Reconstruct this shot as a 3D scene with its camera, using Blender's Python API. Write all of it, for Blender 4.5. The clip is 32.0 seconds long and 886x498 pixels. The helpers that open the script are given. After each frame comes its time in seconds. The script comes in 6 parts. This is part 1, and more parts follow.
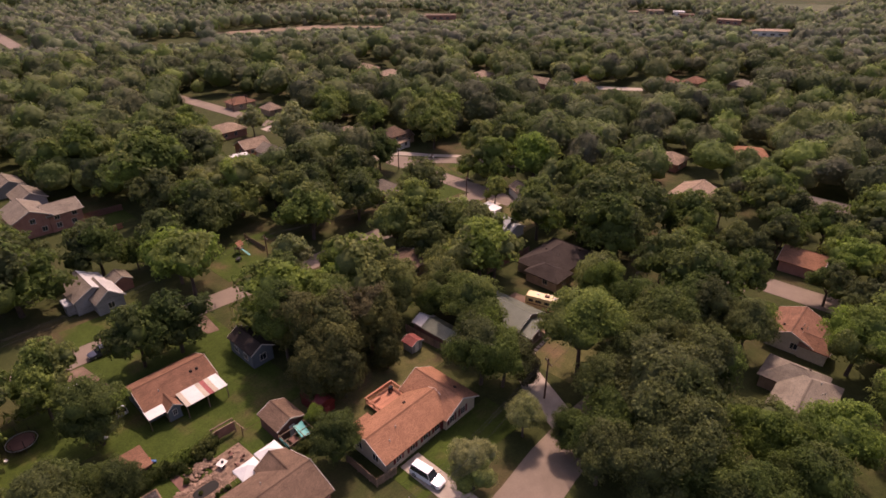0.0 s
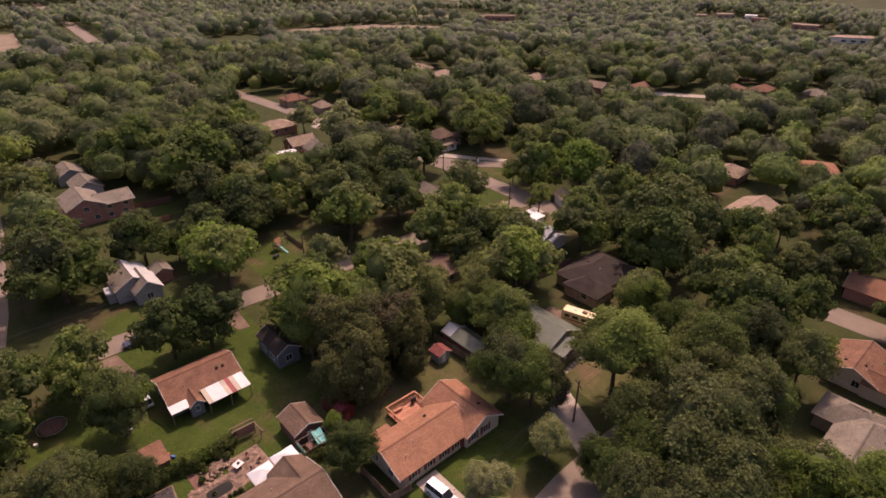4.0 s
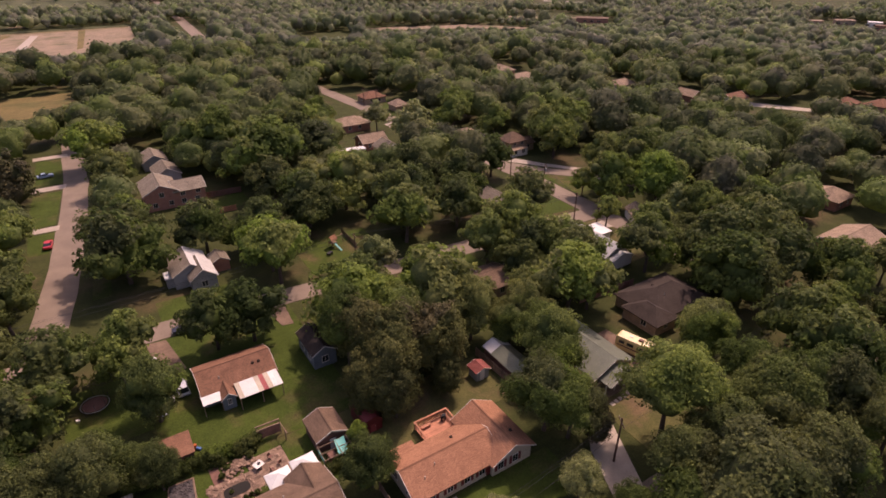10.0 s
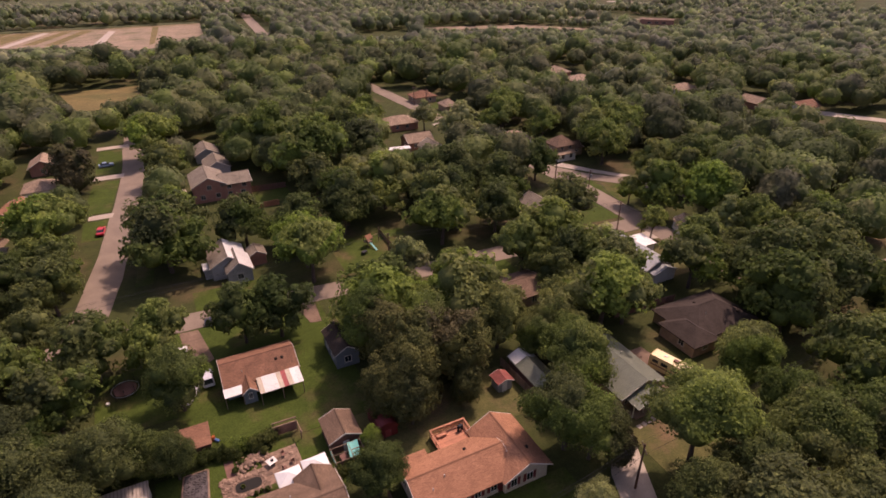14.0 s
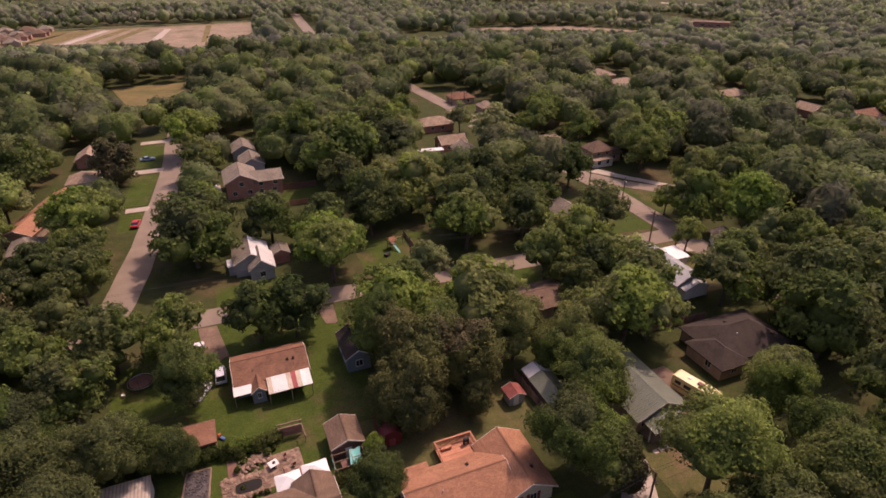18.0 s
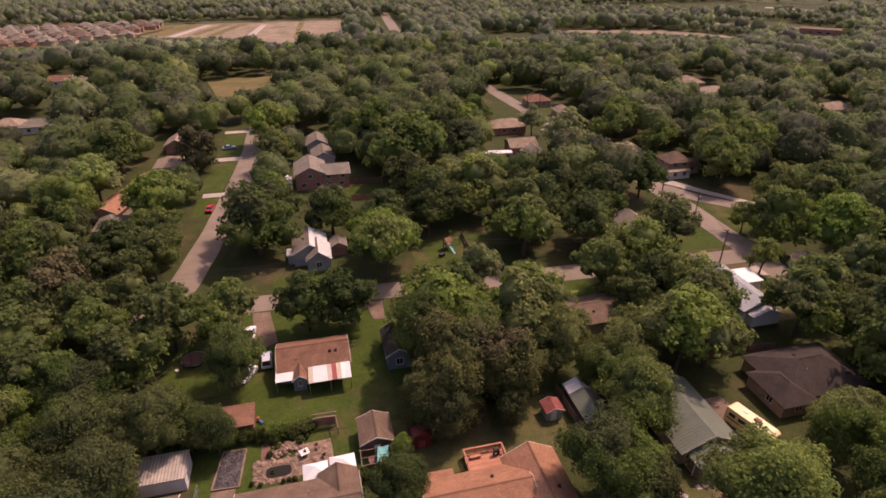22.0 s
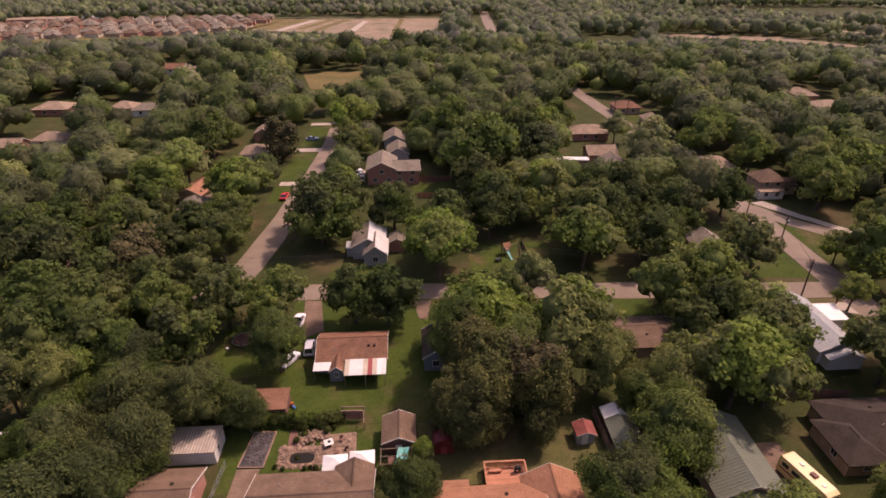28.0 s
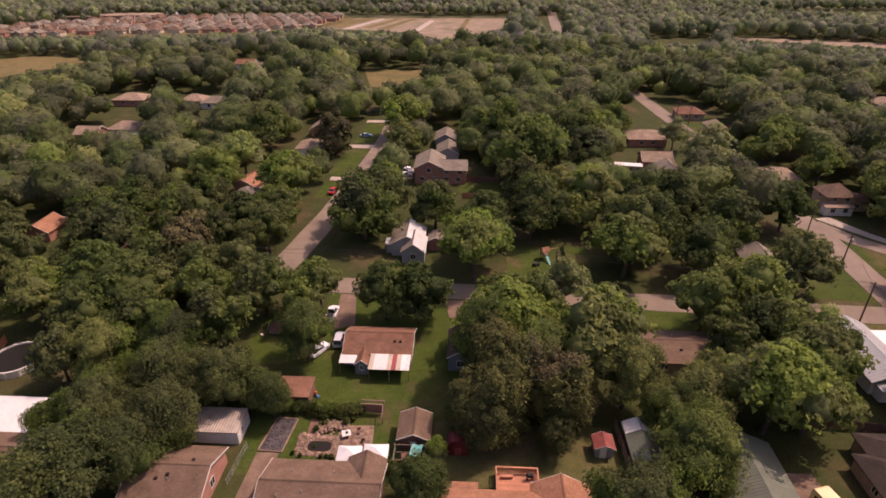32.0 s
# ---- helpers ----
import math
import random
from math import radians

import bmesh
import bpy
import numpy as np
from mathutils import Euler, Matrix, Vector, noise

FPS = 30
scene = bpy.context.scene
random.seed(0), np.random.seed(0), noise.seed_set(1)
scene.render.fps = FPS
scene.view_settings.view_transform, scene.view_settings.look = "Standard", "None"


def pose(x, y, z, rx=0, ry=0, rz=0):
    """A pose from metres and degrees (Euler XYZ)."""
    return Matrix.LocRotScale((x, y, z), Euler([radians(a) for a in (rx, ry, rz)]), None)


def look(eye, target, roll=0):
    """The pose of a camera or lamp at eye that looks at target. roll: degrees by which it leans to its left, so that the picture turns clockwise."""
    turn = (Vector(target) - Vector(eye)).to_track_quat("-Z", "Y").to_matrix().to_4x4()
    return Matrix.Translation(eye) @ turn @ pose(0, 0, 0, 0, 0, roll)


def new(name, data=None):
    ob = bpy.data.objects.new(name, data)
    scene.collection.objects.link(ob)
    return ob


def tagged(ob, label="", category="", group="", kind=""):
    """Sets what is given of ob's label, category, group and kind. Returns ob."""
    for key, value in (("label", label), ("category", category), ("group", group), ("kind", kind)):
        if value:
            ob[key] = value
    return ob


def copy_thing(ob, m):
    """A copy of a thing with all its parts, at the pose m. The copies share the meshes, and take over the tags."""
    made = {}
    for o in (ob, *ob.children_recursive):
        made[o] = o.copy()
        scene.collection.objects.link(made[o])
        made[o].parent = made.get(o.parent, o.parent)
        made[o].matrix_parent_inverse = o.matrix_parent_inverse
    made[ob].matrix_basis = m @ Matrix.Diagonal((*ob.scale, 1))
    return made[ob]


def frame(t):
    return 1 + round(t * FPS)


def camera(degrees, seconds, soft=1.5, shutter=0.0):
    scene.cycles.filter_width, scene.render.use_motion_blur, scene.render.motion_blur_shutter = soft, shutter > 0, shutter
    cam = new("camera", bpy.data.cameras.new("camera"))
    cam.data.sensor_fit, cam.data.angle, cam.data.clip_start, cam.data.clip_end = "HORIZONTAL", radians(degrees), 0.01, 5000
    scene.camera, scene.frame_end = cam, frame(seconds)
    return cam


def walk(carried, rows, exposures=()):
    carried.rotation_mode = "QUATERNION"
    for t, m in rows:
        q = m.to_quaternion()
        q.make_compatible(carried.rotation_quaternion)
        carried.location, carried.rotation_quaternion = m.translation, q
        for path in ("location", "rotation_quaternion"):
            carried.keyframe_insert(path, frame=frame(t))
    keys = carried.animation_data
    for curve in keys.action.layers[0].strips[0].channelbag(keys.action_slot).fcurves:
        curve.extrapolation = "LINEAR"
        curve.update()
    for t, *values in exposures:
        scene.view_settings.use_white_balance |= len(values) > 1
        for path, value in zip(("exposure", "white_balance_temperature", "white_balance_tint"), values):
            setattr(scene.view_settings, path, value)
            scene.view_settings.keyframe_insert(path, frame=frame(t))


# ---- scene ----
EXPO, KELVIN, TINT = 0.54, 7500.0, 46.0
SUN, SKY = 2.8, 0.138
# ---- camera: a drone that glides forward and turns, at about 65 m ----
cam = camera(75.81, 32.0, soft=1.68)
# seconds, x, y, z, yaw, pitch, roll
ROWS = [
    (0, -0.00, -0.00, 65.00, -47.50, -28.43, 0.01),
    (0.5, 0.62, -0.00, 64.97, -46.70, -28.43, -0.03),
    (1, 1.20, 0.05, 64.89, -45.80, -28.42, -0.03),
    (1.5, 1.75, 0.05, 64.90, -45.10, -28.42, -0.03),
    (2, 2.30, 0.05, 64.80, -44.41, -28.41, 0.01),
    (2.5, 2.87, 0.08, 64.74, -43.66, -28.40, 0.03),
    (3, 3.43, 0.16, 64.68, -43.35, -28.39, 0.07),
    (3.5, 4.06, 0.24, 64.63, -42.77, -28.38, 0.09),
    (4, 4.64, 0.29, 64.67, -41.73, -28.40, 0.10),
    (4.5, 5.20, 0.36, 64.70, -41.04, -28.40, 0.09),
    (6.5, 7.53, 0.49, 64.57, -39.16, -28.41, 0.06),
    (7, 8.15, 0.49, 64.46, -38.15, -28.40, 0.07),
    (7.5, 8.69, 0.46, 64.39, -37.03, -28.39, 0.06),
    (8, 9.32, 0.41, 64.31, -36.22, -28.40, 0.05),
    (8.5, 10.06, 0.41, 64.14, -35.88, -28.38, 0.02),
    (9, 10.75, 0.54, 64.05, -36.04, -28.38, 0.02),
    (9.5, 11.27, 0.65, 63.97, -34.60, -28.37, 0.02),
    (10, 11.82, 0.77, 63.88, -32.84, -28.34, 0.05),
    (10.5, 12.33, 0.73, 63.82, -31.83, -28.32, 0.04),
    (11, 12.84, 0.70, 63.72, -31.05, -28.32, 0.03),
    (11.5, 13.40, 0.61, 63.66, -30.42, -28.31, 0.02),
    (12, 14.04, 0.53, 63.73, -30.05, -28.32, 0.02),
    (12.5, 14.67, 0.61, 63.65, -29.53, -28.31, -0.04),
    (13, 15.28, 0.63, 63.62, -28.96, -28.31, -0.06),
    (13.5, 15.85, 0.60, 63.65, -27.75, -28.32, -0.07),
    (14, 16.46, 0.56, 63.73, -26.83, -28.37, -0.10),
    (14.5, 17.09, 0.56, 63.71, -26.19, -28.38, -0.14),
    (16.5, 19.56, 0.57, 63.70, -22.78, -28.37, -0.21),
    (17, 20.19, 0.61, 63.71, -22.39, -28.38, -0.21),
    (17.5, 20.80, 0.77, 63.66, -22.09, -28.37, -0.23),
    (18, 21.38, 0.92, 63.59, -22.00, -28.33, -0.23),
    (18.5, 21.94, 0.99, 63.58, -20.38, -28.33, -0.18),
    (19, 22.46, 1.00, 63.63, -18.23, -28.32, -0.13),
    (19.5, 23.02, 0.97, 63.69, -17.09, -28.32, -0.12),
    (20, 23.61, 0.90, 63.69, -16.11, -28.31, -0.08),
    (20.5, 24.19, 0.82, 63.64, -15.05, -28.31, -0.12),
    (21, 24.78, 0.76, 63.54, -14.22, -28.27, -0.12),
    (21.5, 25.39, 0.72, 63.49, -13.92, -28.27, -0.13),
    (22, 25.86, 0.79, 63.39, -13.55, -28.26, -0.14),
    (22.5, 26.33, 0.94, 63.32, -13.12, -28.25, -0.10),
    (23, 26.88, 0.99, 63.29, -12.25, -28.26, -0.09),
    (23.5, 27.46, 0.97, 63.32, -11.43, -28.27, -0.05),
    (24, 27.96, 1.05, 63.41, -10.94, -28.26, 0.00),
    (24.5, 28.57, 1.12, 63.51, -10.40, -28.28, 0.01),
    (25, 29.16, 1.14, 63.57, -9.44, -28.28, 0.00),
    (25.5, 29.81, 1.11, 63.64, -8.53, -28.30, 0.01),
    (27.5, 32.06, 1.22, 63.48, -4.95, -28.31, 0.03),
    (28, 32.69, 1.20, 63.53, -3.72, -28.34, 0.01),
    (28.5, 33.25, 1.31, 63.53, -2.62, -28.34, 0.04),
    (29, 33.85, 1.32, 63.57, -1.93, -28.33, 0.06),
    (29.5, 34.45, 1.22, 63.67, -1.66, -28.34, 0.03),
    (30, 35.00, 1.13, 63.74, -2.11, -28.34, -0.01),
    (30.5, 35.64, 1.10, 63.76, -1.62, -28.33, -0.07),
    (31, 36.26, 1.05, 63.68, 0.11, -28.32, -0.10),
    (31.5, 36.88, 1.04, 63.64, 1.94, -28.32, -0.14),
    (32, 37.54, 1.14, 63.63, 3.05, -28.35, -0.16),
]
walk(cam, [(t, pose(x, y, z, 90 + pitch, 0, yaw) @ pose(0, 0, 0, 0, 0, roll)) for t, x, y, z, yaw, pitch, roll in ROWS],
     exposures=[(0.0, EXPO, KELVIN, TINT), (32.0, EXPO, KELVIN, TINT)])

# ---- world and sun ----
world = bpy.data.worlds.new("sky")
scene.world = world
world.use_nodes = True
SUN_ELEV, SUN_AZ = radians(56), math.atan2(0.5, 0.87)     # from the shadows: sun over +x, +y
_bg = world.node_tree.nodes["Background"]
_sky = world.node_tree.nodes.new("ShaderNodeTexSky")
_sky.sky_type, _sky.sun_disc = "NISHITA", False
_sky.sun_elevation, _sky.sun_rotation = SUN_ELEV, math.pi / 2 - SUN_AZ
_sky.air_density, _sky.dust_density = 1.0, 2.5
world.node_tree.links.new(_sky.outputs[0], _bg.inputs[0])
_bg.inputs[1].default_value = SKY
_sd = bpy.data.lights.new("sun", "SUN")
_sd.energy, _sd.angle, _sd.color = SUN, radians(0.6), (1.0, 0.94, 0.84)
_so = new("sun", _sd)
_d = Vector((math.cos(SUN_AZ) * math.cos(SUN_ELEV), math.sin(SUN_AZ) * math.cos(SUN_ELEV), math.sin(SUN_ELEV)))
_so.matrix_basis = look(_d * 200, (0, 0, 0))


# ---- materials ----
def nodes_of(name):
    m = bpy.data.materials.new(name)
    m.use_nodes = True
    t = m.node_tree
    return m, t.nodes, t.links, t.nodes["Principled BSDF"]


def noise_node(N, K, vec, scale, detail=4.0, rough=0.6):
    n = N.new("ShaderNodeTexNoise")
    n.inputs["Scale"].default_value, n.inputs["Detail"].default_value, n.inputs["Roughness"].default_value = scale, detail, rough
    K.new(vec, n.inputs["Vector"])
    return n.outputs[0]


def ramp_node(N, K, fac, a, b, lo=0.3, hi=0.7):
    r = N.new("ShaderNodeValToRGB")
    e = r.color_ramp.elements
    e[0].position, e[0].color, e[1].position, e[1].color = lo, (*a, 1), hi, (*b, 1)
    K.new(fac, r.inputs[0])
    return r.outputs[0]


def mix_node(N, K, fac, a, b, mode="MIX"):
    x = N.new("ShaderNodeMix")
    x.data_type, x.blend_type = "RGBA", mode
    if isinstance(fac, float):
        x.inputs[0].default_value = fac
    else:
        K.new(fac, x.inputs[0])
    K.new(a, x.inputs[6])
    K.new(b, x.inputs[7])
    return x.outputs[2]


def bump_node(N, K, height, B, strength=0.3, dist=0.02):
    b = N.new("ShaderNodeBump")
    b.inputs["Strength"].default_value, b.inputs["Distance"].default_value = strength, dist
    K.new(height, b.inputs["Height"])
    K.new(b.outputs[0], B.inputs["Normal"])


def dim(c, k):
    return tuple(min(1.0, v * k) for v in c)


def surface(name, c, rough=0.85, big=0.35, fine=4.0, spread=0.25, metal=0.0, bump=0.2, spec=0.3, vary=0.0):
    """A painted or mineral surface: broad stains, fine grain, a little relief."""
    m, N, K, B = nodes_of(name)
    co = N.new("ShaderNodeNewGeometry").outputs["Position"]
    a = ramp_node(N, K, noise_node(N, K, co, big, 5), dim(c, 1 - spread), dim(c, 1 + spread))
    g = ramp_node(N, K, noise_node(N, K, co, fine, 6, 0.7), (1 - spread,) * 3, (1 + spread * 0.6,) * 3)
    col = mix_node(N, K, 1.0, a, g, "MULTIPLY")
    if vary:
        o = N.new("ShaderNodeObjectInfo")
        v = ramp_node(N, K, o.outputs["Random"], (1 - vary,) * 3, (1 + vary,) * 3, 0, 1)
        col = mix_node(N, K, 1.0, col, v, "MULTIPLY")
    K.new(col, B.inputs["Base Color"])
    B.inputs["Roughness"].default_value, B.inputs["Metallic"].default_value = rough, metal
    B.inputs["Specular IOR Level"].default_value = spec
    bump_node(N, K, noise_node(N, K, co, fine * 2, 4), B, bump)
    return m


def shingles(name, c, spread=0.22):
    """Asphalt shingles: courses a hand high, tabs of uneven tone, streaks and bleached stains."""
    m, N, K, B = nodes_of(name)
    tc = N.new("ShaderNodeTexCoord")
    br = N.new("ShaderNodeTexBrick")
    br.inputs["Scale"].default_value = 1.0
    br.inputs["Mortar Size"].default_value, br.inputs["Brick Width"].default_value, br.inputs["Row Height"].default_value = 0.012, 0.32, 0.15
    br.inputs["Color1"].default_value, br.inputs["Color2"].default_value = (*dim(c, 0.84), 1), (*dim(c, 1.14), 1)
    br.inputs["Mortar"].default_value = (*dim(c, 0.6), 1)
    K.new(tc.outputs["UV"], br.inputs["Vector"])
    co = N.new("ShaderNodeNewGeometry").outputs["Position"]
    g = ramp_node(N, K, noise_node(N, K, co, 0.5, 6), (1 - spread,) * 3, (1 + spread,) * 3)
    h = ramp_node(N, K, noise_node(N, K, co, 7.0, 3), (0.86,) * 3, (1.12,) * 3)
    col = mix_node(N, K, 1.0, mix_node(N, K, 1.0, br.outputs[0], g, "MULTIPLY"), h, "MULTIPLY")
    K.new(col, B.inputs["Base Color"])
    B.inputs["Roughness"].default_value, B.inputs["Specular IOR Level"].default_value = 0.95, 0.15
    bump_node(N, K, br.outputs[1], B, -0.4, 0.01)
    return m


def leafy(name, a, b, thin=0.5, speck=1.0):
    """Foliage: tone shifts from plant to plant, from clump to clump and from leaf to leaf; thin leaves let some light through."""
    m, N, K, B = nodes_of(name)
    o = N.new("ShaderNodeObjectInfo")
    ge = N.new("ShaderNodeNewGeometry")
    base = ramp_node(N, K, o.outputs["Random"], a, b, 0.0, 1.0)
    vo = N.new("ShaderNodeTexVoronoi")
    vo.inputs["Scale"].default_value = 0.11
    K.new(ge.outputs["Position"], vo.inputs["Vector"])
    sep = N.new("ShaderNodeSeparateColor")
    K.new(vo.outputs["Color"], sep.inputs[0])
    cell = mix_node(N, K, 1.0, ramp_node(N, K, sep.outputs[0], (0.78, 0.8, 0.82), (1.2, 1.19, 1.08), 0.1, 0.9), ramp_node(N, K, sep.outputs[1], (1.08, 0.98, 1.12), (0.94, 1.04, 0.8), 0.2, 0.8), "MULTIPLY")
    clump = ramp_node(N, K, noise_node(N, K, ge.outputs["Position"], 0.8, 3), (0.82, 0.85, 0.88), (1.2, 1.18, 1.06))
    fleck = ramp_node(N, K, noise_node(N, K, ge.outputs["Position"], 2.2, 4, 0.75), tuple(1 - speck * v for v in (0.34, 0.31, 0.28)), tuple(1 + speck * v for v in (0.34, 0.31, 0.2)), 0.34, 0.66)
    leaf = ramp_node(N, K, ge.outputs["Random Per Island"], tuple(1 - speck * v for v in (0.30, 0.26, 0.22)), tuple(1 + speck * v for v in (0.36, 0.32, 0.15)), 0.0, 1.0)
    col = mix_node(N, K, 1.0, mix_node(N, K, 1.0, mix_node(N, K, 1.0, base, cell, "MULTIPLY"), clump, "MULTIPLY"), leaf, "MULTIPLY")
    col = mix_node(N, K, 1.0, col, fleck, "MULTIPLY")
    bump_node(N, K, noise_node(N, K, ge.outputs["Position"], 1.6, 3, 0.7), B, 0.45, 0.3)
    K.new(col, B.inputs["Base Color"])
    B.inputs["Roughness"].default_value, B.inputs["Specular IOR Level"].default_value = 0.7, 0.12
    tr = N.new("ShaderNodeBsdfTranslucent")
    K.new(col, tr.inputs[0])
    mx = N.new("ShaderNodeMixShader")
    mx.inputs[0].default_value = thin
    K.new(B.outputs[0], mx.inputs[1])
    K.new(tr.outputs[0], mx.inputs[2])
    out = [n for n in N if n.type == "OUTPUT_MATERIAL"][0]
    K.new(mx.outputs[0], out.inputs[0])
    return m


def meadow(name, a, b, c, big=0.06, fine=1.2):
    """Grass, worn to straw and soil in patches."""
    m, N, K, B = nodes_of(name)
    co = N.new("ShaderNodeNewGeometry").outputs["Position"]
    g = ramp_node(N, K, noise_node(N, K, co, fine, 6, 0.7), a, b, 0.3, 0.75)
    f = N.new("ShaderNodeMapRange")
    f.inputs[1].default_value, f.inputs[2].default_value = 0.52, 0.68
    K.new(noise_node(N, K, co, big, 5, 0.6), f.inputs[0])
    soil = ramp_node(N, K, noise_node(N, K, co, fine * 2, 5), dim(c, 0.8), dim(c, 1.2))
    tuft = ramp_node(N, K, noise_node(N, K, co, fine * 3.3, 4, 0.8), (0.68,) * 3, (1.26,) * 3, 0.34, 0.66)
    wide = ramp_node(N, K, noise_node(N, K, co, fine * 0.22, 3, 0.6), (0.8, 0.84, 0.8), (1.18, 1.14, 1.1), 0.3, 0.7)
    K.new(mix_node(N, K, 1.0, mix_node(N, K, 1.0, mix_node(N, K, f.outputs[0], g, soil), tuft, "MULTIPLY"), wide, "MULTIPLY"), B.inputs["Base Color"])
    B.inputs["Roughness"].default_value, B.inputs["Specular IOR Level"].default_value = 0.95, 0.1
    bump_node(N, K, noise_node(N, K, co, 6, 4), B, 0.6, 0.08)
    return m


GRASS = meadow("grass", (0.034, 0.042, 0.013), (0.055, 0.062, 0.019), (0.086, 0.064, 0.031), 0.05)
LAWN = meadow("lawn", (0.036, 0.056, 0.010), (0.056, 0.080, 0.015), (0.092, 0.072, 0.031), 0.11)
YARD = meadow("dry_yard", (0.073, 0.073, 0.026), (0.107, 0.099, 0.036), (0.129, 0.090, 0.047), 0.16, 1.4)
PASTURE = meadow("pasture_grass", (0.070, 0.080, 0.040), (0.098, 0.105, 0.052), (0.112, 0.103, 0.058), 0.012, 0.2)
STRAW = meadow("straw_field", (0.129, 0.099, 0.039), (0.172, 0.133, 0.056), (0.103, 0.095, 0.036), 0.05, 0.6)
SOIL = meadow("bare_soil", (0.206, 0.153, 0.101), (0.275, 0.206, 0.142), (0.129, 0.116, 0.060), 0.04, 0.4)
DIRT = surface("worn_dirt", (0.165, 0.108, 0.070), 0.95, 0.5, 5)
ASPHALT = surface("pale_asphalt", (0.197, 0.150, 0.105), 0.92, 0.18, 5, 0.16)
CONCRETE = surface("concrete", (0.353, 0.293, 0.222), 0.9, 0.4, 5, 0.15)
ORANGE_ROOF = shingles("orange_brown_shingles", (0.298, 0.143, 0.079), 0.14)
RED_ROOF = shingles("red_brown_shingles", (0.202, 0.102, 0.060))
BROWN_ROOF = shingles("brown_shingles", (0.150, 0.097, 0.062))
DARK_ROOF = shingles("dark_brown_shingles", (0.049, 0.037, 0.028))
GRAY_ROOF = shingles("weathered_gray_shingles", (0.197, 0.163, 0.117))
TAN_ROOF = shingles("tan_shingles", (0.282, 0.203, 0.134))
GREEN_METAL = surface("green_roof_metal", (0.140, 0.153, 0.102), 0.5, 0.6, 3, 0.12, 0.3, 0.05, 0.5)
WHITE_METAL = surface("white_roof_metal", (0.586, 0.564, 0.497), 0.45, 0.5, 3, 0.08, 0.0, 0.05, 0.5)
GRAY_METAL = surface("zinc_roof_metal", (0.366, 0.363, 0.322), 0.4, 0.5, 3, 0.12, 0.4, 0.05, 0.5)
def ribbed(name, c, period):
    """Corrugated sheet: ribs across x, rust and dust in streaks."""
    m, N, K, B = nodes_of(name)
    co = N.new("ShaderNodeNewGeometry").outputs["Position"]
    w = N.new("ShaderNodeTexWave")
    w.inputs["Scale"].default_value, w.inputs["Distortion"].default_value = 0.314 / period, 0.0
    K.new(co, w.inputs["Vector"])
    ribs = ramp_node(N, K, w.outputs[1], (0.7, 0.68, 0.64), (1.08, 1.08, 1.08), 0.05, 0.45)
    dust = ramp_node(N, K, noise_node(N, K, co, 0.7, 6, 0.7), dim(c, 0.72), dim(c, 1.2))
    K.new(mix_node(N, K, 1.0, dust, ribs, "MULTIPLY"), B.inputs["Base Color"])
    B.inputs["Roughness"].default_value = 0.65
    bump_node(N, K, w.outputs[1], B, 0.5, 0.03)
    return m


OLD_METAL = ribbed("rusty_pale_metal", (0.353, 0.294, 0.227), 0.42)
BLUE_METAL = surface("pale_blue_grey_metal", (0.342, 0.347, 0.314), 0.5, 0.6, 3, 0.1, 0.1, 0.05, 0.4)
RED_METAL = surface("red_roof_metal", (0.286, 0.055, 0.046), 0.55, 0.8, 4, 0.25, 0.0, 0.05, 0.4)
FADED_RED = surface("faded_red_roof", (0.235, 0.064, 0.047), 0.7, 0.9, 5, 0.3)
WHITE = surface("white_paint", (0.603, 0.564, 0.482), 0.6, 0.6, 4, 0.1)
CREAM = surface("cream_siding", (0.448, 0.379, 0.270), 0.75, 0.5, 4, 0.14)
GRAY_WALL = surface("gray_siding", (0.277, 0.274, 0.249), 0.75, 0.5, 4, 0.14)
BLUE_WALL = surface("slate_blue_siding", (0.130, 0.153, 0.154), 0.75, 0.5, 4, 0.14)
BRICK = surface("pink_brick", (0.342, 0.161, 0.110), 0.9, 0.8, 6, 0.18)
TAN_WALL = surface("tan_brick", (0.326, 0.226, 0.146), 0.9, 0.8, 6, 0.18)
BROWN_WALL = surface("red_brown_boards", (0.168, 0.084, 0.059), 0.85, 0.8, 6, 0.2)
WOOD = surface("weathered_wood", (0.218, 0.143, 0.092), 0.85, 0.9, 6, 0.25, vary=0.2)
DECK_WOOD = surface("red_cedar_boards", (0.437, 0.185, 0.101), 0.75, 0.9, 6, 0.16, vary=0.12)
BARK = surface("bark", (0.092, 0.067, 0.050), 0.95, 1.2, 6, 0.3, bump=0.6)
POLE_WOOD = surface("creosoted_pole", (0.118, 0.063, 0.042), 0.9, 1.0, 6, 0.25)
WIRE = surface("wire_black", (0.025, 0.025, 0.025), 0.6)
GLASS, _N, _K, _B = nodes_of("window_glass")
_B.inputs["Base Color"].default_value, _B.inputs["Roughness"].default_value, _B.inputs["Specular IOR Level"].default_value = (0.02, 0.025, 0.03, 1), 0.08, 0.6
TRIM = surface("trim_white", (0.570, 0.516, 0.424), 0.6, 0.6, 4, 0.08)
RUST = surface("dark_red_paint", (0.143, 0.021, 0.018), 0.6, 0.8, 4, 0.2)
TEAL = surface("teal_tarp", (0.084, 0.353, 0.302), 0.6, 1.0, 4, 0.15)
CANVAS = surface("white_canvas", (0.652, 0.637, 0.570), 0.7, 1.0, 4, 0.06)
STONE = surface("flagstone", (0.205, 0.132, 0.086), 0.9, 1.4, 6, 0.32, vary=0.35)
BLACK = surface("black_rubber", (0.025, 0.025, 0.025), 0.8, 2, 6, 0.3)
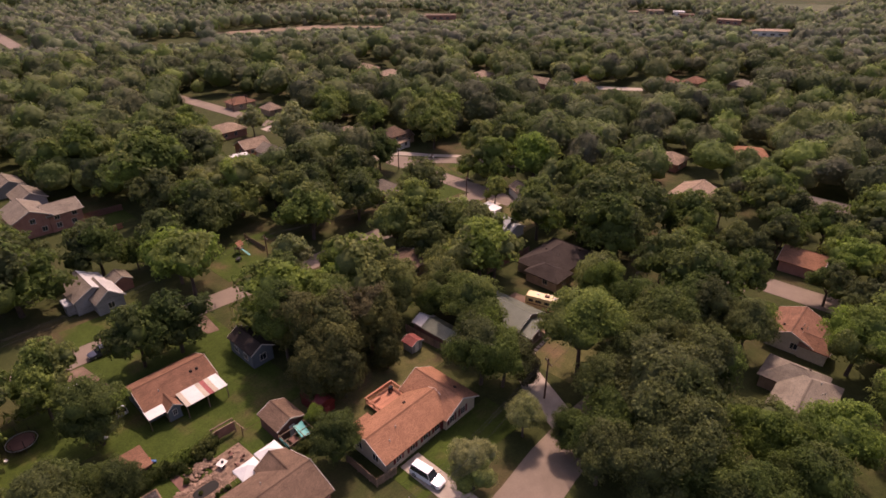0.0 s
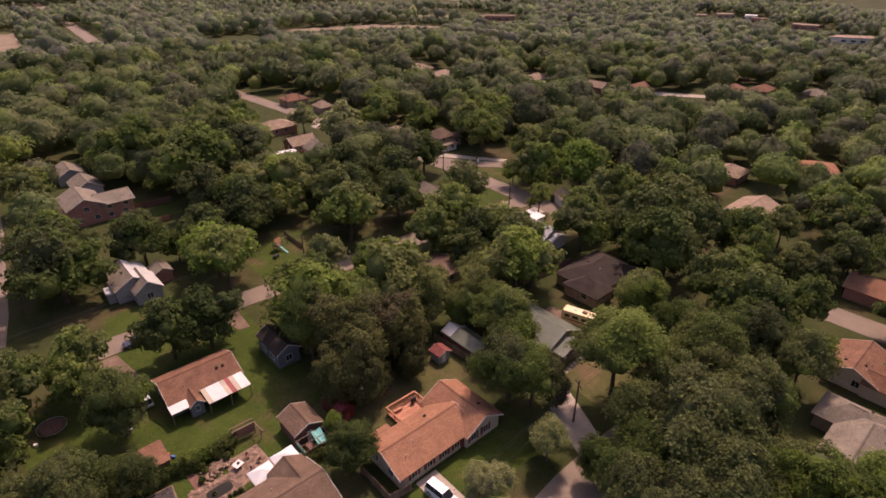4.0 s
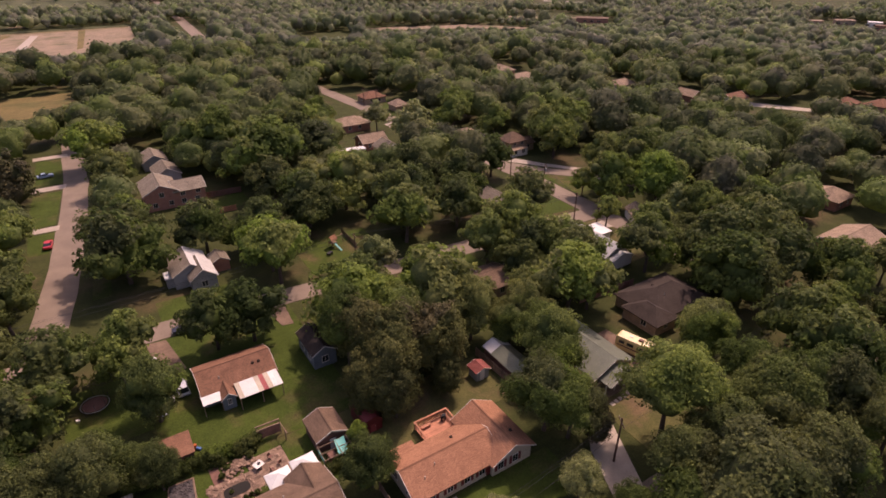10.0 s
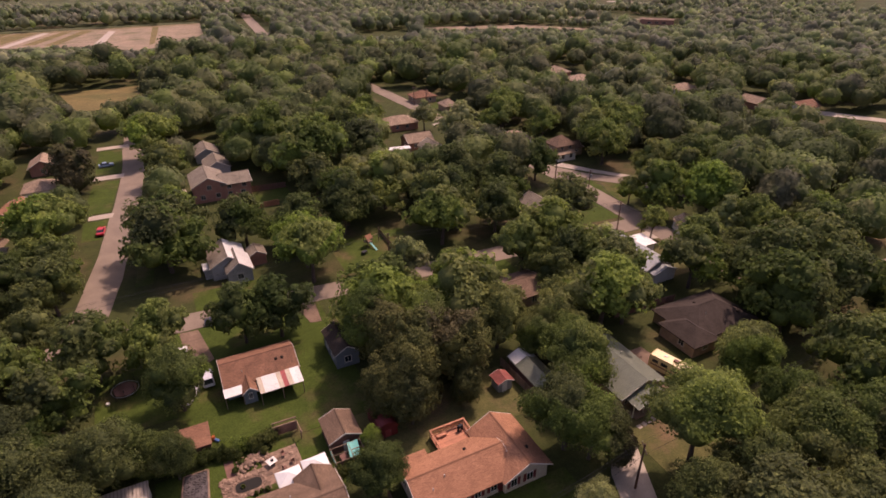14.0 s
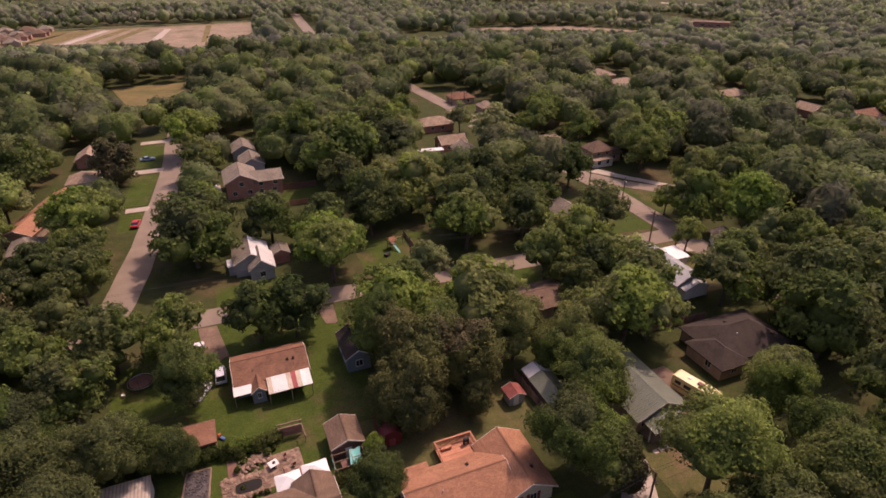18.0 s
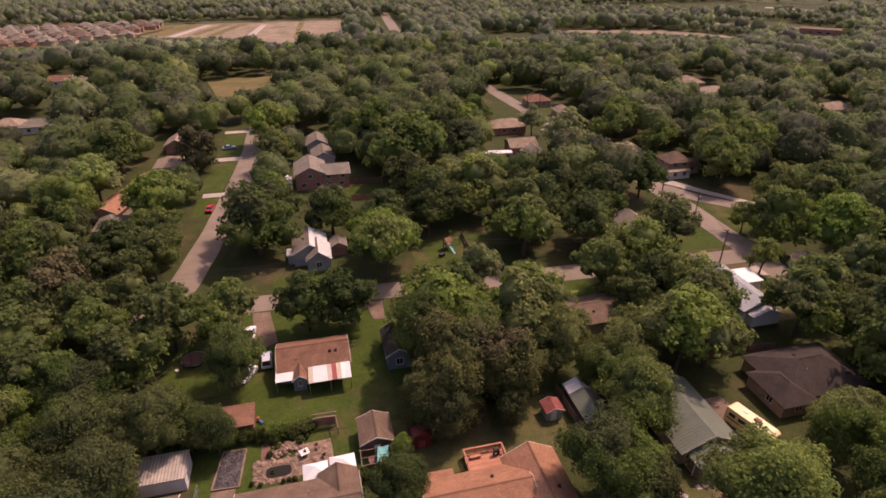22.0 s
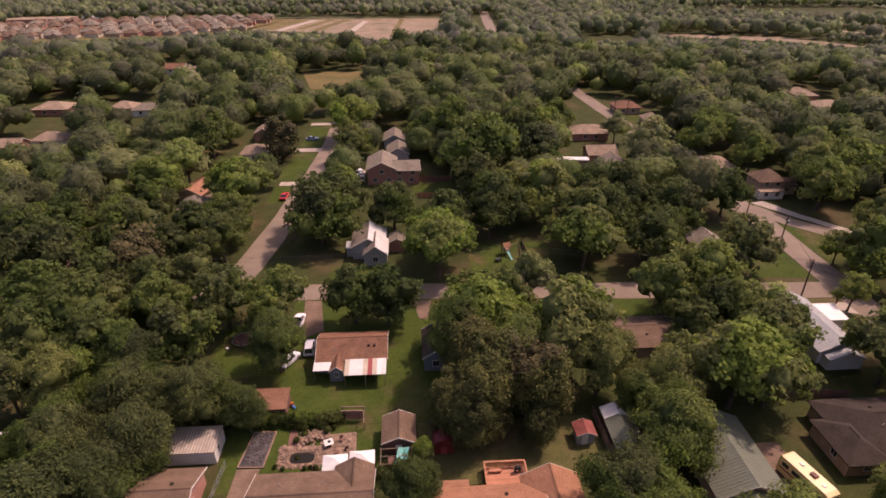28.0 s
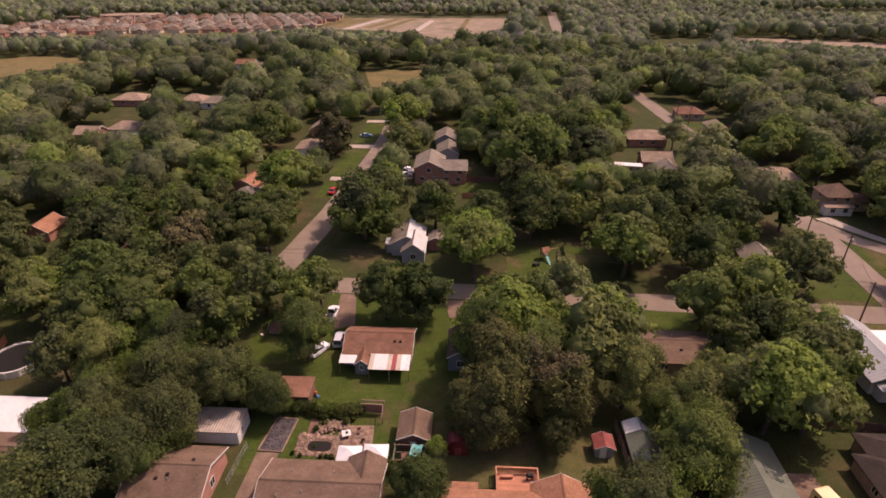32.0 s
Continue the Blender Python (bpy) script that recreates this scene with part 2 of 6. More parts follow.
SLATE = surface("dark_mulch", (0.077, 0.066, 0.060), 0.9, 1.2, 8, 0.5, bump=0.8)
WATER, _N, _K, _B = nodes_of("pond_water")
_B.inputs["Base Color"].default_value, _B.inputs["Roughness"].default_value = (0.016, 0.014, 0.009, 1), 0.45
_B.inputs["Specular IOR Level"].default_value = 0.15
LEAF = [leafy("oak_leaves", (0.070, 0.095, 0.036), (0.095, 0.122, 0.043)),
        leafy("elm_leaves", (0.122, 0.156, 0.053), (0.157, 0.189, 0.062)),
        leafy("pecan_leaves", (0.142, 0.193, 0.055), (0.173, 0.221, 0.064)),
        leafy("cedar_needles", (0.064, 0.065, 0.031), (0.087, 0.081, 0.037), 0.25),
        leafy("silver_leaves", (0.211, 0.241, 0.108), (0.242, 0.271, 0.123)),
        leafy("live_oak_leaves", (0.088, 0.114, 0.042), (0.112, 0.139, 0.050))]
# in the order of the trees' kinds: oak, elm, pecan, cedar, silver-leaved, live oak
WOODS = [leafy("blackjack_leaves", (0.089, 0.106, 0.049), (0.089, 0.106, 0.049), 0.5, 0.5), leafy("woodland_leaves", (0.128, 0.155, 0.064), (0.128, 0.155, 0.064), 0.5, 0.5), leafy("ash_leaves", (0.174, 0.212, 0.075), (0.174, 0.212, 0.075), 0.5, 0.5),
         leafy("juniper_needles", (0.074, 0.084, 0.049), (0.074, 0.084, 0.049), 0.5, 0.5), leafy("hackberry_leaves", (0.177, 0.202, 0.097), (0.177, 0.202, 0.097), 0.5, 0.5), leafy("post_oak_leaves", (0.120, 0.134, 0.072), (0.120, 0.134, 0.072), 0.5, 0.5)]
# same kinds far off: distance haze is put into paler, greyer leaf colours
HAZED_WOODS = [leafy("hazed_leaves", c, c, 0.58, 0.4) for c in ((0.164, 0.183, 0.119), (0.200, 0.227, 0.139), (0.250, 0.284, 0.155), (0.138, 0.151, 0.111), (0.246, 0.271, 0.172), (0.195, 0.211, 0.144))]
HEDGE = leafy("hedge_leaves", (0.06, 0.085, 0.025), (0.08, 0.105, 0.03))


# ---- mesh helpers ----
def mesh_np(name, verts, faces, mat=None, smooth=True):
    """A mesh from arrays: verts (n, 3), faces (m, k) with one k."""
    me = bpy.data.meshes.new(name)
    verts, faces = np.ascontiguousarray(verts, np.float32), np.ascontiguousarray(faces, np.int32)
    m, k = faces.shape
    me.vertices.add(len(verts))
    me.vertices.foreach_set("co", verts.ravel())
    me.loops.add(m * k)
    me.loops.foreach_set("vertex_index", faces.ravel())
    me.polygons.add(m)
    me.polygons.foreach_set("loop_start", np.arange(0, m * k, k, dtype=np.int32))
    me.polygons.foreach_set("use_smooth", np.full(m, smooth, dtype=bool))
    me.update(calc_edges=True)
    if mat:
        me.materials.append(mat)
    return me


def finish(name, bm, mat):
    me = bpy.data.meshes.new(name)
    bm.normal_update()
    bm.to_mesh(me)
    bm.free()
    me.materials.append(mat)
    return me


def part(name, bm, mat, parent, label="", at=None):
    """Links a bmesh as one mesh object under a thing or part."""
    ob = new(name, finish(name, bm, mat) if isinstance(bm, bmesh.types.BMesh) else bm)
    ob.parent = parent
    if at is not None:
        ob.matrix_basis = at
    return tagged(ob, label)


def thing(name, x, y, z=0.0, rz=0.0, label="", category="", group="", kind=""):
    ob = new(name)
    ob.matrix_basis = pose(x, y, z, 0, 0, rz)
    return tagged(ob, label, category, group, kind)


def box(bm, x0, x1, y0, y1, z0, z1, bev=0.0):
    vs = [bm.verts.new(p) for p in ((x0, y0, z0), (x1, y0, z0), (x1, y1, z0), (x0, y1, z0), (x0, y0, z1), (x1, y0, z1), (x1, y1, z1), (x0, y1, z1))]
    fs = [bm.faces.new([vs[i] for i in f]) for f in ((0, 3, 2, 1), (4, 5, 6, 7), (0, 1, 5, 4), (1, 2, 6, 5), (2, 3, 7, 6), (3, 0, 4, 7))]
    if bev:
        bmesh.ops.bevel(bm, geom=list({e for f in fs for e in f.edges}), offset=bev, segments=1, affect="EDGES")
    return bm


def boxed(*a, bev=0.0):
    return box(bmesh.new(), *a, bev=bev)


def tube(bm, a, b, r0, r1, n=8):
    a, b = Vector(a), Vector(b)
    q = (b - a).to_track_quat("Z", "Y")
    rings = []
    for p, r in ((a, r0), (b, r1)):
        rings.append([bm.verts.new(p + q @ Vector((r * math.cos(6.2832 * i / n), r * math.sin(6.2832 * i / n), 0))) for i in range(n)])
    for i in range(n):
        bm.faces.new((rings[0][i], rings[0][(i + 1) % n], rings[1][(i + 1) % n], rings[1][i]))
    bm.faces.new(rings[1])
    bm.faces.new(rings[0][::-1])
    return bm


def poly_tube(pts, r, n=4):
    """One continuous tube along points."""
    bm = bmesh.new()
    prev = None
    for i, p in enumerate(pts):
        d = pts[min(i + 1, len(pts) - 1)] - pts[max(i - 1, 0)]
        q = d.to_track_quat("Z", "Y")
        ring = [bm.verts.new(p + q @ Vector((r * math.cos(6.2832 * k / n), r * math.sin(6.2832 * k / n), 0))) for k in range(n)]
        if prev:
            for k in range(n):
                bm.faces.new((prev[k], prev[(k + 1) % n], ring[(k + 1) % n], ring[k]))
        prev = ring
    return bm


def slab(name, pts, z, mat, label, category, h=0.06, kind="structure"):
    """A flat sheet with a low edge: lawn, field, drive, road."""
    bm = bmesh.new()
    top = [bm.verts.new((x, y, z)) for x, y in pts]
    low = [bm.verts.new((x, y, z - h)) for x, y in pts]
    bm.faces.new(top)
    for i in range(len(pts)):
        j = (i + 1) % len(pts)
        bm.faces.new((top[j], top[i], low[i], low[j]))
    bmesh.ops.recalc_face_normals(bm, faces=bm.faces)
    return tagged(new(name, finish(name, bm, mat)), label, category, "", kind)


def strip(name, line, width, z, mat, label, category):
    """A road along a line of points, with slightly uneven verges."""
    rnd = random.Random(name)
    pts = []
    for (x0, y0), (x1, y1) in zip(line, line[1:]):
        n = max(1, int(math.hypot(x1 - x0, y1 - y0) / 6))
        pts += [Vector((x0 + (x1 - x0) * i / n, y0 + (y1 - y0) * i / n)) for i in range(n)]
    pts.append(Vector(line[-1]))
    bm = bmesh.new()
    prev = None
    for i, p in enumerate(pts):
        d = (pts[min(i + 1, len(pts) - 1)] - pts[max(i - 1, 0)]).normalized()
        nrm = Vector((-d.y, d.x))
        row = []
        for s in (1, -1):
            q = p + nrm * s * (width / 2 + rnd.uniform(-0.22, 0.22))
            row.append((bm.verts.new((q.x, q.y, z)), bm.verts.new((q.x, q.y, z - 0.07))))
        if prev:
            bm.faces.new((prev[0][0], prev[1][0], row[1][0], row[0][0]))
            bm.faces.new((prev[0][1], prev[0][0], row[0][0], row[0][1]))
            bm.faces.new((prev[1][0], prev[1][1], row[1][1], row[1][0]))
        prev = row
    return tagged(new(name, finish(name, bm, mat)), label, category, "", "structure")


# ---- ground, roads, lawns, fields ----
tagged(new("ground", mesh_np("ground", [(-3000, -3000, 0), (3000, -3000, 0), (3000, 3000, 0), (-3000, 3000, 0)], [(0, 1, 2, 3)], GRASS)),
       "rough green grass with dry patches under the trees", "ground", "", "structure")
ROADS = [("road_west", [(-6.0, 100), (-3.2, 113), (-0.2, 132), (3.5, 166), (5.8, 194), (7.0, 240)], 6.6, 0.05),
         ("road_cross", [(-60, 103.5), (-5, 102.6), (13, 101.9), (70, 98.7), (112, 96.2), (124, 95.6)], 5.9, 0.055),
         ("road_east", [(124.5, -90), (124, 15), (122.4, 90), (123.2, 112), (123.6, 131), (117, 245), (115, 268), (111, 340)], 6.6, 0.06),
         ("road_fork", [(125.0, 137), (130.5, 127.5), (137, 121), (143, 111), (152, 94), (165, 75)], 5.4, 0.065),
         ("road_front", [(-30, 24), (30, 25), (52, 26.5), (90, 26), (124, 25)], 7.5, 0.045),
         ("road_far", [(99, 430), (104.5, 492), (112, 590), (121, 700), (130, 900)], 9.0, 0.05)]
for _n, _l, _w, _z in ROADS:
    strip(_n, _l, _w, _z, ASPHALT, "sun-bleached asphalt street without kerbs", "road")
LAWNS = [[(9.5, 64.5), (37.5, 64.3), (37.2, 98), (9.5, 98.5)], [(5.5, 53.0), (32.6, 53.0), (32.6, 64.2), (5.5, 64.3)], [(33, 52.4), (59, 53), (59, 64.1), (33, 64.1)], [(46, 105), (64, 104), (65, 121), (46, 121)],
         [(125.5, 128), (136, 118), (141, 107), (127, 108)], [(106, 101.5), (119, 100.5), (120, 126), (112, 122)], [(-6.6, 148), (-2.4, 148), (-0.5, 160), (-6.5, 160)],
         [(-7, 166), (-0.5, 165), (2, 190), (-5, 191)], [(-5, 198), (2.5, 197), (3.5, 222), (-4, 223)], [(4.5, 120), (8, 120), (12, 168), (8.3, 168)], [(8.6, 172), (16, 172), (17, 190), (10, 190)],
         [(118, 212), (134, 212), (133, 245), (119, 243)], [(34, 152), (46, 152), (46, 166), (34, 166)], [(66, 85.5), (80, 85), (80, 95.2), (66, 96)], [(35, 36), (56, 34), (56, 42), (35, 42)],
         [(68, 30.5), (80, 30.5), (78, 45), (68, 44)], [(108, 72), (120, 72), (119.5, 92.5), (108, 93)], [(-2, 76), (9.3, 76), (9.3, 91), (-2, 91)], [(15, 103.5), (29, 106), (29, 112), (15, 112)]]
for _i, _p in enumerate(LAWNS):
    slab("lawn", _p, 0.03, YARD if _i in (2, 15, 16) else LAWN, "mown green lawn with worn straw patches", "lawn")
FIELDS = [("straw_field", [(-24, 330), (12, 330), (10, 308), (-6, 286), (-14, 288)], STRAW, "dry straw-coloured field among woods"),
          ("bare_field", [(-86, 502), (-98, 513), (-71, 582), (68, 584), (62, 502), (20, 449), (12, 446), (-10, 480)], SOIL, "graded bare soil field being built on"),
          ("sand_pit", [(230, 466), (236, 446), (300, 422), (352, 384), (352, 396), (318, 441)], SOIL, "bare pale soil clearing in the woods"),
          ("pasture", [(-262, 352), (-243, 366), (-212, 361), (-192, 340), (-212, 318), (-217, 300), (-245, 320)], STRAW, "straw-coloured pasture among trees"),
          ("pasture", [(196, 721), (229, 832), (362, 760), (507, 742), (476, 689), (335, 672), (272, 645), (192, 659)], PASTURE, "far pale green pasture"), ("pasture", [(-420, 790), (70, 790), (90, 930), (-420, 930)], PASTURE, "far pale green pasture"), ("pasture", [(560, 640), (900, 420), (940, 520), (600, 760)], PASTURE, "far pale green pasture"), ("pasture", [(640, 330), (800, 60), (860, 100), (700, 380)], PASTURE, "far pale green pasture"),
          ("pasture", [(165, 455), (212, 456), (206, 432), (192, 422), (168, 440)], GRASS, "green meadow beside bare soil"), ("pasture", [(-110, 590), (70, 588), (70, 598), (-110, 600)], PASTURE, "strip of rough pasture"),
          ("sand_pit", [(378, 470), (450, 405), (455, 412), (384, 478)], SOIL, "strip of bare soil beyond the woods"), ("pale_lot", [(262, 140), (276, 119), (281, 122), (268, 145)], CONCRETE, "pale parking lot among trees"), ("pale_flat", [(528, 575), (600, 462), (606, 468), (536, 582)], CONCRETE, "pale gravel strip on the skyline"),
          ("subdivision_ground", [(-335, 444), (-220, 455), (-140, 474), (-96, 500), (-72, 580), (-124, 590), (-275, 562), (-370, 490)], STRAW, "dry grass between new houses")]
for _n, _p, _m, _t in FIELDS:
    slab(_n, _p, 0.04, _m, _t, "field")
slab("lot_track", [(-72, 500), (-66, 500), (-46, 571), (-51, 572)], 0.08, CONCRETE, "pale new concrete street", "road")
slab("lot_track", [(-13, 492), (-7, 490), (1, 560), (-4, 561)], 0.08, CONCRETE, "pale new concrete street", "road")
for _p in ([(-94, 514), (-74, 508), (-55, 571), (-69, 580)], [(-58, 508), (-50, 506), (-30, 572), (-38, 573)], [(-44, 500), (-36, 498), (-16, 571), (-24, 572)], [(22, 470), (26, 476), (34, 575), (29, 575)], [(-66, 574), (66, 578), (66, 582), (-66, 579)]):
    slab("field_verge", _p, 0.07, STRAW, "strip of rough grass across a bare field", "field")
slab("soil_heap", [(-30, 496), (-20, 494), (-6, 563), (-12, 565)], 0.07, SOIL, "reddish graded soil", "field")
DRIVES = [([(11, 172.8), (19.2, 172.6), (19.6, 163.2), (11, 163.6)], CONCRETE), ([(11.3, 98.5), (14.6, 98.2), (16.2, 88), (12.4, 86)], DIRT), ([(33.0, 97.2), (36.5, 97), (36.0, 90.5), (33.9, 91)], DIRT), ([(57, 29), (62, 29), (68.5, 42), (66, 44), (61, 38)], CONCRETE),
          ([(37, 42), (40.5, 42), (40.5, 29.5), (37, 29.5)], CONCRETE), ([(-5.5, 161), (0.2, 161), (0.5, 164.0), (-5.5, 164.0)], CONCRETE), ([(-6, 192), (3, 192), (3.4, 195.6), (-6, 195.6)], CONCRETE),
          ([(79.5, 44), (86, 43.5), (84.5, 57), (80.5, 57)], DIRT), ([(8.1, 57.0), (11.2, 57.0), (10.5, 43), (7.5, 43)], DIRT), ([(-5, 224), (5, 224), (5, 227.5), (-5, 227.5)], CONCRETE),
          ([(112, 88), (119.2, 87), (119.2, 91), (112, 91)], CONCRETE), ([(113, 196), (118, 196), (118, 201), (113, 201)], CONCRETE), ([(127, 140), (131, 141), (136, 132), (146, 118), (144, 117), (134, 130)], CONCRETE)]
for _p, _m in DRIVES:
    slab("driveway", _p, 0.075, _m, "pale dusty driveway", "driveway")


# ---- trees ----
def leaf_cloud(rng, centres, radii, per, size, squash=1.0):
    """Sprays of leaves on the skins of many lobes, facing mostly outward."""
    n = len(centres) * per
    d = rng.normal(size=(n, 3))
    d /= np.linalg.norm(d, axis=1)[:, None]
    d[:, 2] = np.where(d[:, 2] < -0.35, -d[:, 2], d[:, 2])
    c = np.repeat(centres, per, 0)
    r = np.repeat(radii, per)[:, None] * rng.uniform(0.84, 1.38, (n, 1))
    p = c + d * r * np.array([1, 1, squash])
    out = c - centres.mean(0)
    out /= np.linalg.norm(out, axis=1)[:, None] + 1e-6
    nrm = d * 0.75 + out * 0.55 + rng.normal(scale=0.5, size=(n, 3)) + np.array([0, 0, 0.2])
    nrm /= np.linalg.norm(nrm, axis=1)[:, None]
    t = np.cross(nrm, rng.normal(size=(n, 3)))
    t /= np.linalg.norm(t, axis=1)[:, None] + 1e-9
    b = np.cross(nrm, t)
    s = size * rng.uniform(0.6, 1.35, (n, 1))
    v = np.stack([p - t * s - b * s * 0.7, p + t * s * rng.uniform(0.6, 1.2, (n, 1)) - b * s * 0.5, p + b * s + t * s * rng.uniform(-0.5, 0.5, (n, 1))], 1).reshape(-1, 3)
    return v, np.arange(3 * n).reshape(-1, 3)


def ico(sub):
    bm = bmesh.new()
    bmesh.ops.create_icosphere(bm, subdivisions=sub, radius=1.0)
    v = np.array([tuple(q.co) for q in bm.verts])
    f = np.array([[q.index for q in fc.verts] for fc in bm.faces])
    bm.free()
    return v, f


ICO1, ICO2, ICO3 = ico(1), ico(2), ico(3)


def crown_lobes(rng, n, rx, rz, form):
    """Boughs of a crown about the origin (half width rx, half height rz), and the lobes on their skins."""
    m = 12 if form == "round" else 7
    a = np.arange(m) * 2.4 + rng.uniform(0, 6)
    if form == "cone":
        h = np.linspace(-0.5, 0.72, m)
        big = np.stack([np.cos(a) * 0.26, np.sin(a) * 0.26, h], 1)
        br = 0.64 - 0.36 * (h + 0.5) + rng.uniform(-0.08, 0.10, m)
    else:
        q = rng.uniform(0.44, 0.68, m)
        big = np.stack([np.cos(a) * q, np.sin(a) * q, rng.uniform(-0.42, 0.34, m)], 1)
        big[1] = (-0.26, 0.22, 0.36)
        big[0] = (0.08, -0.05, 0.42)
        br = rng.uniform(0.27, 0.42, m)
        br[0] = 0.46
    size = np.array([rx, rx, rz])
    k = rng.choice(m, n * 4, p=br ** 2 / (br ** 2).sum())
    u = rng.normal(size=(n * 4, 3))
    u /= np.linalg.norm(u, axis=1)[:, None]
    u[:, 2] = np.where(u[:, 2] < -0.55, -u[:, 2], u[:, 2])
    c = big[k] + u * (br[k] * rng.uniform(0.82, 1.04, n * 4))[:, None]
    gap = np.linalg.norm(c[:, None, :] - big[None], axis=2) / br[None]
    c = c[gap.min(1) > 0.80][:n]
    return c * size, rng.uniform(0.085, 0.17, len(c)) * rx, big * size, br[:, None] * size


def crown_mesh(seed, rx, rz, lobes, per, size, mat, form="round", hull=ICO2):
    rng = np.random.default_rng(seed)
    c, r, big, br = crown_lobes(rng, lobes, rx, rz, form)
    v, f = leaf_cloud(rng, c, r, per, size, 0.9)
    big, br = np.concatenate([big, [[0, 0, -0.04 * rz]]]), np.concatenate([br, [[0.54 * rx, 0.54 * rx, 0.58 * rz]]])
    hv = (big[:, None, :] + hull[0][None] * br[:, None, :] * 0.82 * rng.uniform(0.84, 1.06, (len(big), len(hull[0]), 1))).reshape(-1, 3)
    hf = (hull[1][None] + (np.arange(len(big)) * len(hull[0]))[:, None, None]).reshape(-1, 3) + len(v)
    return mesh_np("crown", np.concatenate([v, hv]), np.concatenate([f, hf]), mat)


def trunk_mesh(seed, height, r, spread):
    rnd = random.Random(seed)
    bm = bmesh.new()
    lean = Vector((rnd.uniform(-0.3, 0.3), rnd.uniform(-0.3, 0.3), height * 0.55))
    tube(bm, (0, 0, -0.1), lean, r * 1.35, r * 0.85, 8)
    for i in range(5):
        a = i * 1.2566 + rnd.uniform(-0.4, 0.4)
        e = lean + Vector((math.cos(a) * spread * rnd.uniform(0.5, 0.8), math.sin(a) * spread * rnd.uniform(0.5, 0.8), height * rnd.uniform(0.25, 0.5)))
        tube(bm, lean - Vector((0, 0, 0.3)), e, r * 0.6, r * 0.2, 6)
    return finish("trunk", bm, BARK)


TREE_TEXT = ["dark green oak with a dense clumped crown", "mid-green elm with a full rounded crown", "bright green pecan in fresh leaf", "dull brown-green cedar with a ragged crown",
             "pale silvery green tree with loose clumps", "grey-green live oak with a broad knobbly crown"]
TREE_CAT = ["oak tree", "elm tree", "pecan tree", "cedar tree", "poplar tree", "live oak"]
NEAR, MID = [], []
for _k in range(6):
    _form = "cone" if _k == 3 else "round"
    _near, _mid = [], []
    for _s in range(2):
        _near.append((crown_mesh(100 + 7 * _k + _s, 5.5, 5.0, 190, 70, 0.135, LEAF[_k], _form), trunk_mesh(_k * 3 + _s, 6.0, 0.30, 3.2)))
        _mid.append((crown_mesh(300 + 7 * _k + _s, 5.5, 5.0, 100, 28, 0.26, LEAF[_k], _form, ICO1), trunk_mesh(40 + _k * 3 + _s, 6.0, 0.30, 3.2)))
    NEAR.append(_near)
    MID.append(_mid)
TREE_ROOTS = {}


LIFT = {(70.8, 33.9): 2.2, (39.8, 73.4): 3.0, (41.1, 70.4): 2.4}      # trees with a tall bare trunk


def tree(x, y, r, k, near=True, group="street and yard trees"):
    rnd = random.Random(round(x * 7 + y * 13, 1))
    pick = rnd.randrange(2)
    key = (near, k, pick)
    s, sz = r / 5.3, (0.84 * r + 0.9) / 5.0
    zc = (min(4.6 + 0.42 * r, 1.3 * r + 0.2) + LIFT.get((x, y), 0.0)) / sz
    m = pose(x, y, 0, 0, 0, rnd.uniform(0, 360)) @ Matrix.Diagonal((s, s * rnd.uniform(0.92, 1.08), sz * rnd.uniform(0.95, 1.06), 1))
    if key not in TREE_ROOTS:
        root = thing("tree", 0, 0, 0, 0, TREE_TEXT[k], TREE_CAT[k], group)
        cr, tr = (NEAR if near else MID)[k][pick]
        part("trunk", tr, None, root)
        part("crown", cr, None, root, at=pose(0, 0, 6.0))
        TREE_ROOTS[key] = root
    else:
        src = TREE_ROOTS[key]
        keep = src.matrix_basis.copy()
        src.matrix_basis = Matrix()
        root = copy_thing(src, m)
        src.matrix_basis = keep
    root.matrix_basis = m
    for o in root.children:
        if o.name.startswith("crown"):
            o.matrix_basis = pose(0, 0, zc)
        else:
            o.matrix_basis = Matrix.Diagonal((0.8, 0.8, zc / 6.0, 1))
    return root


# crowns told apart from the air: x, y, half width, kind
TREES_YARD = [(22, 90.2, 5.6, 0), (28.2, 89.2, 6, 0), (43.3, 80.3, 8.6, 1), (43.9, 65.1, 7.2, 3), (57, 75, 9, 1), (55.9, 95.6, 4.7, 4), (50.7, 63.4, 6.4, 3), (41.1, 70.4, 5.4, 3), (48.8, 71.7, 7, 1), (49.8, 87.5, 5.5, 1),
              (79.3, 87.2, 6.4, 1), (88.5, 90.5, 7.4, 1), (81.2, 77.6, 4.4, 0), (80.9, 64.2, 8.4, 1), (91.1, 72.7, 6.4, 1), (70.3, 64, 5.2, 1), (67.2, 53.6, 6.4, 1), (57.9, 44.5, 6, 0), (86.4, 81.1, 5.5, 0), (62.4, 86.8, 4.5, 1), (32, 49.3, 3.7, 0), (41.8, 62.1, 6, 3), (40.7, 58.6, 4.5, 3), (38.4, 62, 4.2, 3), (50.3, 58.9, 3.2, 3), (129.3, 98.4, 7.2, 1), (126.7, 105.7, 3.7, 1), (155.2, 110.5, 7.4, 0), (152.6, 98.5, 6.6, 0), (114.2, 132.2, 6.4, 0), (141.6, 133.9, 7.6, 1), (131.6, 79.4, 4.8, 4), (116.2, 72.5, 5.8, 1), (115.7, 60.6, 6.1, 5), (95.5, 77.9, 5, 1), (107.6, 67.4, 6.6, 1)]
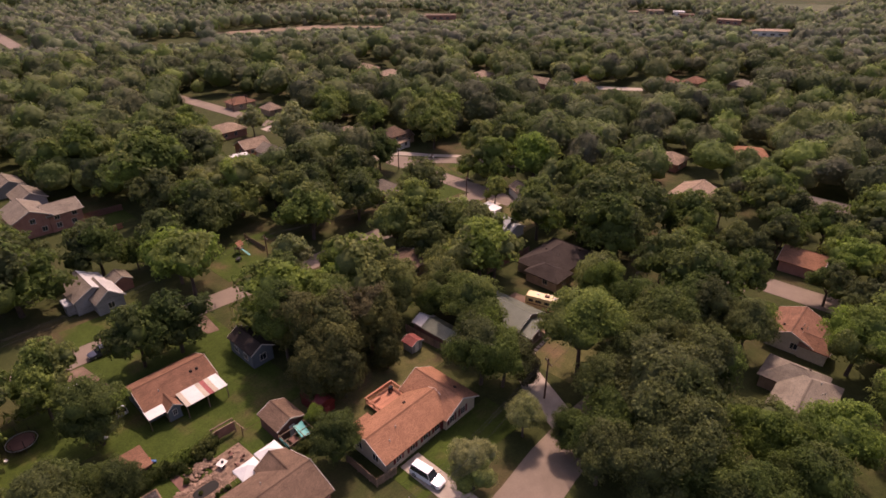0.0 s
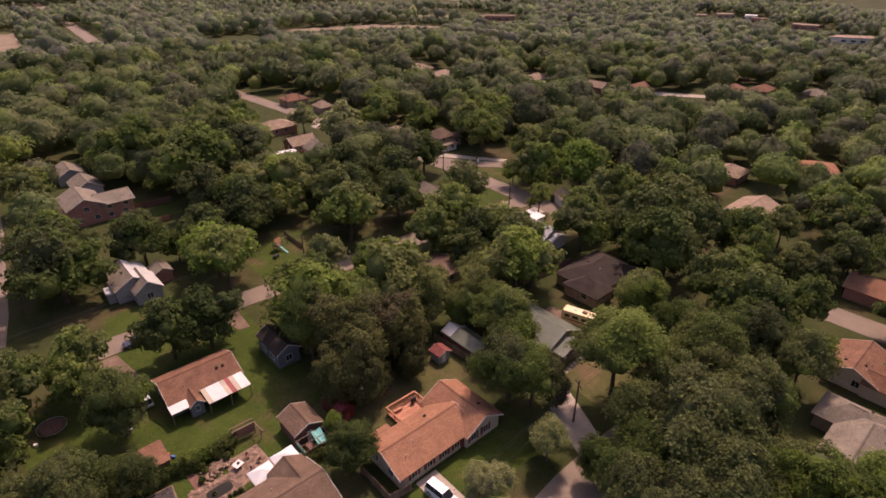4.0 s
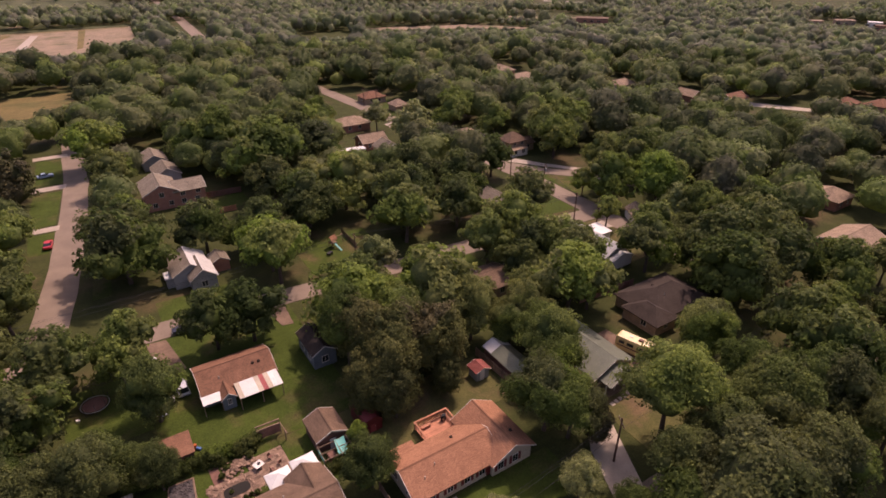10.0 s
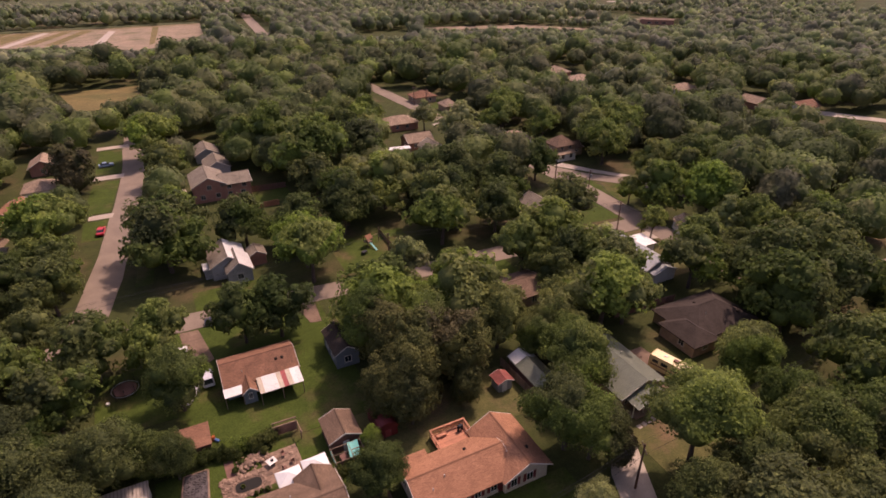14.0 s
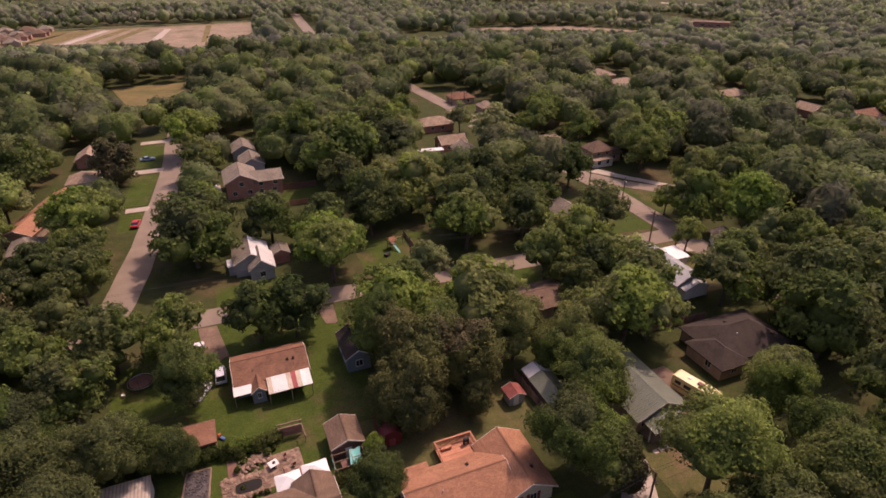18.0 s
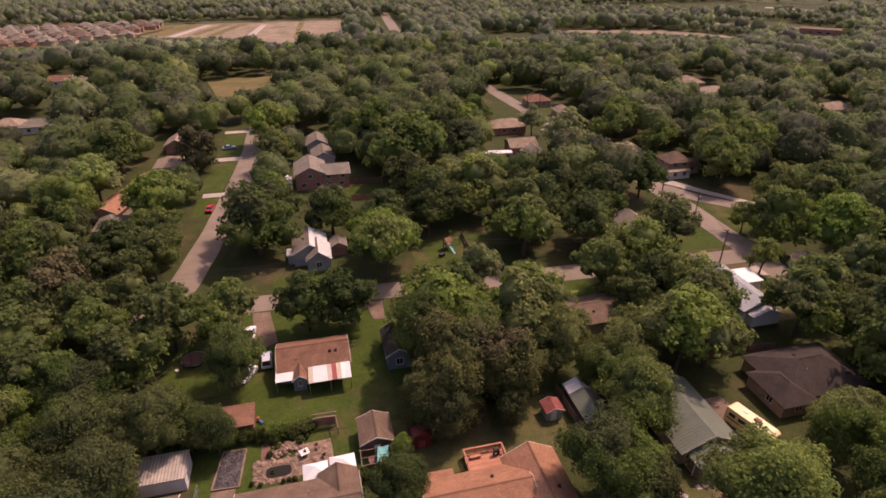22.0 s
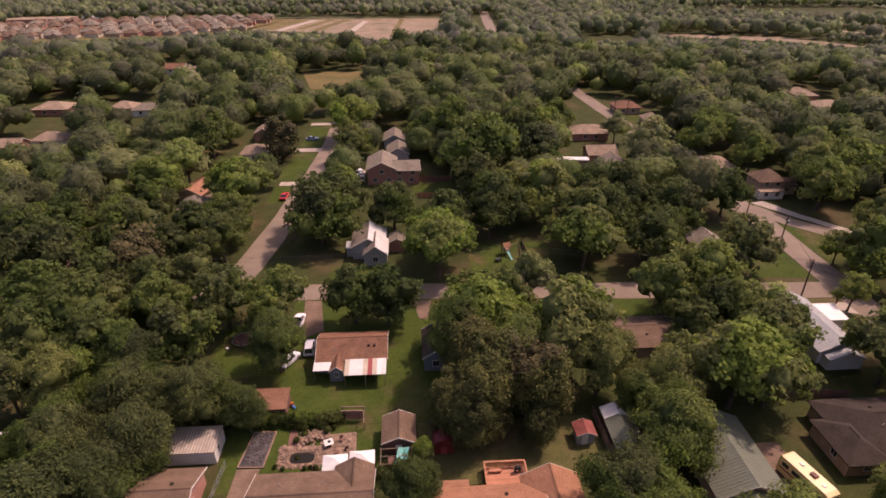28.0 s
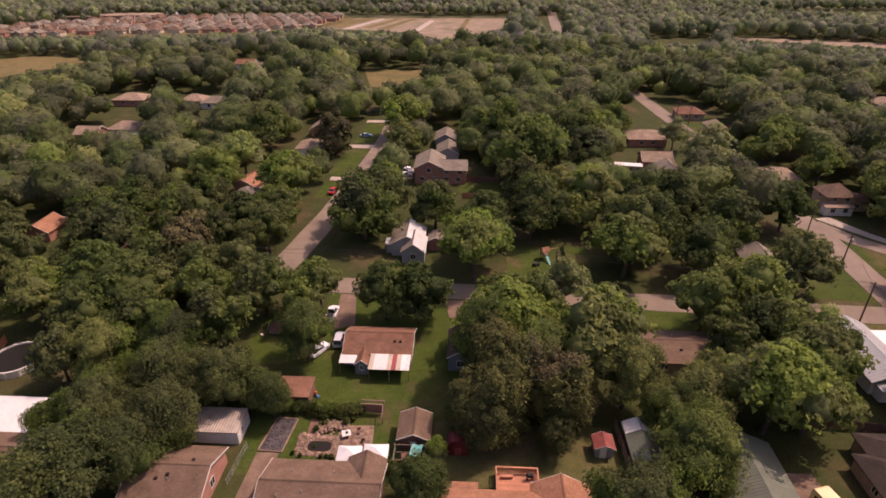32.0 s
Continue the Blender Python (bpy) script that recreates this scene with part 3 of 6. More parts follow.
TREES_STREET = [(38.6, 105.1, 7.4, 2), (12, 123.1, 9.8, 0), (28.9, 128.2, 6.8, 5), (54.1, 128.5, 7.9, 0), (54.1, 162.4, 12, 1), (70.6, 108.1, 8.1, 1), (66.3, 133.5, 8.9, 1), (87.8, 136.2, 7.6, 0), (97.8, 124.7, 7.5, 0),
                (103, 102.5, 7.2, 5), (117.3, 87.9, 3.6, 2), (9, 91.6, 5, 1), (10.4, 77.1, 5.2, 1), (-1.4, 90.2, 6.2, 5), (-5.6, 78.8, 6, 0), (85.4, 108.3, 6.5, 0), (79.5, 120.9, 7, 0), (41.5, 121.9, 6.5, 0)]
TREES_WEST = [(73.0, 184.0, 7.0, 0), (106.2, 193.5, 5.0, 4), (89.0, 208.0, 6.0, 1), (136.0, 185.0, 7.6, 1), (-9.1, 185.5, 7.6, 3), (12.5, 205, 9, 2), (15.1, 178.9, 6.4, 1), (-10.6, 141.7, 8, 2), (-9.2, 130, 4.8, 1), (-16.7, 147.7, 4.4, 2), (-7.4, 123.8, 4, 1), (-12.8, 131.2, 4.6, 1), (-8.8, 115.2, 6, 5), (-31.7, 162.8, 7, 4), (-31.9, 187.6, 10, 5), (-34.8, 149.8, 7, 1), (-29.8, 133.9, 5.5, 5), (-17.2, 123.7, 5, 0), (-34, 92.2, 7.4, 0), (138.5, 162.5, 7.0, 1), (129.5, 176.9, 7.6, 1), (108.8, 170.1, 9.1, 4),
              (157, 146.4, 9.9, 1), (146.2, 143.3, 8.1, 1), (40.1, 193.4, 8, 1), (49.5, 190.8, 9.9, 1), (75, 190.5, 10, 1), (72.1, 167.3, 8, 0), (-28.7, 116.8, 8, 0), (-22.9, 105.3, 7, 3), (-40.3, 109, 8, 0)]
TREES_FRONT = [(70.8, 33.9, 7.0, 2), (90.4, 41.9, 5.4, 1), (117.6, 57.6, 8.6, 5), (110.4, 48.9, 8.6, 5), (106, 35.5, 6.5, 5), (82.9, 25.5, 6.8, 5), (94.4, 23.8, 6.6, 5), (71.3, 25.4, 6, 5), (77.8, 16.7, 6.5, 5),
               (101.2, 26.3, 8, 5), (87.3, 32.4, 5, 5), (64.3, 18.7, 8.8, 5), (59.9, 12.1, 7, 5), (96, 45.9, 4, 1), (70.2, 5.0, 5.4, 1), (101.6, 0.1, 6, 2), (76.3, -2.3, 5.6, 2), (65.3, -1.2, 5.7, 5)]
TREES_INFILL = [(-19.6, 56.6, 3.6, 0), (38.4, 63.6, 4.2, 3), (61.5, 68.4, 5.6, 1), (65.9, 62.6, 4, 1), (75.8, 69.6, 4.4, 1), (98, 83.2, 4.2, 4), (65, 26.4, 5, 5), (-3.6, 66, 4.6, 0), (1.8, 65.2, 4.9, 0), (5.8, 65.6, 3, 0), (-2.6, 56.2, 3, 0), (6, 66.8, 2.8, 0), (59.9, 21.7, 4.6, 5), (54.2, 13.7, 5.5, 5), (145, 117.7, 5.5, 1), (136.9, 105.8, 4.6, 1), (147.9, 106.4, 6, 1), (-14.2, 58.6, 5.5, 0), (-6.4, 50.8, 5.2, 0), (-8.3, 66.4, 5.5, 0), (-20.1, 69.4, 5.5, 1), (-26.9, 68.9, 5, 5), (-11.8, 45, 7.4, 0), (86.4, 64, 6, 1), (90.3, 80.1, 5.5, 1), (-18.1, 78.1, 6, 0), (-3.8, 57.3, 5.2, 0), (-28.8, 80.1, 6, 0), (-11.3, 74.3, 5.5, 0)]
TREES_CORNER = [(39.8, 73.4, 5.2, 0), (41.3, 76, 4.6, 1), (-16.6, 97.7, 5.6, 0), (-26.4, 98.6, 5.8, 0), (-10.1, 100.3, 4.4, 1), (57.4, 4.3, 5, 5), (41.2, 32.2, 3.4, 4), (59.9, 41.5, 5.2, 5), (53.2, 32.7, 3.1, 4), (52.9, 20.4, 5, 5), (62.6, 38.4, 2.8, 3), (7, 88.1, 4.5, 1), (8.6, 63.7, 3.2, 0), (74.8, 118.7, 7.5, 1), (131.1, 57, 8.5, 5), (131.6, 40.1, 6.2, 5),
                (132.1, 5.3, 5.9, 2), (94.3, 15.2, 5, 1), (113.4, 21, 5, 5), (109.7, -3.9, 6.5, 2), (90.3, -8.8, 6, 2), (55.6, 26.4, 3, 5), (33.6, 57, 1.6, 2), (33.9, 56.2, 1.2, 4)]
ALL_NEAR = TREES_YARD + TREES_STREET + TREES_WEST + TREES_FRONT + TREES_INFILL + TREES_CORNER
for _x, _y, _r, _k in ALL_NEAR:
    tree(_x, _y, _r, _k, math.hypot(_x - 20, _y) < 82)

# things that stand clear of trees: x0, x1, y0, y1
CLEAR_YARDS = [(12, 37, 64, 89), (33, 59.5, 52, 66), (-3, 29, 42, 66), (59, 66, 53, 64), (66, 81, 43, 61), (79, 88, 43, 58), (87, 107, 49, 64), (66, 81, 75, 97), (100, 113, 70, 92), (34, 56, 34, 54), (75, 96, -2, 12), (99, 114, 3, 15)]
CLEAR_STREETS = [(36, 64, 14, 36), (-5, 125, 92, 107), (14, 104, 40, 100), (17, 31, 109, 127), (-5, 2, 112, 140), (-1, 6, 140, 165), (-4.5, 8, 165, 230), (44, 66, 103, 124), (18, 38, 154, 174), (114, 127, 80, 275), (118, 150, 98, 140), (112, 137, 205, 248), (-36, -20, 45, 66), (-46, -34, 68, 80), (24, 34, 176, 206), (-1, 14, 54, 72), (90, 104, 103, 116), (62, 122, 20, 32)]
CLEAR_FIELDS = [(100, 117, 470, 600), (378, 456, 404, 480)]
# roofs seen over the woods: x, y, length, width, turn, kind of roof
SEEN = [(96.1, 178.3, 9, 7, 0, 4), (99.0, 202.3, 13, 9, 0, 4), (127.6, 165.5, 11, 9, 0, 4), (125.3, 236.4, 10, 8, 0, 1), (128.6, 217, 7, 6, 90, 4), (210.9, 231.9, 13, 10, 0, 4), (213.3, 254.2, 13, 9, 90, 4), (97.2, 167.5, 8, 7, 90, 3),
        (-114.4, 249.9, 14, 10, 0, 4), (-92.4, 205.7, 11, 8, 0, 4), (-85.6, 249.1, 10, 8, 0, 4), (-74.5, 245.6, 11, 8, 0, 3), (-17.5, 186.7, 8, 8, 90, 4), (-18.7, 208.7, 8, 7, 90, 4)]
SEEN_EAST = [(180.6, 65.0, 9, 8, 0, 4), (156.6, 48.0, 12, 10, 0, 4), (203.2, 48.0, 12, 11, 30, 0), (170.3, 17.7, 12, 7, 90, 3), (311.1, 84.7, 11, 9, 0, 3), (294.1, 114.7, 9, 8, 0, 1), (302.6, 104.8, 11, 8, 0, 1),
             (259.9, 146.2, 11, 8, 0, 1), (249.2, 161.0, 9, 7, 90, 4), (241.4, 193.7, 12, 9, 0, 4), (135.5, 15.2, 8, 7, 90, 0), (-102.1, 198.2, 8, 7, 0, 4), (-92.9, 333.7, 10, 8, 0, 1), (-81.7, 324.2, 12, 8, 0, 4)]
FAR_LOTS = SEEN + SEEN_EAST
HALF_SEEN = [(27.5, 164.5, 20, 15, 0, 0), (29.6, 184, 9, 11, 0, 0), (28.2, 198.5, 9, 11, 0, 0), (105.6, 82, 9, 14, 0, 0), (-26.0, 156.5, 14, 10, 0, 0), (73.2, 80.8, 12, 9, 0, 0), (-27.5, 157.5, 12, 8, 0, 0), (-21.5, 171.5, 10, 8, 0, 0), (-24, 143.5, 8, 7, 0, 0), (-66.6, 121.5, 7, 6, 0, 0), (85.4, 171.8, 10, 3, 0, 0), (134.8, 147.5, 11, 8, 0, 0), (98.6, 112, 8, 7, 0, 0), (125.3, 85, 6, 5, 0, 0)]
# open ground and roofs that are seen between the trees
FAR_PASTURES = [p for n, p, m, t in FIELDS if max(q[1] for q in p) > 700 or min(q[0] for q in p) > 540]
OPEN = [p for n, p, m, t in FIELDS if p not in FAR_PASTURES] + [[(x0, y0), (x1, y0), (x1, y1), (x0, y1)] for x0, x1, y0, y1 in
        ((113, 120, 222, 273), (119, 134, 214, 243), (121, 138, 106, 138), (48, 64, 107, 120), (108, 120, 99, 122), (36, 46, 152, 162), (22, 36, 156, 162), (20, 36, 156, 165), (18, 30, 110, 116), (99, 109, 484, 600), (408, 440, 376, 400), (588, 622, 225, 290), (556, 584, 158, 196), (505, 535, 120, 140), (-1.5, 5.5, 77, 86))] + [[(-5.5, 113), (0, 113), (7, 166), (9.5, 200), (10.5, 228), (-5, 228), (-6, 164), (-3.2, 148)]]
for _x, _y, _l, _w, _t, _k in FAR_LOTS + HALF_SEEN:
    _x, _y, _h = 20 + (_x - 20) * 1.06, _y * 1.06, 0.36 * (_l + _w) / 2 * (1.8 if _y > 140 and _x < -15 else 1.0 if math.hypot(_x, _y) < 210 else 1.25)
    OPEN.append([(_x - _h, _y - _h), (_x + _h, _y - _h), (_x + _h, _y + _h), (_x - _h, _y + _h)])


def inside(x, y, poly):
    hit = False
    for (x0, y0), (x1, y1) in zip(poly, poly[1:] + poly[:1]):
        if (y0 > y) != (y1 > y) and x < (x1 - x0) * (y - y0) / (y1 - y0) + x0:
            hit = not hit
    return hit


BOUNDS = [(min(q[0] for q in p), max(q[0] for q in p), min(q[1] for q in p), max(q[1] for q in p), p) for p in OPEN]


def hides(x, y, r):
    """Would a tree here stand on or in front of open ground, as seen from the air over (20, 0)?"""
    top = 5.3 + 1.26 * r if r > 3 else 1.9 * r
    n = 5 if math.hypot(x - 20, y) < 120 else 10
    for h in (top * 0.92 * i / (n - 1) for i in range(n)):
        k = 64.5 / (64.5 - h)
        px, py = 20 + (x - 20) * k, y * k
        d = math.hypot(px - 20, py) + 1e-6
        sx, sy = py / d * r * 0.7, -(px - 20) / d * r * 0.7
        for x0, x1, y0, y1, poly in BOUNDS:
            if x0 - 9 < px < x1 + 9 and y0 - 9 < py < y1 + 9 and any(inside(px + q * sx, py + q * sy, poly) for q in (-1, 0, 1)):
                return True
    return False


def clear_of(x, y, pad=0.0):
    for a in (CLEAR_YARDS, CLEAR_STREETS, CLEAR_FIELDS):
        for x0, x1, y0, y1 in a:
            if x0 - pad < x < x1 + pad and y0 - pad < y < y1 + pad:
                return False
    for hx, hy, l, w, rz, k in FAR_LOTS + HALF_SEEN:
        dx, dy = 22 - hx, 0 - hy
        d = math.hypot(dx, dy)
        dx, dy = dx / d, dy / d
        s, q = (x - hx) * dx + (y - hy) * dy, abs((x - hx) * -dy + (y - hy) * dx)
        if abs(s) < w * 0.5 + 1.5 + pad * 0.8 and q < l * 0.5 + pad * 0.8:
            return False
    return True


GRID = {}


def roomy(x, y, gap):
    i, j = int(x // 12), int(y // 12)
    for a in range(i - 1, i + 2):
        for b in range(j - 1, j + 2):
            for px, py, pr in GRID.get((a, b), ()):
                if (px - x) ** 2 + (py - y) ** 2 < (gap * 0.68 + pr * 0.68) ** 2:
                    return False
    GRID.setdefault((i, j), []).append((x, y, gap))
    return True


for _x, _y, _r, _k in ALL_NEAR:
    GRID.setdefault((int(_x // 12), int(_y // 12)), []).append((_x, _y, _r))
# crowns of the blocks farther off: x, y, half width, kind
MAPPED = []
MAPPED += [(126.3, 36.8, 4.8, 1), (39, 111.8, 6.4, 2), (-11.3, 111.4, 4.5, 5), (124.3, 47.2, 7.3, 5), (136.9, 21.2, 5.4, 5), (126.7, 63.1, 6.4, 5), (52, 123.7, 5.4, 0), (148.4, 14.6, 5.3, 0), (89.9, 113, 5.2, 0), (13.7, 133.6, 8.1, 0), (-49, 118.2, 7, 0), (136.1, 74.7, 5.8, 1), (159.6, 21.1, 5.8, 0), (122.6, 99.9, 4.3, 0), (158.9, 30.4, 7.2, 1), (109.5, 112.7, 4.8, 5), (-45.9, 127.6, 6.8, 5), (89, 128.9, 5, 0), (148.3, 69.7, 5.8, 1), (155.6, 61.6, 5.9, 1), (165.6, 45.6, 4.6, 1), (51.8, 147.7, 7, 0), (-11.2, 155.5, 5.8, 1), (178.7, 10.5, 6.3, 0)]
MAPPED += [(85.3, 145.5, 5.4, 1), (179.8, 27.5, 4.2, 1), (150.3, 91.8, 7.7, 0), (108.2, 134.8, 6.8, 0), (45.4, 159.8, 5.8, 2), (97.9, 142.2, 6.5, 1), (-71.4, 134.8, 6.1, 0), (180.1, 41.9, 4.9, 1), (-66.4, 141.6, 5.2, 0), (37.1, 168.5, 4.5, 1), (65.9, 165, 4.1, 1), (14, 175.4, 3.2, 2), (170.3, 85.9, 7.2, 4), (-48.1, 159.9, 5.6, 4), (-65, 154.5, 4.7, 1), (33.6, 177.7, 4.2, 0), (186.1, 57.9, 6, 0), (22.5, 177.2, 5, 1), (-85.9, 142.1, 5.8, 0), (198.6, 21.6, 7.2, 1), (184, 76.1, 5.6, 0), (-8.6, 178.8, 6.6, 3), (75.4, 173, 6.1, 0)]
MAPPED += [(-76.6, 156.4, 4.9, 2), (-27.1, 177.7, 6.8, 0), (45.4, 184.5, 4.8, 1), (-88.1, 155.4, 5.1, 2), (-50.9, 180, 4, 1), (132.4, 154.1, 5.4, 1), (179.2, 105.2, 5.4, 1), (173.2, 118.4, 4.3, 1), (155.5, 138.3, 4.5, 0), (202.1, 69, 4.3, 1), (209.6, 39.5, 5.5, 1), (59.1, 195.4, 4.1, 2), (93.3, 185, 4.2, 1), (-26.1, 192.9, 6.1, 0), (212.5, 48.5, 5.5, 1), (168.1, 135.2, 7.2, 0), (12.4, 201.2, 7.2, 2), (213.8, 60.3, 5.6, 2), (-61.4, 186.3, 5.9, 1), (102.3, 186.4, 5, 1), (177.1, 132.3, 4.7, 1), (198.1, 104.6, 5.3, 0), (31.1, 206.1, 6.3, 0)]
MAPPED += [(-105.9, 164.5, 5.5, 1), (-97.8, 170.8, 6.6, 0), (55.2, 204.9, 5.4, 1), (152.5, 162.2, 4.8, 0), (71.2, 202.6, 5.2, 1), (225.1, 37.7, 7, 1), (-39.9, 200.4, 6.5, 1), (86.4, 202.8, 4.2, 2), (-53.1, 198, 4.9, 1), (63.7, 207.1, 5.3, 1), (231.3, 20.9, 5.9, 0), (-76.4, 191.7, 5.1, 0), (40, 214, 6.2, 0), (82.5, 207.9, 4.6, 0), (75.6, 209.3, 6.1, 1), (55.4, 213.4, 6.8, 1), (89, 208, 4.6, 1), (193.9, 130.7, 6.1, 5), (-15.8, 217, 6.8, 0), (239.2, 31.3, 6.2, 2), (49.3, 221.6, 5.7, 1), (177.8, 159.6, 5.7, 1), (135.9, 194.6, 7.2, 0)]
MAPPED += [(213.7, 125.9, 4.7, 1), (190.4, 153.9, 5.9, 1), (-117.5, 185.9, 7.2, 1), (208.3, 140.4, 4.4, 4), (186.6, 164, 5, 5), (232.2, 103.7, 4.5, 0), (-37.1, 227.3, 7.2, 0), (149.3, 196.4, 7.2, 1), (138.5, 205.2, 6.9, 0), (34.1, 236.8, 7.2, 0), (-104, 203.3, 6.2, 0), (204.5, 153.1, 6.1, 1), (220.7, 135.8, 4.6, 1), (74.7, 234.3, 5.6, 0), (232.5, 121.6, 4.9, 0), (-83.7, 221, 6.4, 1), (261.6, 39.5, 5.3, 1), (248.8, 88, 6, 1), (65.1, 241.6, 5.6, 1), (89.7, 235.2, 6.8, 1), (12.2, 246.3, 5.6, 1), (-31, 241.3, 7, 0), (260.8, 55.7, 6.1, 2), (2.3, 247.2, 5, 0)]
MAPPED += [(48.5, 246.3, 6.2, 1), (76.3, 244, 5.7, 5), (219.1, 152.1, 6.4, 1), (252.4, 96.1, 5.5, 1), (-104.6, 219.6, 6.6, 1), (228.5, 143.3, 5.8, 1), (148.9, 218.2, 6.4, 2), (243, 125.9, 6.2, 1), (206.4, 175.5, 6.8, 1), (83.4, 249.2, 6, 5), (96, 245.3, 7.2, 0), (263.5, 83.7, 5.5, 1), (21.2, 257.1, 7.1, 1), (-52.4, 246.9, 7.2, 0), (-21.3, 257.3, 6.6, 1), (198.4, 191.4, 5.3, 0), (280.6, 26.4, 5.7, 0), (-97.3, 235.2, 5.5, 1), (-63.5, 249.3, 6.1, 0), (76.5, 258.4, 5.5, 0), (142.2, 234.1, 7.2, 1), (185.1, 206.9, 6.3, 0), (64.2, 260.8, 6.6, 1), (-80.7, 249.9, 5.5, 4)]
MAPPED += [(37.1, 272.3, 7.2, 1), (138.4, 246.2, 7.2, 0), (152.8, 240.1, 7.2, 1), (172.9, 229.7, 7.2, 1), (-49.1, 268, 5.5, 1), (268, 124.3, 5.9, 2), (-30.2, 272.9, 7, 1), (293.4, 52.4, 6.8, 0), (-130.9, 236.6, 7.2, 1), (123.1, 269.7, 3.2, 2), (189.2, 225.6, 6.8, 0), (59.4, 281.6, 7.1, 1), (302, 42.5, 6.9, 0), (110.5, 270.7, 6.5, 1), (-142.6, 234.4, 7.2, 0), (94.7, 275.6, 7.2, 1), (257.5, 162.3, 6.5, 1), (142.6, 260.7, 6, 0), (283.4, 117, 6.9, 1), (-95.9, 264.6, 7.2, 1), (132.6, 267.2, 7.2, 1), (-34.9, 286.2, 7.2, 1), (-84.9, 272.9, 6, 0), (304.3, 70.8, 6.3, 5)]
MAPPED += [(-130.5, 252.4, 6.8, 1), (268.8, 157, 6.7, 0), (180.2, 249.5, 7.2, 0), (116.2, 281.2, 5.9, 2), (315.6, 34.8, 6.4, 0), (250.8, 189.2, 6.8, 2), (101.3, 287.4, 6.7, 1), (74.6, 294, 7.2, 2), (-48, 292.5, 6.1, 1), (278.9, 154.1, 6.1, 0), (-121.7, 265.4, 7.2, 0), (-159.6, 241.6, 7.2, 1), (56.1, 299.2, 7.2, 1), (307.6, 92.6, 6.5, 0), (135.3, 282.1, 6.2, 1), (111.8, 290.2, 7.1, 5), (263.2, 185.4, 6.2, 1), (196.7, 254.6, 6.2, 0), (145.4, 283.6, 6.4, 0), (41.5, 309.9, 7, 1), (7.9, 317.4, 4.7, 5), (314, 117.2, 5.9, 1), (-12.1, 317.6, 5.6, 4), (-57, 310.5, 7.2, 1)]
MAPPED += [(87.1, 313.6, 7.2, 1), (146, 297.2, 7.1, 1), (-2.4, 322.9, 5.7, 0), (-20.4, 324.2, 4.9, 4), (129.7, 307.4, 6.5, 0), (171.8, 288.8, 7.2, 1), (-45.5, 320.3, 6.5, 1), (58.8, 326.2, 6.6, 0), (-31.5, 326.4, 5.9, 0), (211.1, 271.4, 7.2, 1), (-23.1, 331.5, 5.9, 0), (185.4, 291.1, 6.5, 0), (-42.5, 333.1, 7.2, 0), (165.3, 309.2, 6.7, 1), (201.2, 298.2, 7.2, 1), (114.7, 337.2, 7.2, 1), (96.4, 345.2, 7.2, 2), (-54.5, 346.8, 7.1, 0), (218.9, 300.4, 7, 0), (248.4, 283.4, 7.2, 1), (70.2, 361.7, 7.2, 1), (-64.1, 355.8, 7.2, 0), (98.1, 362.9, 7.2, 1), (-1.3, 370.9, 7.2, 0)]
MAPPED += [(277.4, 269.1, 6.5, 0), (45.9, 373.8, 7.2, 0), (-178.7, 318.2, 6.7, 0), (-13.3, 374.5, 7.2, 0), (118.5, 363.4, 7.2, 1), (31.5, 378.8, 7.2, 0), (-69, 370.7, 7.2, 0), (297.6, 263, 5.7, 5), (249.7, 307.4, 4.9, 0), (-102.1, 361.8, 7.2, 0), (137.2, 366.3, 7.2, 0), (154.3, 362.8, 6.7, 0), (85.7, 382.2, 7.2, 1), (174.4, 356.6, 6.7, 0), (-142.1, 355.3, 7.2, 1), (256.1, 317.1, 4.9, 0), (-162.8, 354, 7.2, 0), (-127.1, 370.4, 7.2, 0), (-0.3, 402.7, 7.1, 0), (-218, 337.1, 7.2, 0), (64.9, 419.9, 7.2, 0), (-94.7, 407.1, 7.2, 0), (-191.4, 366.6, 7.2, 0), (-208.4, 358.2, 7.2, 0)]
MAPPED += [(108, 416.4, 7.2, 1), (-238.3, 346.2, 7.2, 0), (105.5, 428.7, 7.2, 0), (76.9, 450, 7.2, 0), (146.9, 436.9, 6.8, 1), (70.6, 463.9, 7.2, 0), (171, 456.8, 7.1, 0)]
FOOT = [(_x, _y, 0.5 * max(_l, _w)) for _x, _y, _l, _w, _t, _k in FAR_LOTS + HALF_SEEN]
MAPPED = [q for q in MAPPED if all(math.hypot(q[0] - x, q[1] - y) > h + 0.3 * q[2] for x, y, h in FOOT) and not hides(q[0], q[1], q[2] * 0.7)]
for _x, _y, _r, _k in MAPPED:
    GRID.setdefault((int(_x // 12), int(_y // 12)), []).append((_x, _y, _r))


def belt(x, y):
    """Far out, woods stand in belts between pastures."""
    return math.sin(x * 0.011 + 1.7 * math.sin(y * 0.006)) + math.sin(y * 0.030 + 0.9 * math.sin(x * 0.013)) > -0.1


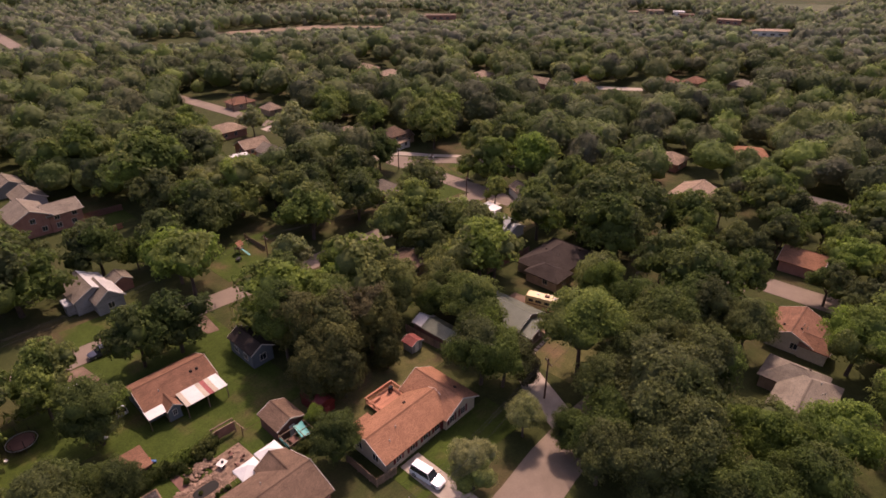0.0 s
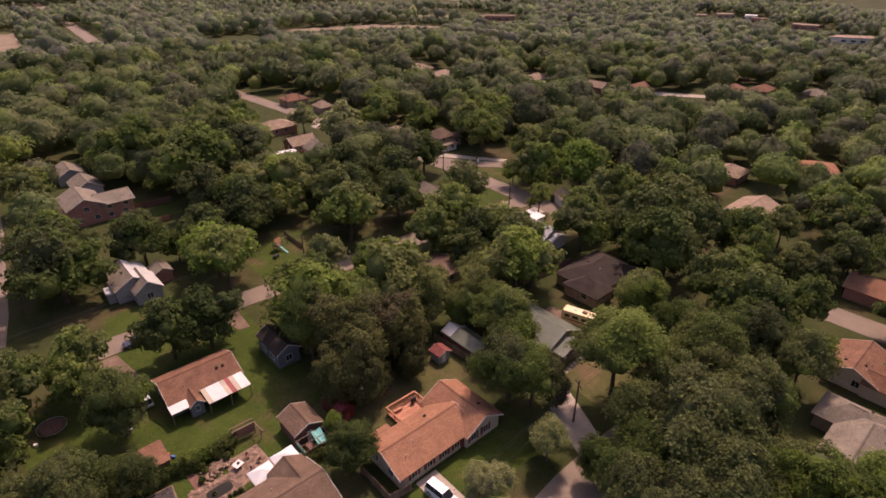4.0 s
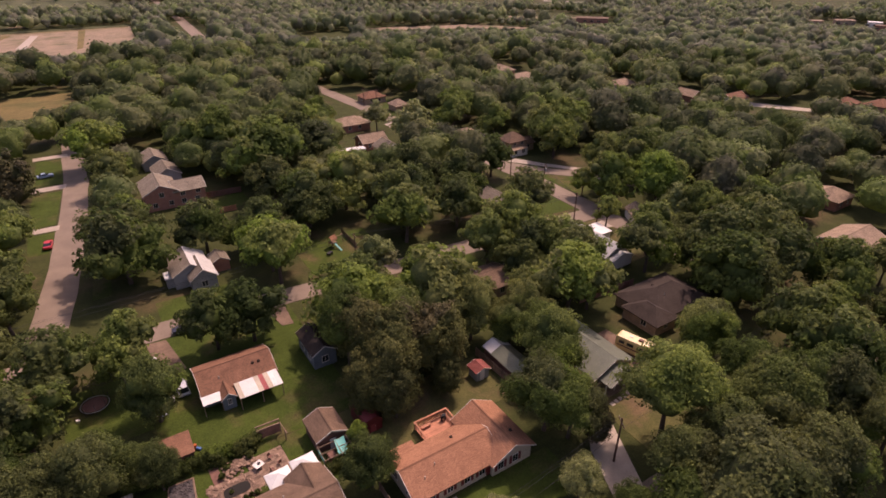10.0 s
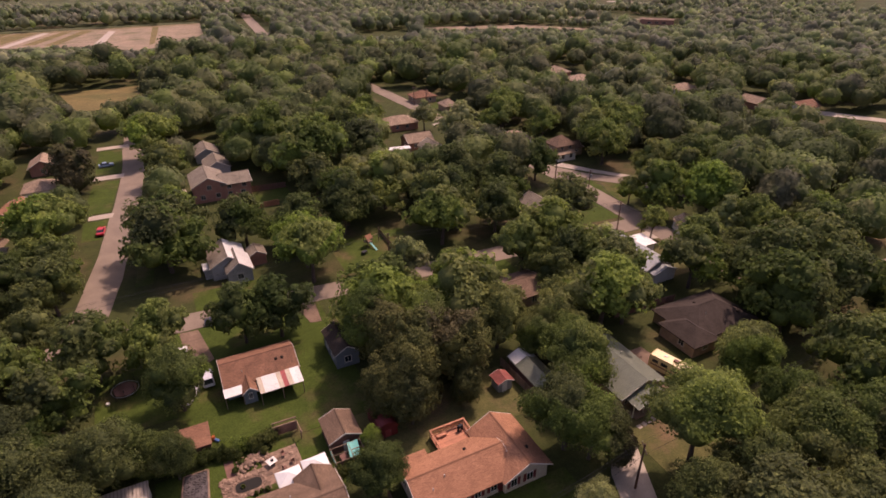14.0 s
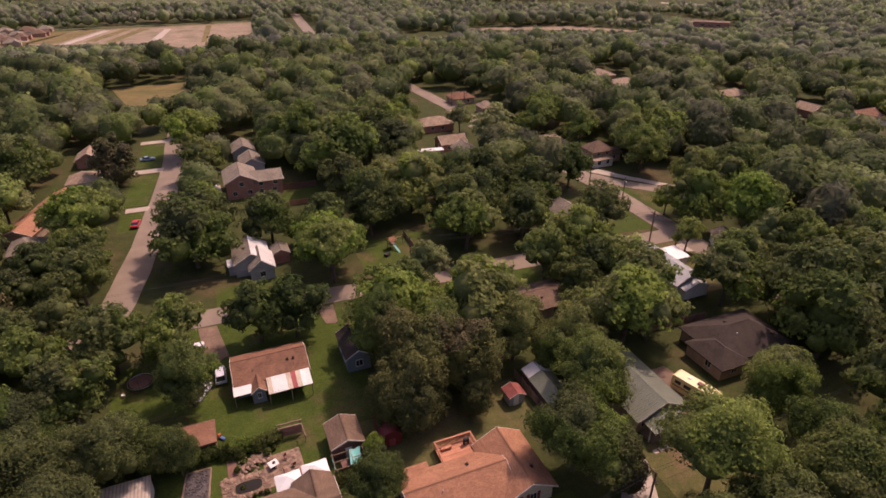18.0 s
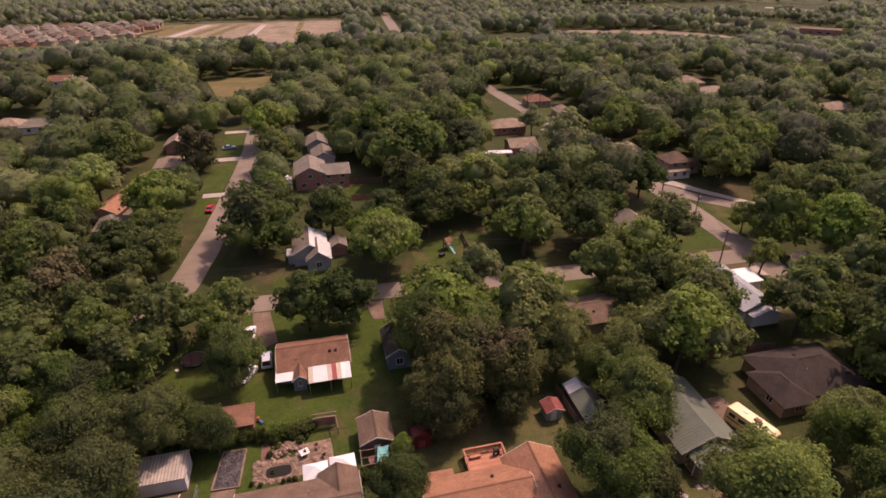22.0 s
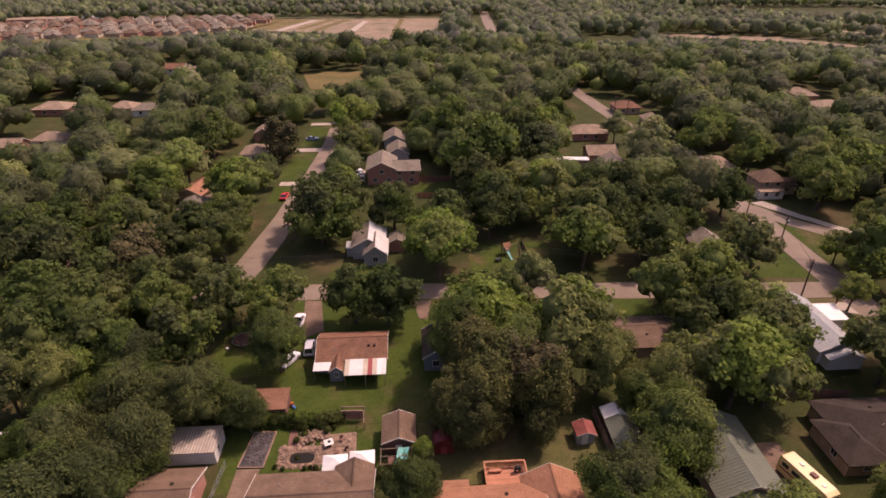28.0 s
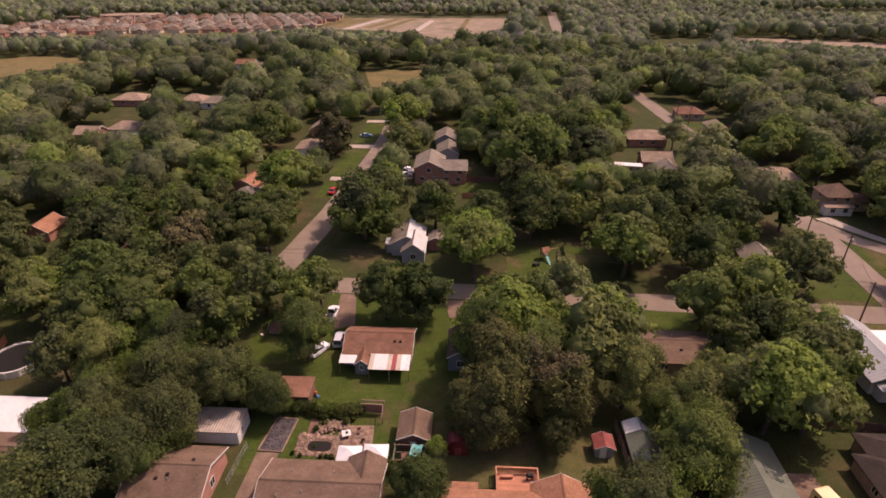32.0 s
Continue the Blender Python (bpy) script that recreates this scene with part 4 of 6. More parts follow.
_rnd = random.Random(11)
OTHERS = list(MAPPED)
for _i in range(90000):
    _a, _dist = _rnd.uniform(-102, 54), 1000 * math.sqrt(_rnd.random())
    _x, _y = 15 + _dist * math.sin(radians(-_a)), -12 + _dist * math.cos(radians(_a))
    if _dist < 18 or (abs(_x - 20) < 24 and _y < 44) or (_dist > 640 and (not belt(_x, _y) or (_rnd.random() < 0.9 and any(inside(_x, _y, p) for p in FAR_PASTURES)))):
        continue
    _r = _rnd.choice((3.4, 4.6, 5.4, 6.4, 7.4, 8.6) if _dist < 170 else (3.6, 4.6, 5.4, 6.4, 7.2) if _dist < 330 else (3.4, 4.2, 5.0, 5.8))
    if _dist > 420 and hides(_x, _y, _r):
        _r = _rnd.uniform(2.0, 2.7)
    if not clear_of(_x, _y, _r * 0.6) or hides(_x, _y, _r) or not roomy(_x, _y, _r):
        continue
    OTHERS.append((_x, _y, _r, _rnd.choice((0, 0, 0, 1, 1, 1, 5, 5, 4 if _rnd.random() < 0.3 else 2))))
OTHERS.sort(key=lambda q: math.hypot(q[0] - 15, q[1]))
_own = 300 - len(ALL_NEAR)
FAR_TREES = OTHERS[_own:]
for _x, _y, _r, _k in OTHERS[:_own]:
    tree(_x, _y, _r, _k, math.hypot(_x - 15, _y) < 80, "trees of the wooded blocks")


def lumpy(d, dirs, wide):
    """How far out a domed crown reaches in each direction: rounded boughs with hollows between."""
    near = np.arccos(np.clip((d @ dirs.T).max(1), -1, 1))
    return 0.74 + 0.28 * np.sqrt(np.clip(1 - (near / wide) ** 2, 0, 1))


def woods(name, spots, shell, boughs, leaves, size, seed, label, mats):
    """Many domed crowns in one mesh, of mixed species: a body of rounded boughs with sprays of leaves on its skin."""
    rng = np.random.default_rng(seed)
    V, F, M, base = [], [], [], 0
    kinds = []
    for s in range(10):
        dirs = rng.normal(size=(boughs, 3))
        dirs[:, 2] = np.abs(dirs[:, 2]) * 1.1 - 0.3
        dirs /= np.linalg.norm(dirs, axis=1)[:, None]
        wide = 2.1 / math.sqrt(boughs)
        body = shell[0] * (lumpy(shell[0], dirs, wide) * rng.uniform(0.88, 1.0, len(shell[0])))[:, None]
        skin = shell[1][(shell[0][:, 2][shell[1]] > -0.45).any(1)]
        d = rng.normal(size=(leaves, 3))
        d[:, 2] = np.where(d[:, 2] < -0.2, -d[:, 2], d[:, 2])
        d /= np.linalg.norm(d, axis=1)[:, None]
        out = dirs[(d @ dirs.T).argmax(1)]
        p = d * (lumpy(d, dirs, wide) + rng.uniform(-0.06, 0.09, leaves))[:, None]
        nrm = d * 1.0 + (d - out) * 1.7 + rng.normal(scale=0.3, size=(leaves, 3)) + np.array([0, 0, 0.1])
        nrm /= np.linalg.norm(nrm, axis=1)[:, None]
        t = np.cross(nrm, rng.normal(size=(leaves, 3)))
        t /= np.linalg.norm(t, axis=1)[:, None] + 1e-9
        b = np.cross(nrm, t)
        q = size * rng.uniform(0.6, 1.4, (leaves, 1))
        v = np.stack([p - t * q - b * q * 0.6, p + t * q - b * q * 0.5, p + b * q], 1).reshape(-1, 3)
        kinds.append((np.concatenate([v, body]), np.concatenate([np.arange(3 * leaves).reshape(-1, 3), skin + len(v)])))
    for x, y, r, k in spots:
        v, f = kinds[rng.integers(10)]
        a = rng.uniform(0, 6.28)
        tall = rng.uniform(0.8, 1.25)
        rot = np.array([[math.cos(a), -math.sin(a), 0], [math.sin(a), math.cos(a), 0], [0, 0, tall]])
        V.append(v @ rot.T * np.array([r * 1.06, r * rng.uniform(0.96, 1.1), 0.88 * r + 0.8]) + np.array([x, y, min(4.4 + 0.42 * r + rng.uniform(-1.0, 2.2), 1.25 * r)]))
        F.append(f + base)
        M.append(np.full(len(f), k))
        base += len(v)
    me = mesh_np(name, np.concatenate(V), np.concatenate(F))
    for m in mats:
        me.materials.append(m)
    me.polygons.foreach_set("material_index", np.concatenate(M).astype(np.int32))
    return tagged(new(name, me), label, "woods", "", "stuff")


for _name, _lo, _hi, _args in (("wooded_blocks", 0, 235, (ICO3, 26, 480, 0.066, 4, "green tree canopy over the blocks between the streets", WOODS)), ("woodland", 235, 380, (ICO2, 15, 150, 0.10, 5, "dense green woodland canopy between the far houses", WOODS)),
                              ("far_woods", 380, 560, (ICO2, 11, 34, 0.14, 6, "woods reaching to the far fields, leaf colour paled for haze", HAZED_WOODS)), ("distant_woods", 560, 2000, (ICO1, 8, 20, 0.2, 7, "woods along the skyline, leaf colour paled for haze", HAZED_WOODS))):
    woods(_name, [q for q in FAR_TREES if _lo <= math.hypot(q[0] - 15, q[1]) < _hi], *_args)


# ---- houses ----
def uv_roof(bm):
    """UVs in metres: along the eave and up the slope."""
    lay = bm.loops.layers.uv.new("UVMap")
    for f in bm.faces:
        n = f.normal
        if abs(n.z) > 0.999 or n.length < 0.5:
            u, v = Vector((1, 0, 0)), Vector((0, 1, 0))
        else:
            u = Vector((-n.y, n.x, 0)).normalized()
            v = n.cross(u)
        for lp in f.loops:
            lp[lay].uv = (lp.vert.co.dot(u), lp.vert.co.dot(v))


def roof_mesh(L, W, z, rise, over, kind, mat, thick=0.16, hips=(1, 1)):
    """Ridge along x. kind: gable, hip (hips: which ends are hipped), shed or flat."""
    l, w = L / 2 + over, W / 2 + over
    drop = rise * over / (W / 2)
    e = z - drop
    bm = bmesh.new()
    if kind == "flat":
        box(bm, -l, l, -w, w, z, z + thick + 0.05)
    elif kind == "shed":
        tops = [(-l, -w, z), (l, -w, z), (l, w, z + rise), (-l, w, z + rise)]
        a = [bm.verts.new(p) for p in tops]
        b = [bm.verts.new((p[0], p[1], p[2] - thick)) for p in tops]
        bm.faces.new(a)
        bm.faces.new(b[::-1])
        for i in range(4):
            bm.faces.new((a[(i + 1) % 4], a[i], b[i], b[(i + 1) % 4]))
    else:
        run = W / 2 + over if kind == "hip" else 0
        xl, xr = -l + (run if hips[0] else 0), l - (run if hips[1] else 0)
        if xl > xr:
            xl = xr = (xl + xr) / 2
        top = [(-l, -w, e), (l, -w, e), (l, w, e), (-l, w, e), (xl, 0, z + rise), (xr, 0, z + rise)]
        a = [bm.verts.new(p) for p in top]
        b = [bm.verts.new((p[0], p[1], p[2] - thick)) for p in top]
        for q, flip in ((a, 0), (b, 1)):
            for f in ((0, 1, 5, 4), (2, 3, 4, 5)):
                bm.faces.new([q[i] for i in (f[::-1] if flip else f)])
            if kind == "hip":
                for f, on in (((3, 0, 4), hips[0]), ((1, 2, 5), hips[1])):
                    if on:
                        bm.faces.new([q[i] for i in (f[::-1] if flip else f)])
        rim = [(0, 1), (2, 3)]
        rim += [(1, 2)] if kind == "hip" and hips[1] else [(1, 5), (5, 2)]
        rim += [(3, 0)] if kind == "hip" and hips[0] else [(3, 4), (4, 0)]
        for i, j in rim:
            bm.faces.new((a[j], a[i], b[i], b[j]))
    bmesh.ops.recalc_face_normals(bm, faces=bm.faces)
    bm.normal_update()
    uv_roof(bm)
    return bm


def wall_mesh(L, W, z, rise, kind):
    """Four walls a hand thick, open above; gable ends run up to the ridge."""
    bm = bmesh.new()
    t = 0.18
    for x0, x1, y0, y1 in ((-L / 2, L / 2, -W / 2, -W / 2 + t), (-L / 2, L / 2, W / 2 - t, W / 2), (-L / 2, -L / 2 + t, -W / 2 + t, W / 2 - t), (L / 2 - t, L / 2, -W / 2 + t, W / 2 - t)):
        box(bm, x0, x1, y0, y1, 0, z - 0.17)
    if kind == "gable":
        for s in (-1, 1):
            a, b = s * L / 2, s * (L / 2 - t)
            v = [bm.verts.new(p) for p in ((a, -W / 2, z - 0.17), (a, W / 2, z - 0.17), (a, 0, z + rise - 0.2), (b, -W / 2, z - 0.17), (b, W / 2, z - 0.17), (b, 0, z + rise - 0.2))]
            for f in ((0, 1, 2), (5, 4, 3), (0, 2, 5, 3), (1, 4, 5, 2)):
                bm.faces.new([v[i] for i in f])
        bmesh.ops.recalc_face_normals(bm, faces=bm.faces)
    return bm


def add_window(house, side, L, W, at, w=1.1, h=1.2, sill=1.0, shutter=None, name="window"):
    """On the wall side n, s, e or w of a wing, at metres along it from its middle."""
    rz = {"s": 0, "e": 90, "n": 180, "w": 270}[side]
    off = (W if side in "ns" else L) / 2
    m = pose(0, 0, 0, 0, 0, rz) @ pose(at, -off, sill)
    fr = bmesh.new()
    for x0, x1, z0, z1 in ((-w / 2 - 0.07, w / 2 + 0.07, h, h + 0.08), (-w / 2 - 0.1, w / 2 + 0.1, -0.1, 0), (-w / 2 - 0.07, -w / 2, 0, h), (w / 2, w / 2 + 0.07, 0, h), (-0.025, 0.025, 0, h)):
        box(fr, x0, x1, -0.07, -0.003, z0, z1)
    win = part(name, fr, TRIM, house, "", m)
    part("pane", boxed(-w / 2, w / 2, -0.03, -0.004, 0, h), GLASS, win)
    if shutter:
        for s in (-1, 1):
            c = s * (w / 2 + 0.32)
            part("shutter", boxed(c - 0.22, c + 0.22, -0.06, -0.003, -0.05, h + 0.05), shutter, win)
    return win


def wing(house, dx, dy, L, W, rz, z, rise, kind, wall, roof, over=0.45, hips=(1, 1), windows=(), vents=0, ridge=True, seams=0.0):
    at = pose(dx, dy, 0, 0, 0, rz)
    w = part("wall", wall_mesh(L, W, z, rise, kind), wall, house, "", at) if wall else None
    r = part("roof", roof_mesh(L, W, z, rise, over, kind, roof, hips=hips), roof, house, "", at)
    l, run = L / 2 + over, W / 2 + over
    if kind in ("gable", "hip") and ridge:
        x0, x1 = -l + (run if kind == "hip" and hips[0] else 0), l - (run if kind == "hip" and hips[1] else 0)
        if x1 > x0 + 0.3:
            bm = bmesh.new()
            v = [bm.verts.new(p) for p in ((x0, -0.16, z + rise - 0.16 * rise / (W / 2) + 0.02), (x1, -0.16, z + rise - 0.16 * rise / (W / 2) + 0.02), (x1, 0, z + rise + 0.035), (x0, 0, z + rise + 0.035),
                                           (x0, 0.16, z + rise - 0.16 * rise / (W / 2) + 0.02), (x1, 0.16, z + rise - 0.16 * rise / (W / 2) + 0.02))]
            bm.faces.new((v[0], v[1], v[2], v[3]))
            bm.faces.new((v[3], v[2], v[5], v[4]))
            part("ridge_cap", bm, roof, r)
    if kind == "gable":
        for s in (-1, 1):
            bm = bmesh.new()
            e = z - rise * over / (W / 2)
            for y0, z0, y1, z1 in ((-run, e, 0, z + rise), (run, e, 0, z + rise)):
                x = s * (l + 0.012)
                v = [bm.verts.new(p) for p in ((x, y0, z0 - 0.19), (x, y1, z1 - 0.19), (x, y1, z1 + 0.012), (x, y0, z0 + 0.012))]
                v2 = [bm.verts.new(p.co + Vector((s * 0.05, 0, 0))) for p in v]
                bm.faces.new(v)
                bm.faces.new(v2)
                for i in range(4):
                    bm.faces.new((v[i], v[(i + 1) % 4], v2[(i + 1) % 4], v2[i]))
            bmesh.ops.recalc_face_normals(bm, faces=bm.faces)
            part("fascia", bm, TRIM, r)
    if seams:
        n = int(2 * l / seams)
        for i in range(n + 1):
            x = -l + 2 * l * i / n
            for s in (-1, 1):
                bm = bmesh.new()
                e = z - rise * over / (W / 2)
                tube(bm, (x, s * run, e + 0.015), (x, 0, z + rise + 0.015), 0.028, 0.028, 4)
                part("seam", bm, roof, r)
    rnd = random.Random(round(dx * 31 + dy * 17 + L, 2))
    for i in range(vents):
        vx, vy = rnd.uniform(-L * 0.35, L * 0.35), -W * rnd.uniform(0.12, 0.32) * (1 if rnd.random() < 0.7 else -1)
        vz = z + rise * (1 - abs(vy) / (W / 2))
        if rnd.random() < 0.5:
            part("roof_vent", tube(bmesh.new(), (vx, vy, vz - 0.1), (vx, vy, vz + 0.4), 0.07, 0.07, 8), GRAY_METAL, r)
        else:
            part("roof_vent", boxed(vx - 0.2, vx + 0.2, vy - 0.2, vy + 0.2, vz - 0.1, vz + 0.22, bev=0.04), DARK_ROOF, r)
    for side, pos, *rest in windows:
        kw = rest[0] if rest else {}
        add_window(w, side, L, W, pos, **kw)
    return w


def door(house, x, y, rz, mat, name="door"):
    m = pose(x, y, 0.1, 0, 0, rz)
    d = part(name, boxed(-0.45, 0.45, -0.06, -0.003, 0, 2.03, bev=0.01), mat, house, "", m)
    part("handle", boxed(0.32, 0.38, -0.11, -0.06, 0.95, 1.05), GRAY_METAL, d)
    return d


SH = {"shutter": RUST, "w": 0.9, "h": 1.3, "sill": 0.8}
# long orange-roofed ranch house with a cross wing
_h = thing("house", 41.2, 46.2, 0, 0, "cream ranch house with an orange-brown shingle roof and red shutters", "house")
wing(_h, 0.2, 0, 13.0, 7.4, 0, 2.75, 1.7, "gable", CREAM, ORANGE_ROOF, 0.5, vents=3, windows=[("s", -4.2, SH), ("s", -1.5, SH), ("s", 1.2, SH), ("s", 3.6, SH), ("w", 1.5), ("w", -2.0), ("n", 3.0)])
wing(_h, 8.5, 0.3, 9.2, 6.6, 90, 2.75, 1.8, "gable", CREAM, ORANGE_ROOF, 0.5, vents=1, windows=[("w", 0.5, SH), ("w", -2.0, SH), ("s", 2.0), ("s", -2.0), ("e", 0.0)])
wing(_h, -3.6, 4.3, 3.0, 1.6, 0, 2.2, 0.2, "flat", CREAM, ORANGE_ROOF, 0.2)
door(_h, 5.0, -3.72, 0, RUST)
# small ranch house with a striped porch roof
_h = thing("house", 22.4, 80.0, 0, 0, "small house with red-brown shingles and a patched metal porch roof", "house")
wing(_h, 0, 0, 11.2, 7.4, 0, 2.8, 1.7, "gable", BLUE_WALL, RED_ROOF, 0.35, vents=3, windows=[("s", 2.0), ("s", 4.4), ("e", 2.0), ("e", -2.5), ("w", 2)])
wing(_h, -2.35, -4.4, 3.0, 1.9, 90, 2.55, 0.75, "gable", BLUE_WALL, RED_ROOF, 0.3, windows=[("w", 0.0, {"w": 0.5, "h": 1.0})])
_cols = [CREAM, WHITE_METAL, WHITE_METAL, WHITE_METAL, CREAM, RED_METAL, CREAM, CANVAS, WHITE_METAL]
for _i, _m in enumerate(_cols):
    _x0 = -1.0 + _i * 0.75
    _b = bmesh.new()
    for _j in range(3):
        box(_b, _x0 + 0.25 * _j, _x0 + 0.25 * _j + 0.235, -7.4, -3.75, 0, 0.05)
    for _v in _b.verts:
        _v.co.z += 2.42 + (_v.co.y + 7.4) * 0.085
    part("porch_panel", _b, _m, _h)
_b = bmesh.new()
box(_b, -6.1, -3.3, -5.9, -3.75, 0, 0.06)
for _v in _b.verts:
    _v.co.z += 2.32 + (_v.co.y + 5.9) * 0.13
part("awning", _b, WHITE_METAL, _h, "white metal awning")
for _x in (-0.9, 2.4, 5.6):
    part("porch_post", boxed(_x - 0.06, _x + 0.06, -7.3, -7.18, 0, 2.42), WOOD, _h)
for _x in (-6.0, -3.4):
    part("porch_post", boxed(_x - 0.05, _x + 0.05, -5.8, -5.7, 0, 2.34), WOOD, _h)
door(_h, 0.6, -3.72, 0, WHITE)
# brown house at the bottom edge, behind the white canopies
_h = thing("house", 19.5, 48.9, 0, 0, "brick ranch house with a worn brown shingle roof", "house")
wing(_h, 0, 0, 14.6, 9.0, 0, 2.8, 1.7, "gable", BRICK, BROWN_ROOF, 0.45, vents=4, windows=[("n", -3.0), ("n", 2.0), ("n", 5.0)])
wing(_h, 5.0, 2.6, 5.4, 4.4, 90, 2.8, 1.3, "gable", BRICK, BROWN_ROOF, 0.4)
# brown-roofed brick house next to the white shed
_h = thing("house", -0.3, 50.5, 0, 0, "brick house with a mottled brown shingle roof and white fascia", "house")
wing(_h, 0, 0, 9.8, 9.2, 0, 2.8, 1.9, "gable", BRICK, BROWN_ROOF, 0.4, vents=4, windows=[("e", 0.0), ("n", 2.0), ("n", -2.0)])
# white house with a flat metal roof beside the pool
_h = thing("house", -28.0, 58.6, 0, 0, "white house with a flat white roof and a brown gable", "house")
wing(_h, 0.5, 0.8, 12.5, 6.6, 0, 2.9, 0.1, "flat", WHITE, WHITE_METAL, 0.4, vents=1, windows=[("e", 0)])
wing(_h, -0.6, -6.2, 12.0, 8.6, 0, 2.9, 1.6, "gable", WHITE, BROWN_ROOF, 0.3, windows=[("e", -2), ("e", 1.5)])
# white and grey house by the street corner
_h = thing("house", 23.6, 118.0, 0, 0, "grey gabled house with a bright white metal roof", "house")
wing(_h, -0.4, 1.4, 8.6, 7.2, 90, 3.3, 2.0, "gable", GRAY_WALL, GRAY_ROOF, 0.35, windows=[("w", 0), ("e", 0)])
wing(_h, 1.3, -2.6, 7.0, 5.0, 90, 3.1, 1.9, "gable", GRAY_WALL, GRAY_ROOF, 0.35, windows=[("w", 0), ("s", 1.0)])


def metal_slope(house, dx, dy, L, W, z, rise, over, mat, seam=0.45):
    """White sheets over the sunny slope of a wing whose ridge runs north to south; their white puts the sun's
    brightness into the colour.
    """
    run, l = W / 2 + over, L / 2 + over
    tilt = math.degrees(math.atan2(rise, W / 2))
    length = run / math.cos(radians(tilt))
    n = int(2 * l / seam)
    for i in range(n):
        y0 = -l + 2 * l * i / n
        bm = boxed(0.02, length, y0, y0 + 2 * l / n - 0.02, 0.012, 0.03)
        box(bm, 0.02, length, y0, y0 + 0.04, 0.03, 0.07)
        part("roof_sheet", bm, mat, house, "", pose(dx, dy, z + rise) @ pose(0, 0, 0, 0, tilt, 0))


# sunlit slopes white, shaded ones left grey: the light is in the roof colours
metal_slope(_h, -0.4, 1.4, 8.6, 7.2, 3.3, 2.0, 0.35, WHITE_METAL)
metal_slope(_h, 1.3, -2.6, 7.0, 5.0, 3.1, 1.9, 0.35, WHITE_METAL)
wing(_h, -3.9, -0.4, 3.0, 2.4, 0, 2.4, 0.3, "shed", GRAY_WALL, WHITE_METAL, 0.2)
wing(_h, 6.0, 2.0, 4.0, 3.6, 90, 2.6, 1.0, "gable", BRICK, GRAY_ROOF, 0.25)
# two-storey pink brick house
_h = thing("house", 27.5, 165.0, 0, 0, "two-storey pink brick house with grey shingle gables", "house")
wing(_h, -2.6, 0.4, 11.0, 8.4, 90, 5.0, 2.1, "gable", BRICK, GRAY_ROOF, 0.45, windows=[("w", -2), ("w", 2), ("w", 0, {"sill": 3.6})])
wing(_h, 4.6, -0.8, 7.6, 9.0, 0, 4.6, 1.6, "gable", BRICK, GRAY_ROOF, 0.45, windows=[("s", -2), ("s", 1.5), ("s", 2, {"sill": 3.2}), ("s", -2, {"sill": 3.2})])
for _x, _y in ((29.6, 184.0), (28.2, 198.5)):
    _h = thing("house", _x, _y, 0, 0, "grey-roofed house in a row behind the brick one", "house", "houses along the west street")
    wing(_h, 0, 0, 9.0, 7.0, 90, 3.0, 1.9, "gable", GRAY_WALL, GRAY_ROOF, 0.4)
# green metal-roofed cottage
_h = thing("house", 74.6, 52.4, 0, 0, "tan cottage with a green standing-seam metal roof and front porch", "house")
wing(_h, 0, 0.6, 12.6, 8.6, 90, 2.8, 2.0, "gable", TAN_WALL, GREEN_METAL, 0.5, windows=[("w", -3), ("w", 2)], vents=2, seams=0.45)
wing(_h, -0.4, -7.0, 2.8, 6.0, 90, 2.5, 1.25, "gable", None, GREEN_METAL, 0.35, seams=0.45)
part("porch_floor", boxed(-3.6, 2.8, -8.4, -5.75, 0, 0.3), WOOD, _h)
for _x in (-1.5, 0.6):
    add_window(_h, "s", 8.6, 11.5, _x, 1.0, 1.3, 0.9)
door(_h, -0.5, -5.72, 0, BROWN_WALL)
# long shed beside it
_h = thing("workshop", 62.1, 58.2, 0, 0, "red-brown board workshop with a grey-green metal roof", "shed")
wing(_h, 0, 0, 8.6, 3.8, 90, 2.8, 0.9, "gable", BROWN_WALL, GREEN_METAL, 0.3, seams=0.4, windows=[("e", 0)])
for _t, _x0 in ((-25.3, -2.35), (25.3, 0.05)):
    for _i in range(4):
        part("roof_sheet", boxed(_x0, _x0 + 2.3, 2.2 + 0.6 * _i, 2.78 + 0.6 * _i, 0.03, 0.05), WHITE_METAL, _h, "bare white roofing sheet", pose(0, 0, 3.72) @ pose(0, 0, 0, 0, _t, 0))
# dark hipped house
_h = thing("house", 98.4, 56.0, 0, 0, "low brick house with a broad dark brown hipped roof", "house")
wing(_h, 1.2, 0.8, 14.6, 10.2, 0, 2.8, 2.4, "hip", TAN_WALL, DARK_ROOF, 0.5, vents=3, windows=[("w", 0), ("s", -3), ("s", 2)])
wing(_h, -5.4, -1.6, 7.6, 5.6, 90, 2.7, 1.5, "hip", TAN_WALL, DARK_ROOF, 0.45, windows=[("n", 1.0), ("w", 0)])
# brown house on the cross street
_h = thing("house", 73.2, 80.8, 0, 0, "low house with a plain brown shingle roof", "house")
wing(_h, 0, 0, 11.0, 8.4, 0, 2.8, 1.3, "gable", TAN_WALL, BROWN_ROOF, 0.4, vents=2, windows=[("s", -3), ("s", 2), ("n", 0)])
# white-roofed bungalow near the junction
_h = thing("house", 105.6, 81.0, 0, 0, "white bungalow with a pale grey metal roof", "house")
wing(_h, -0.6, 0, 15.0, 7.2, 90, 2.9, 1.7, "gable", WHITE, BLUE_METAL, 0.45, windows=[("s", -3), ("s", 3), ("w", 0)], seams=0.6)
wing(_h, 4.4, 3.4, 5.0, 4.4, 0, 2.6, 0.3, "shed", WHITE, WHITE_METAL, 0.3)
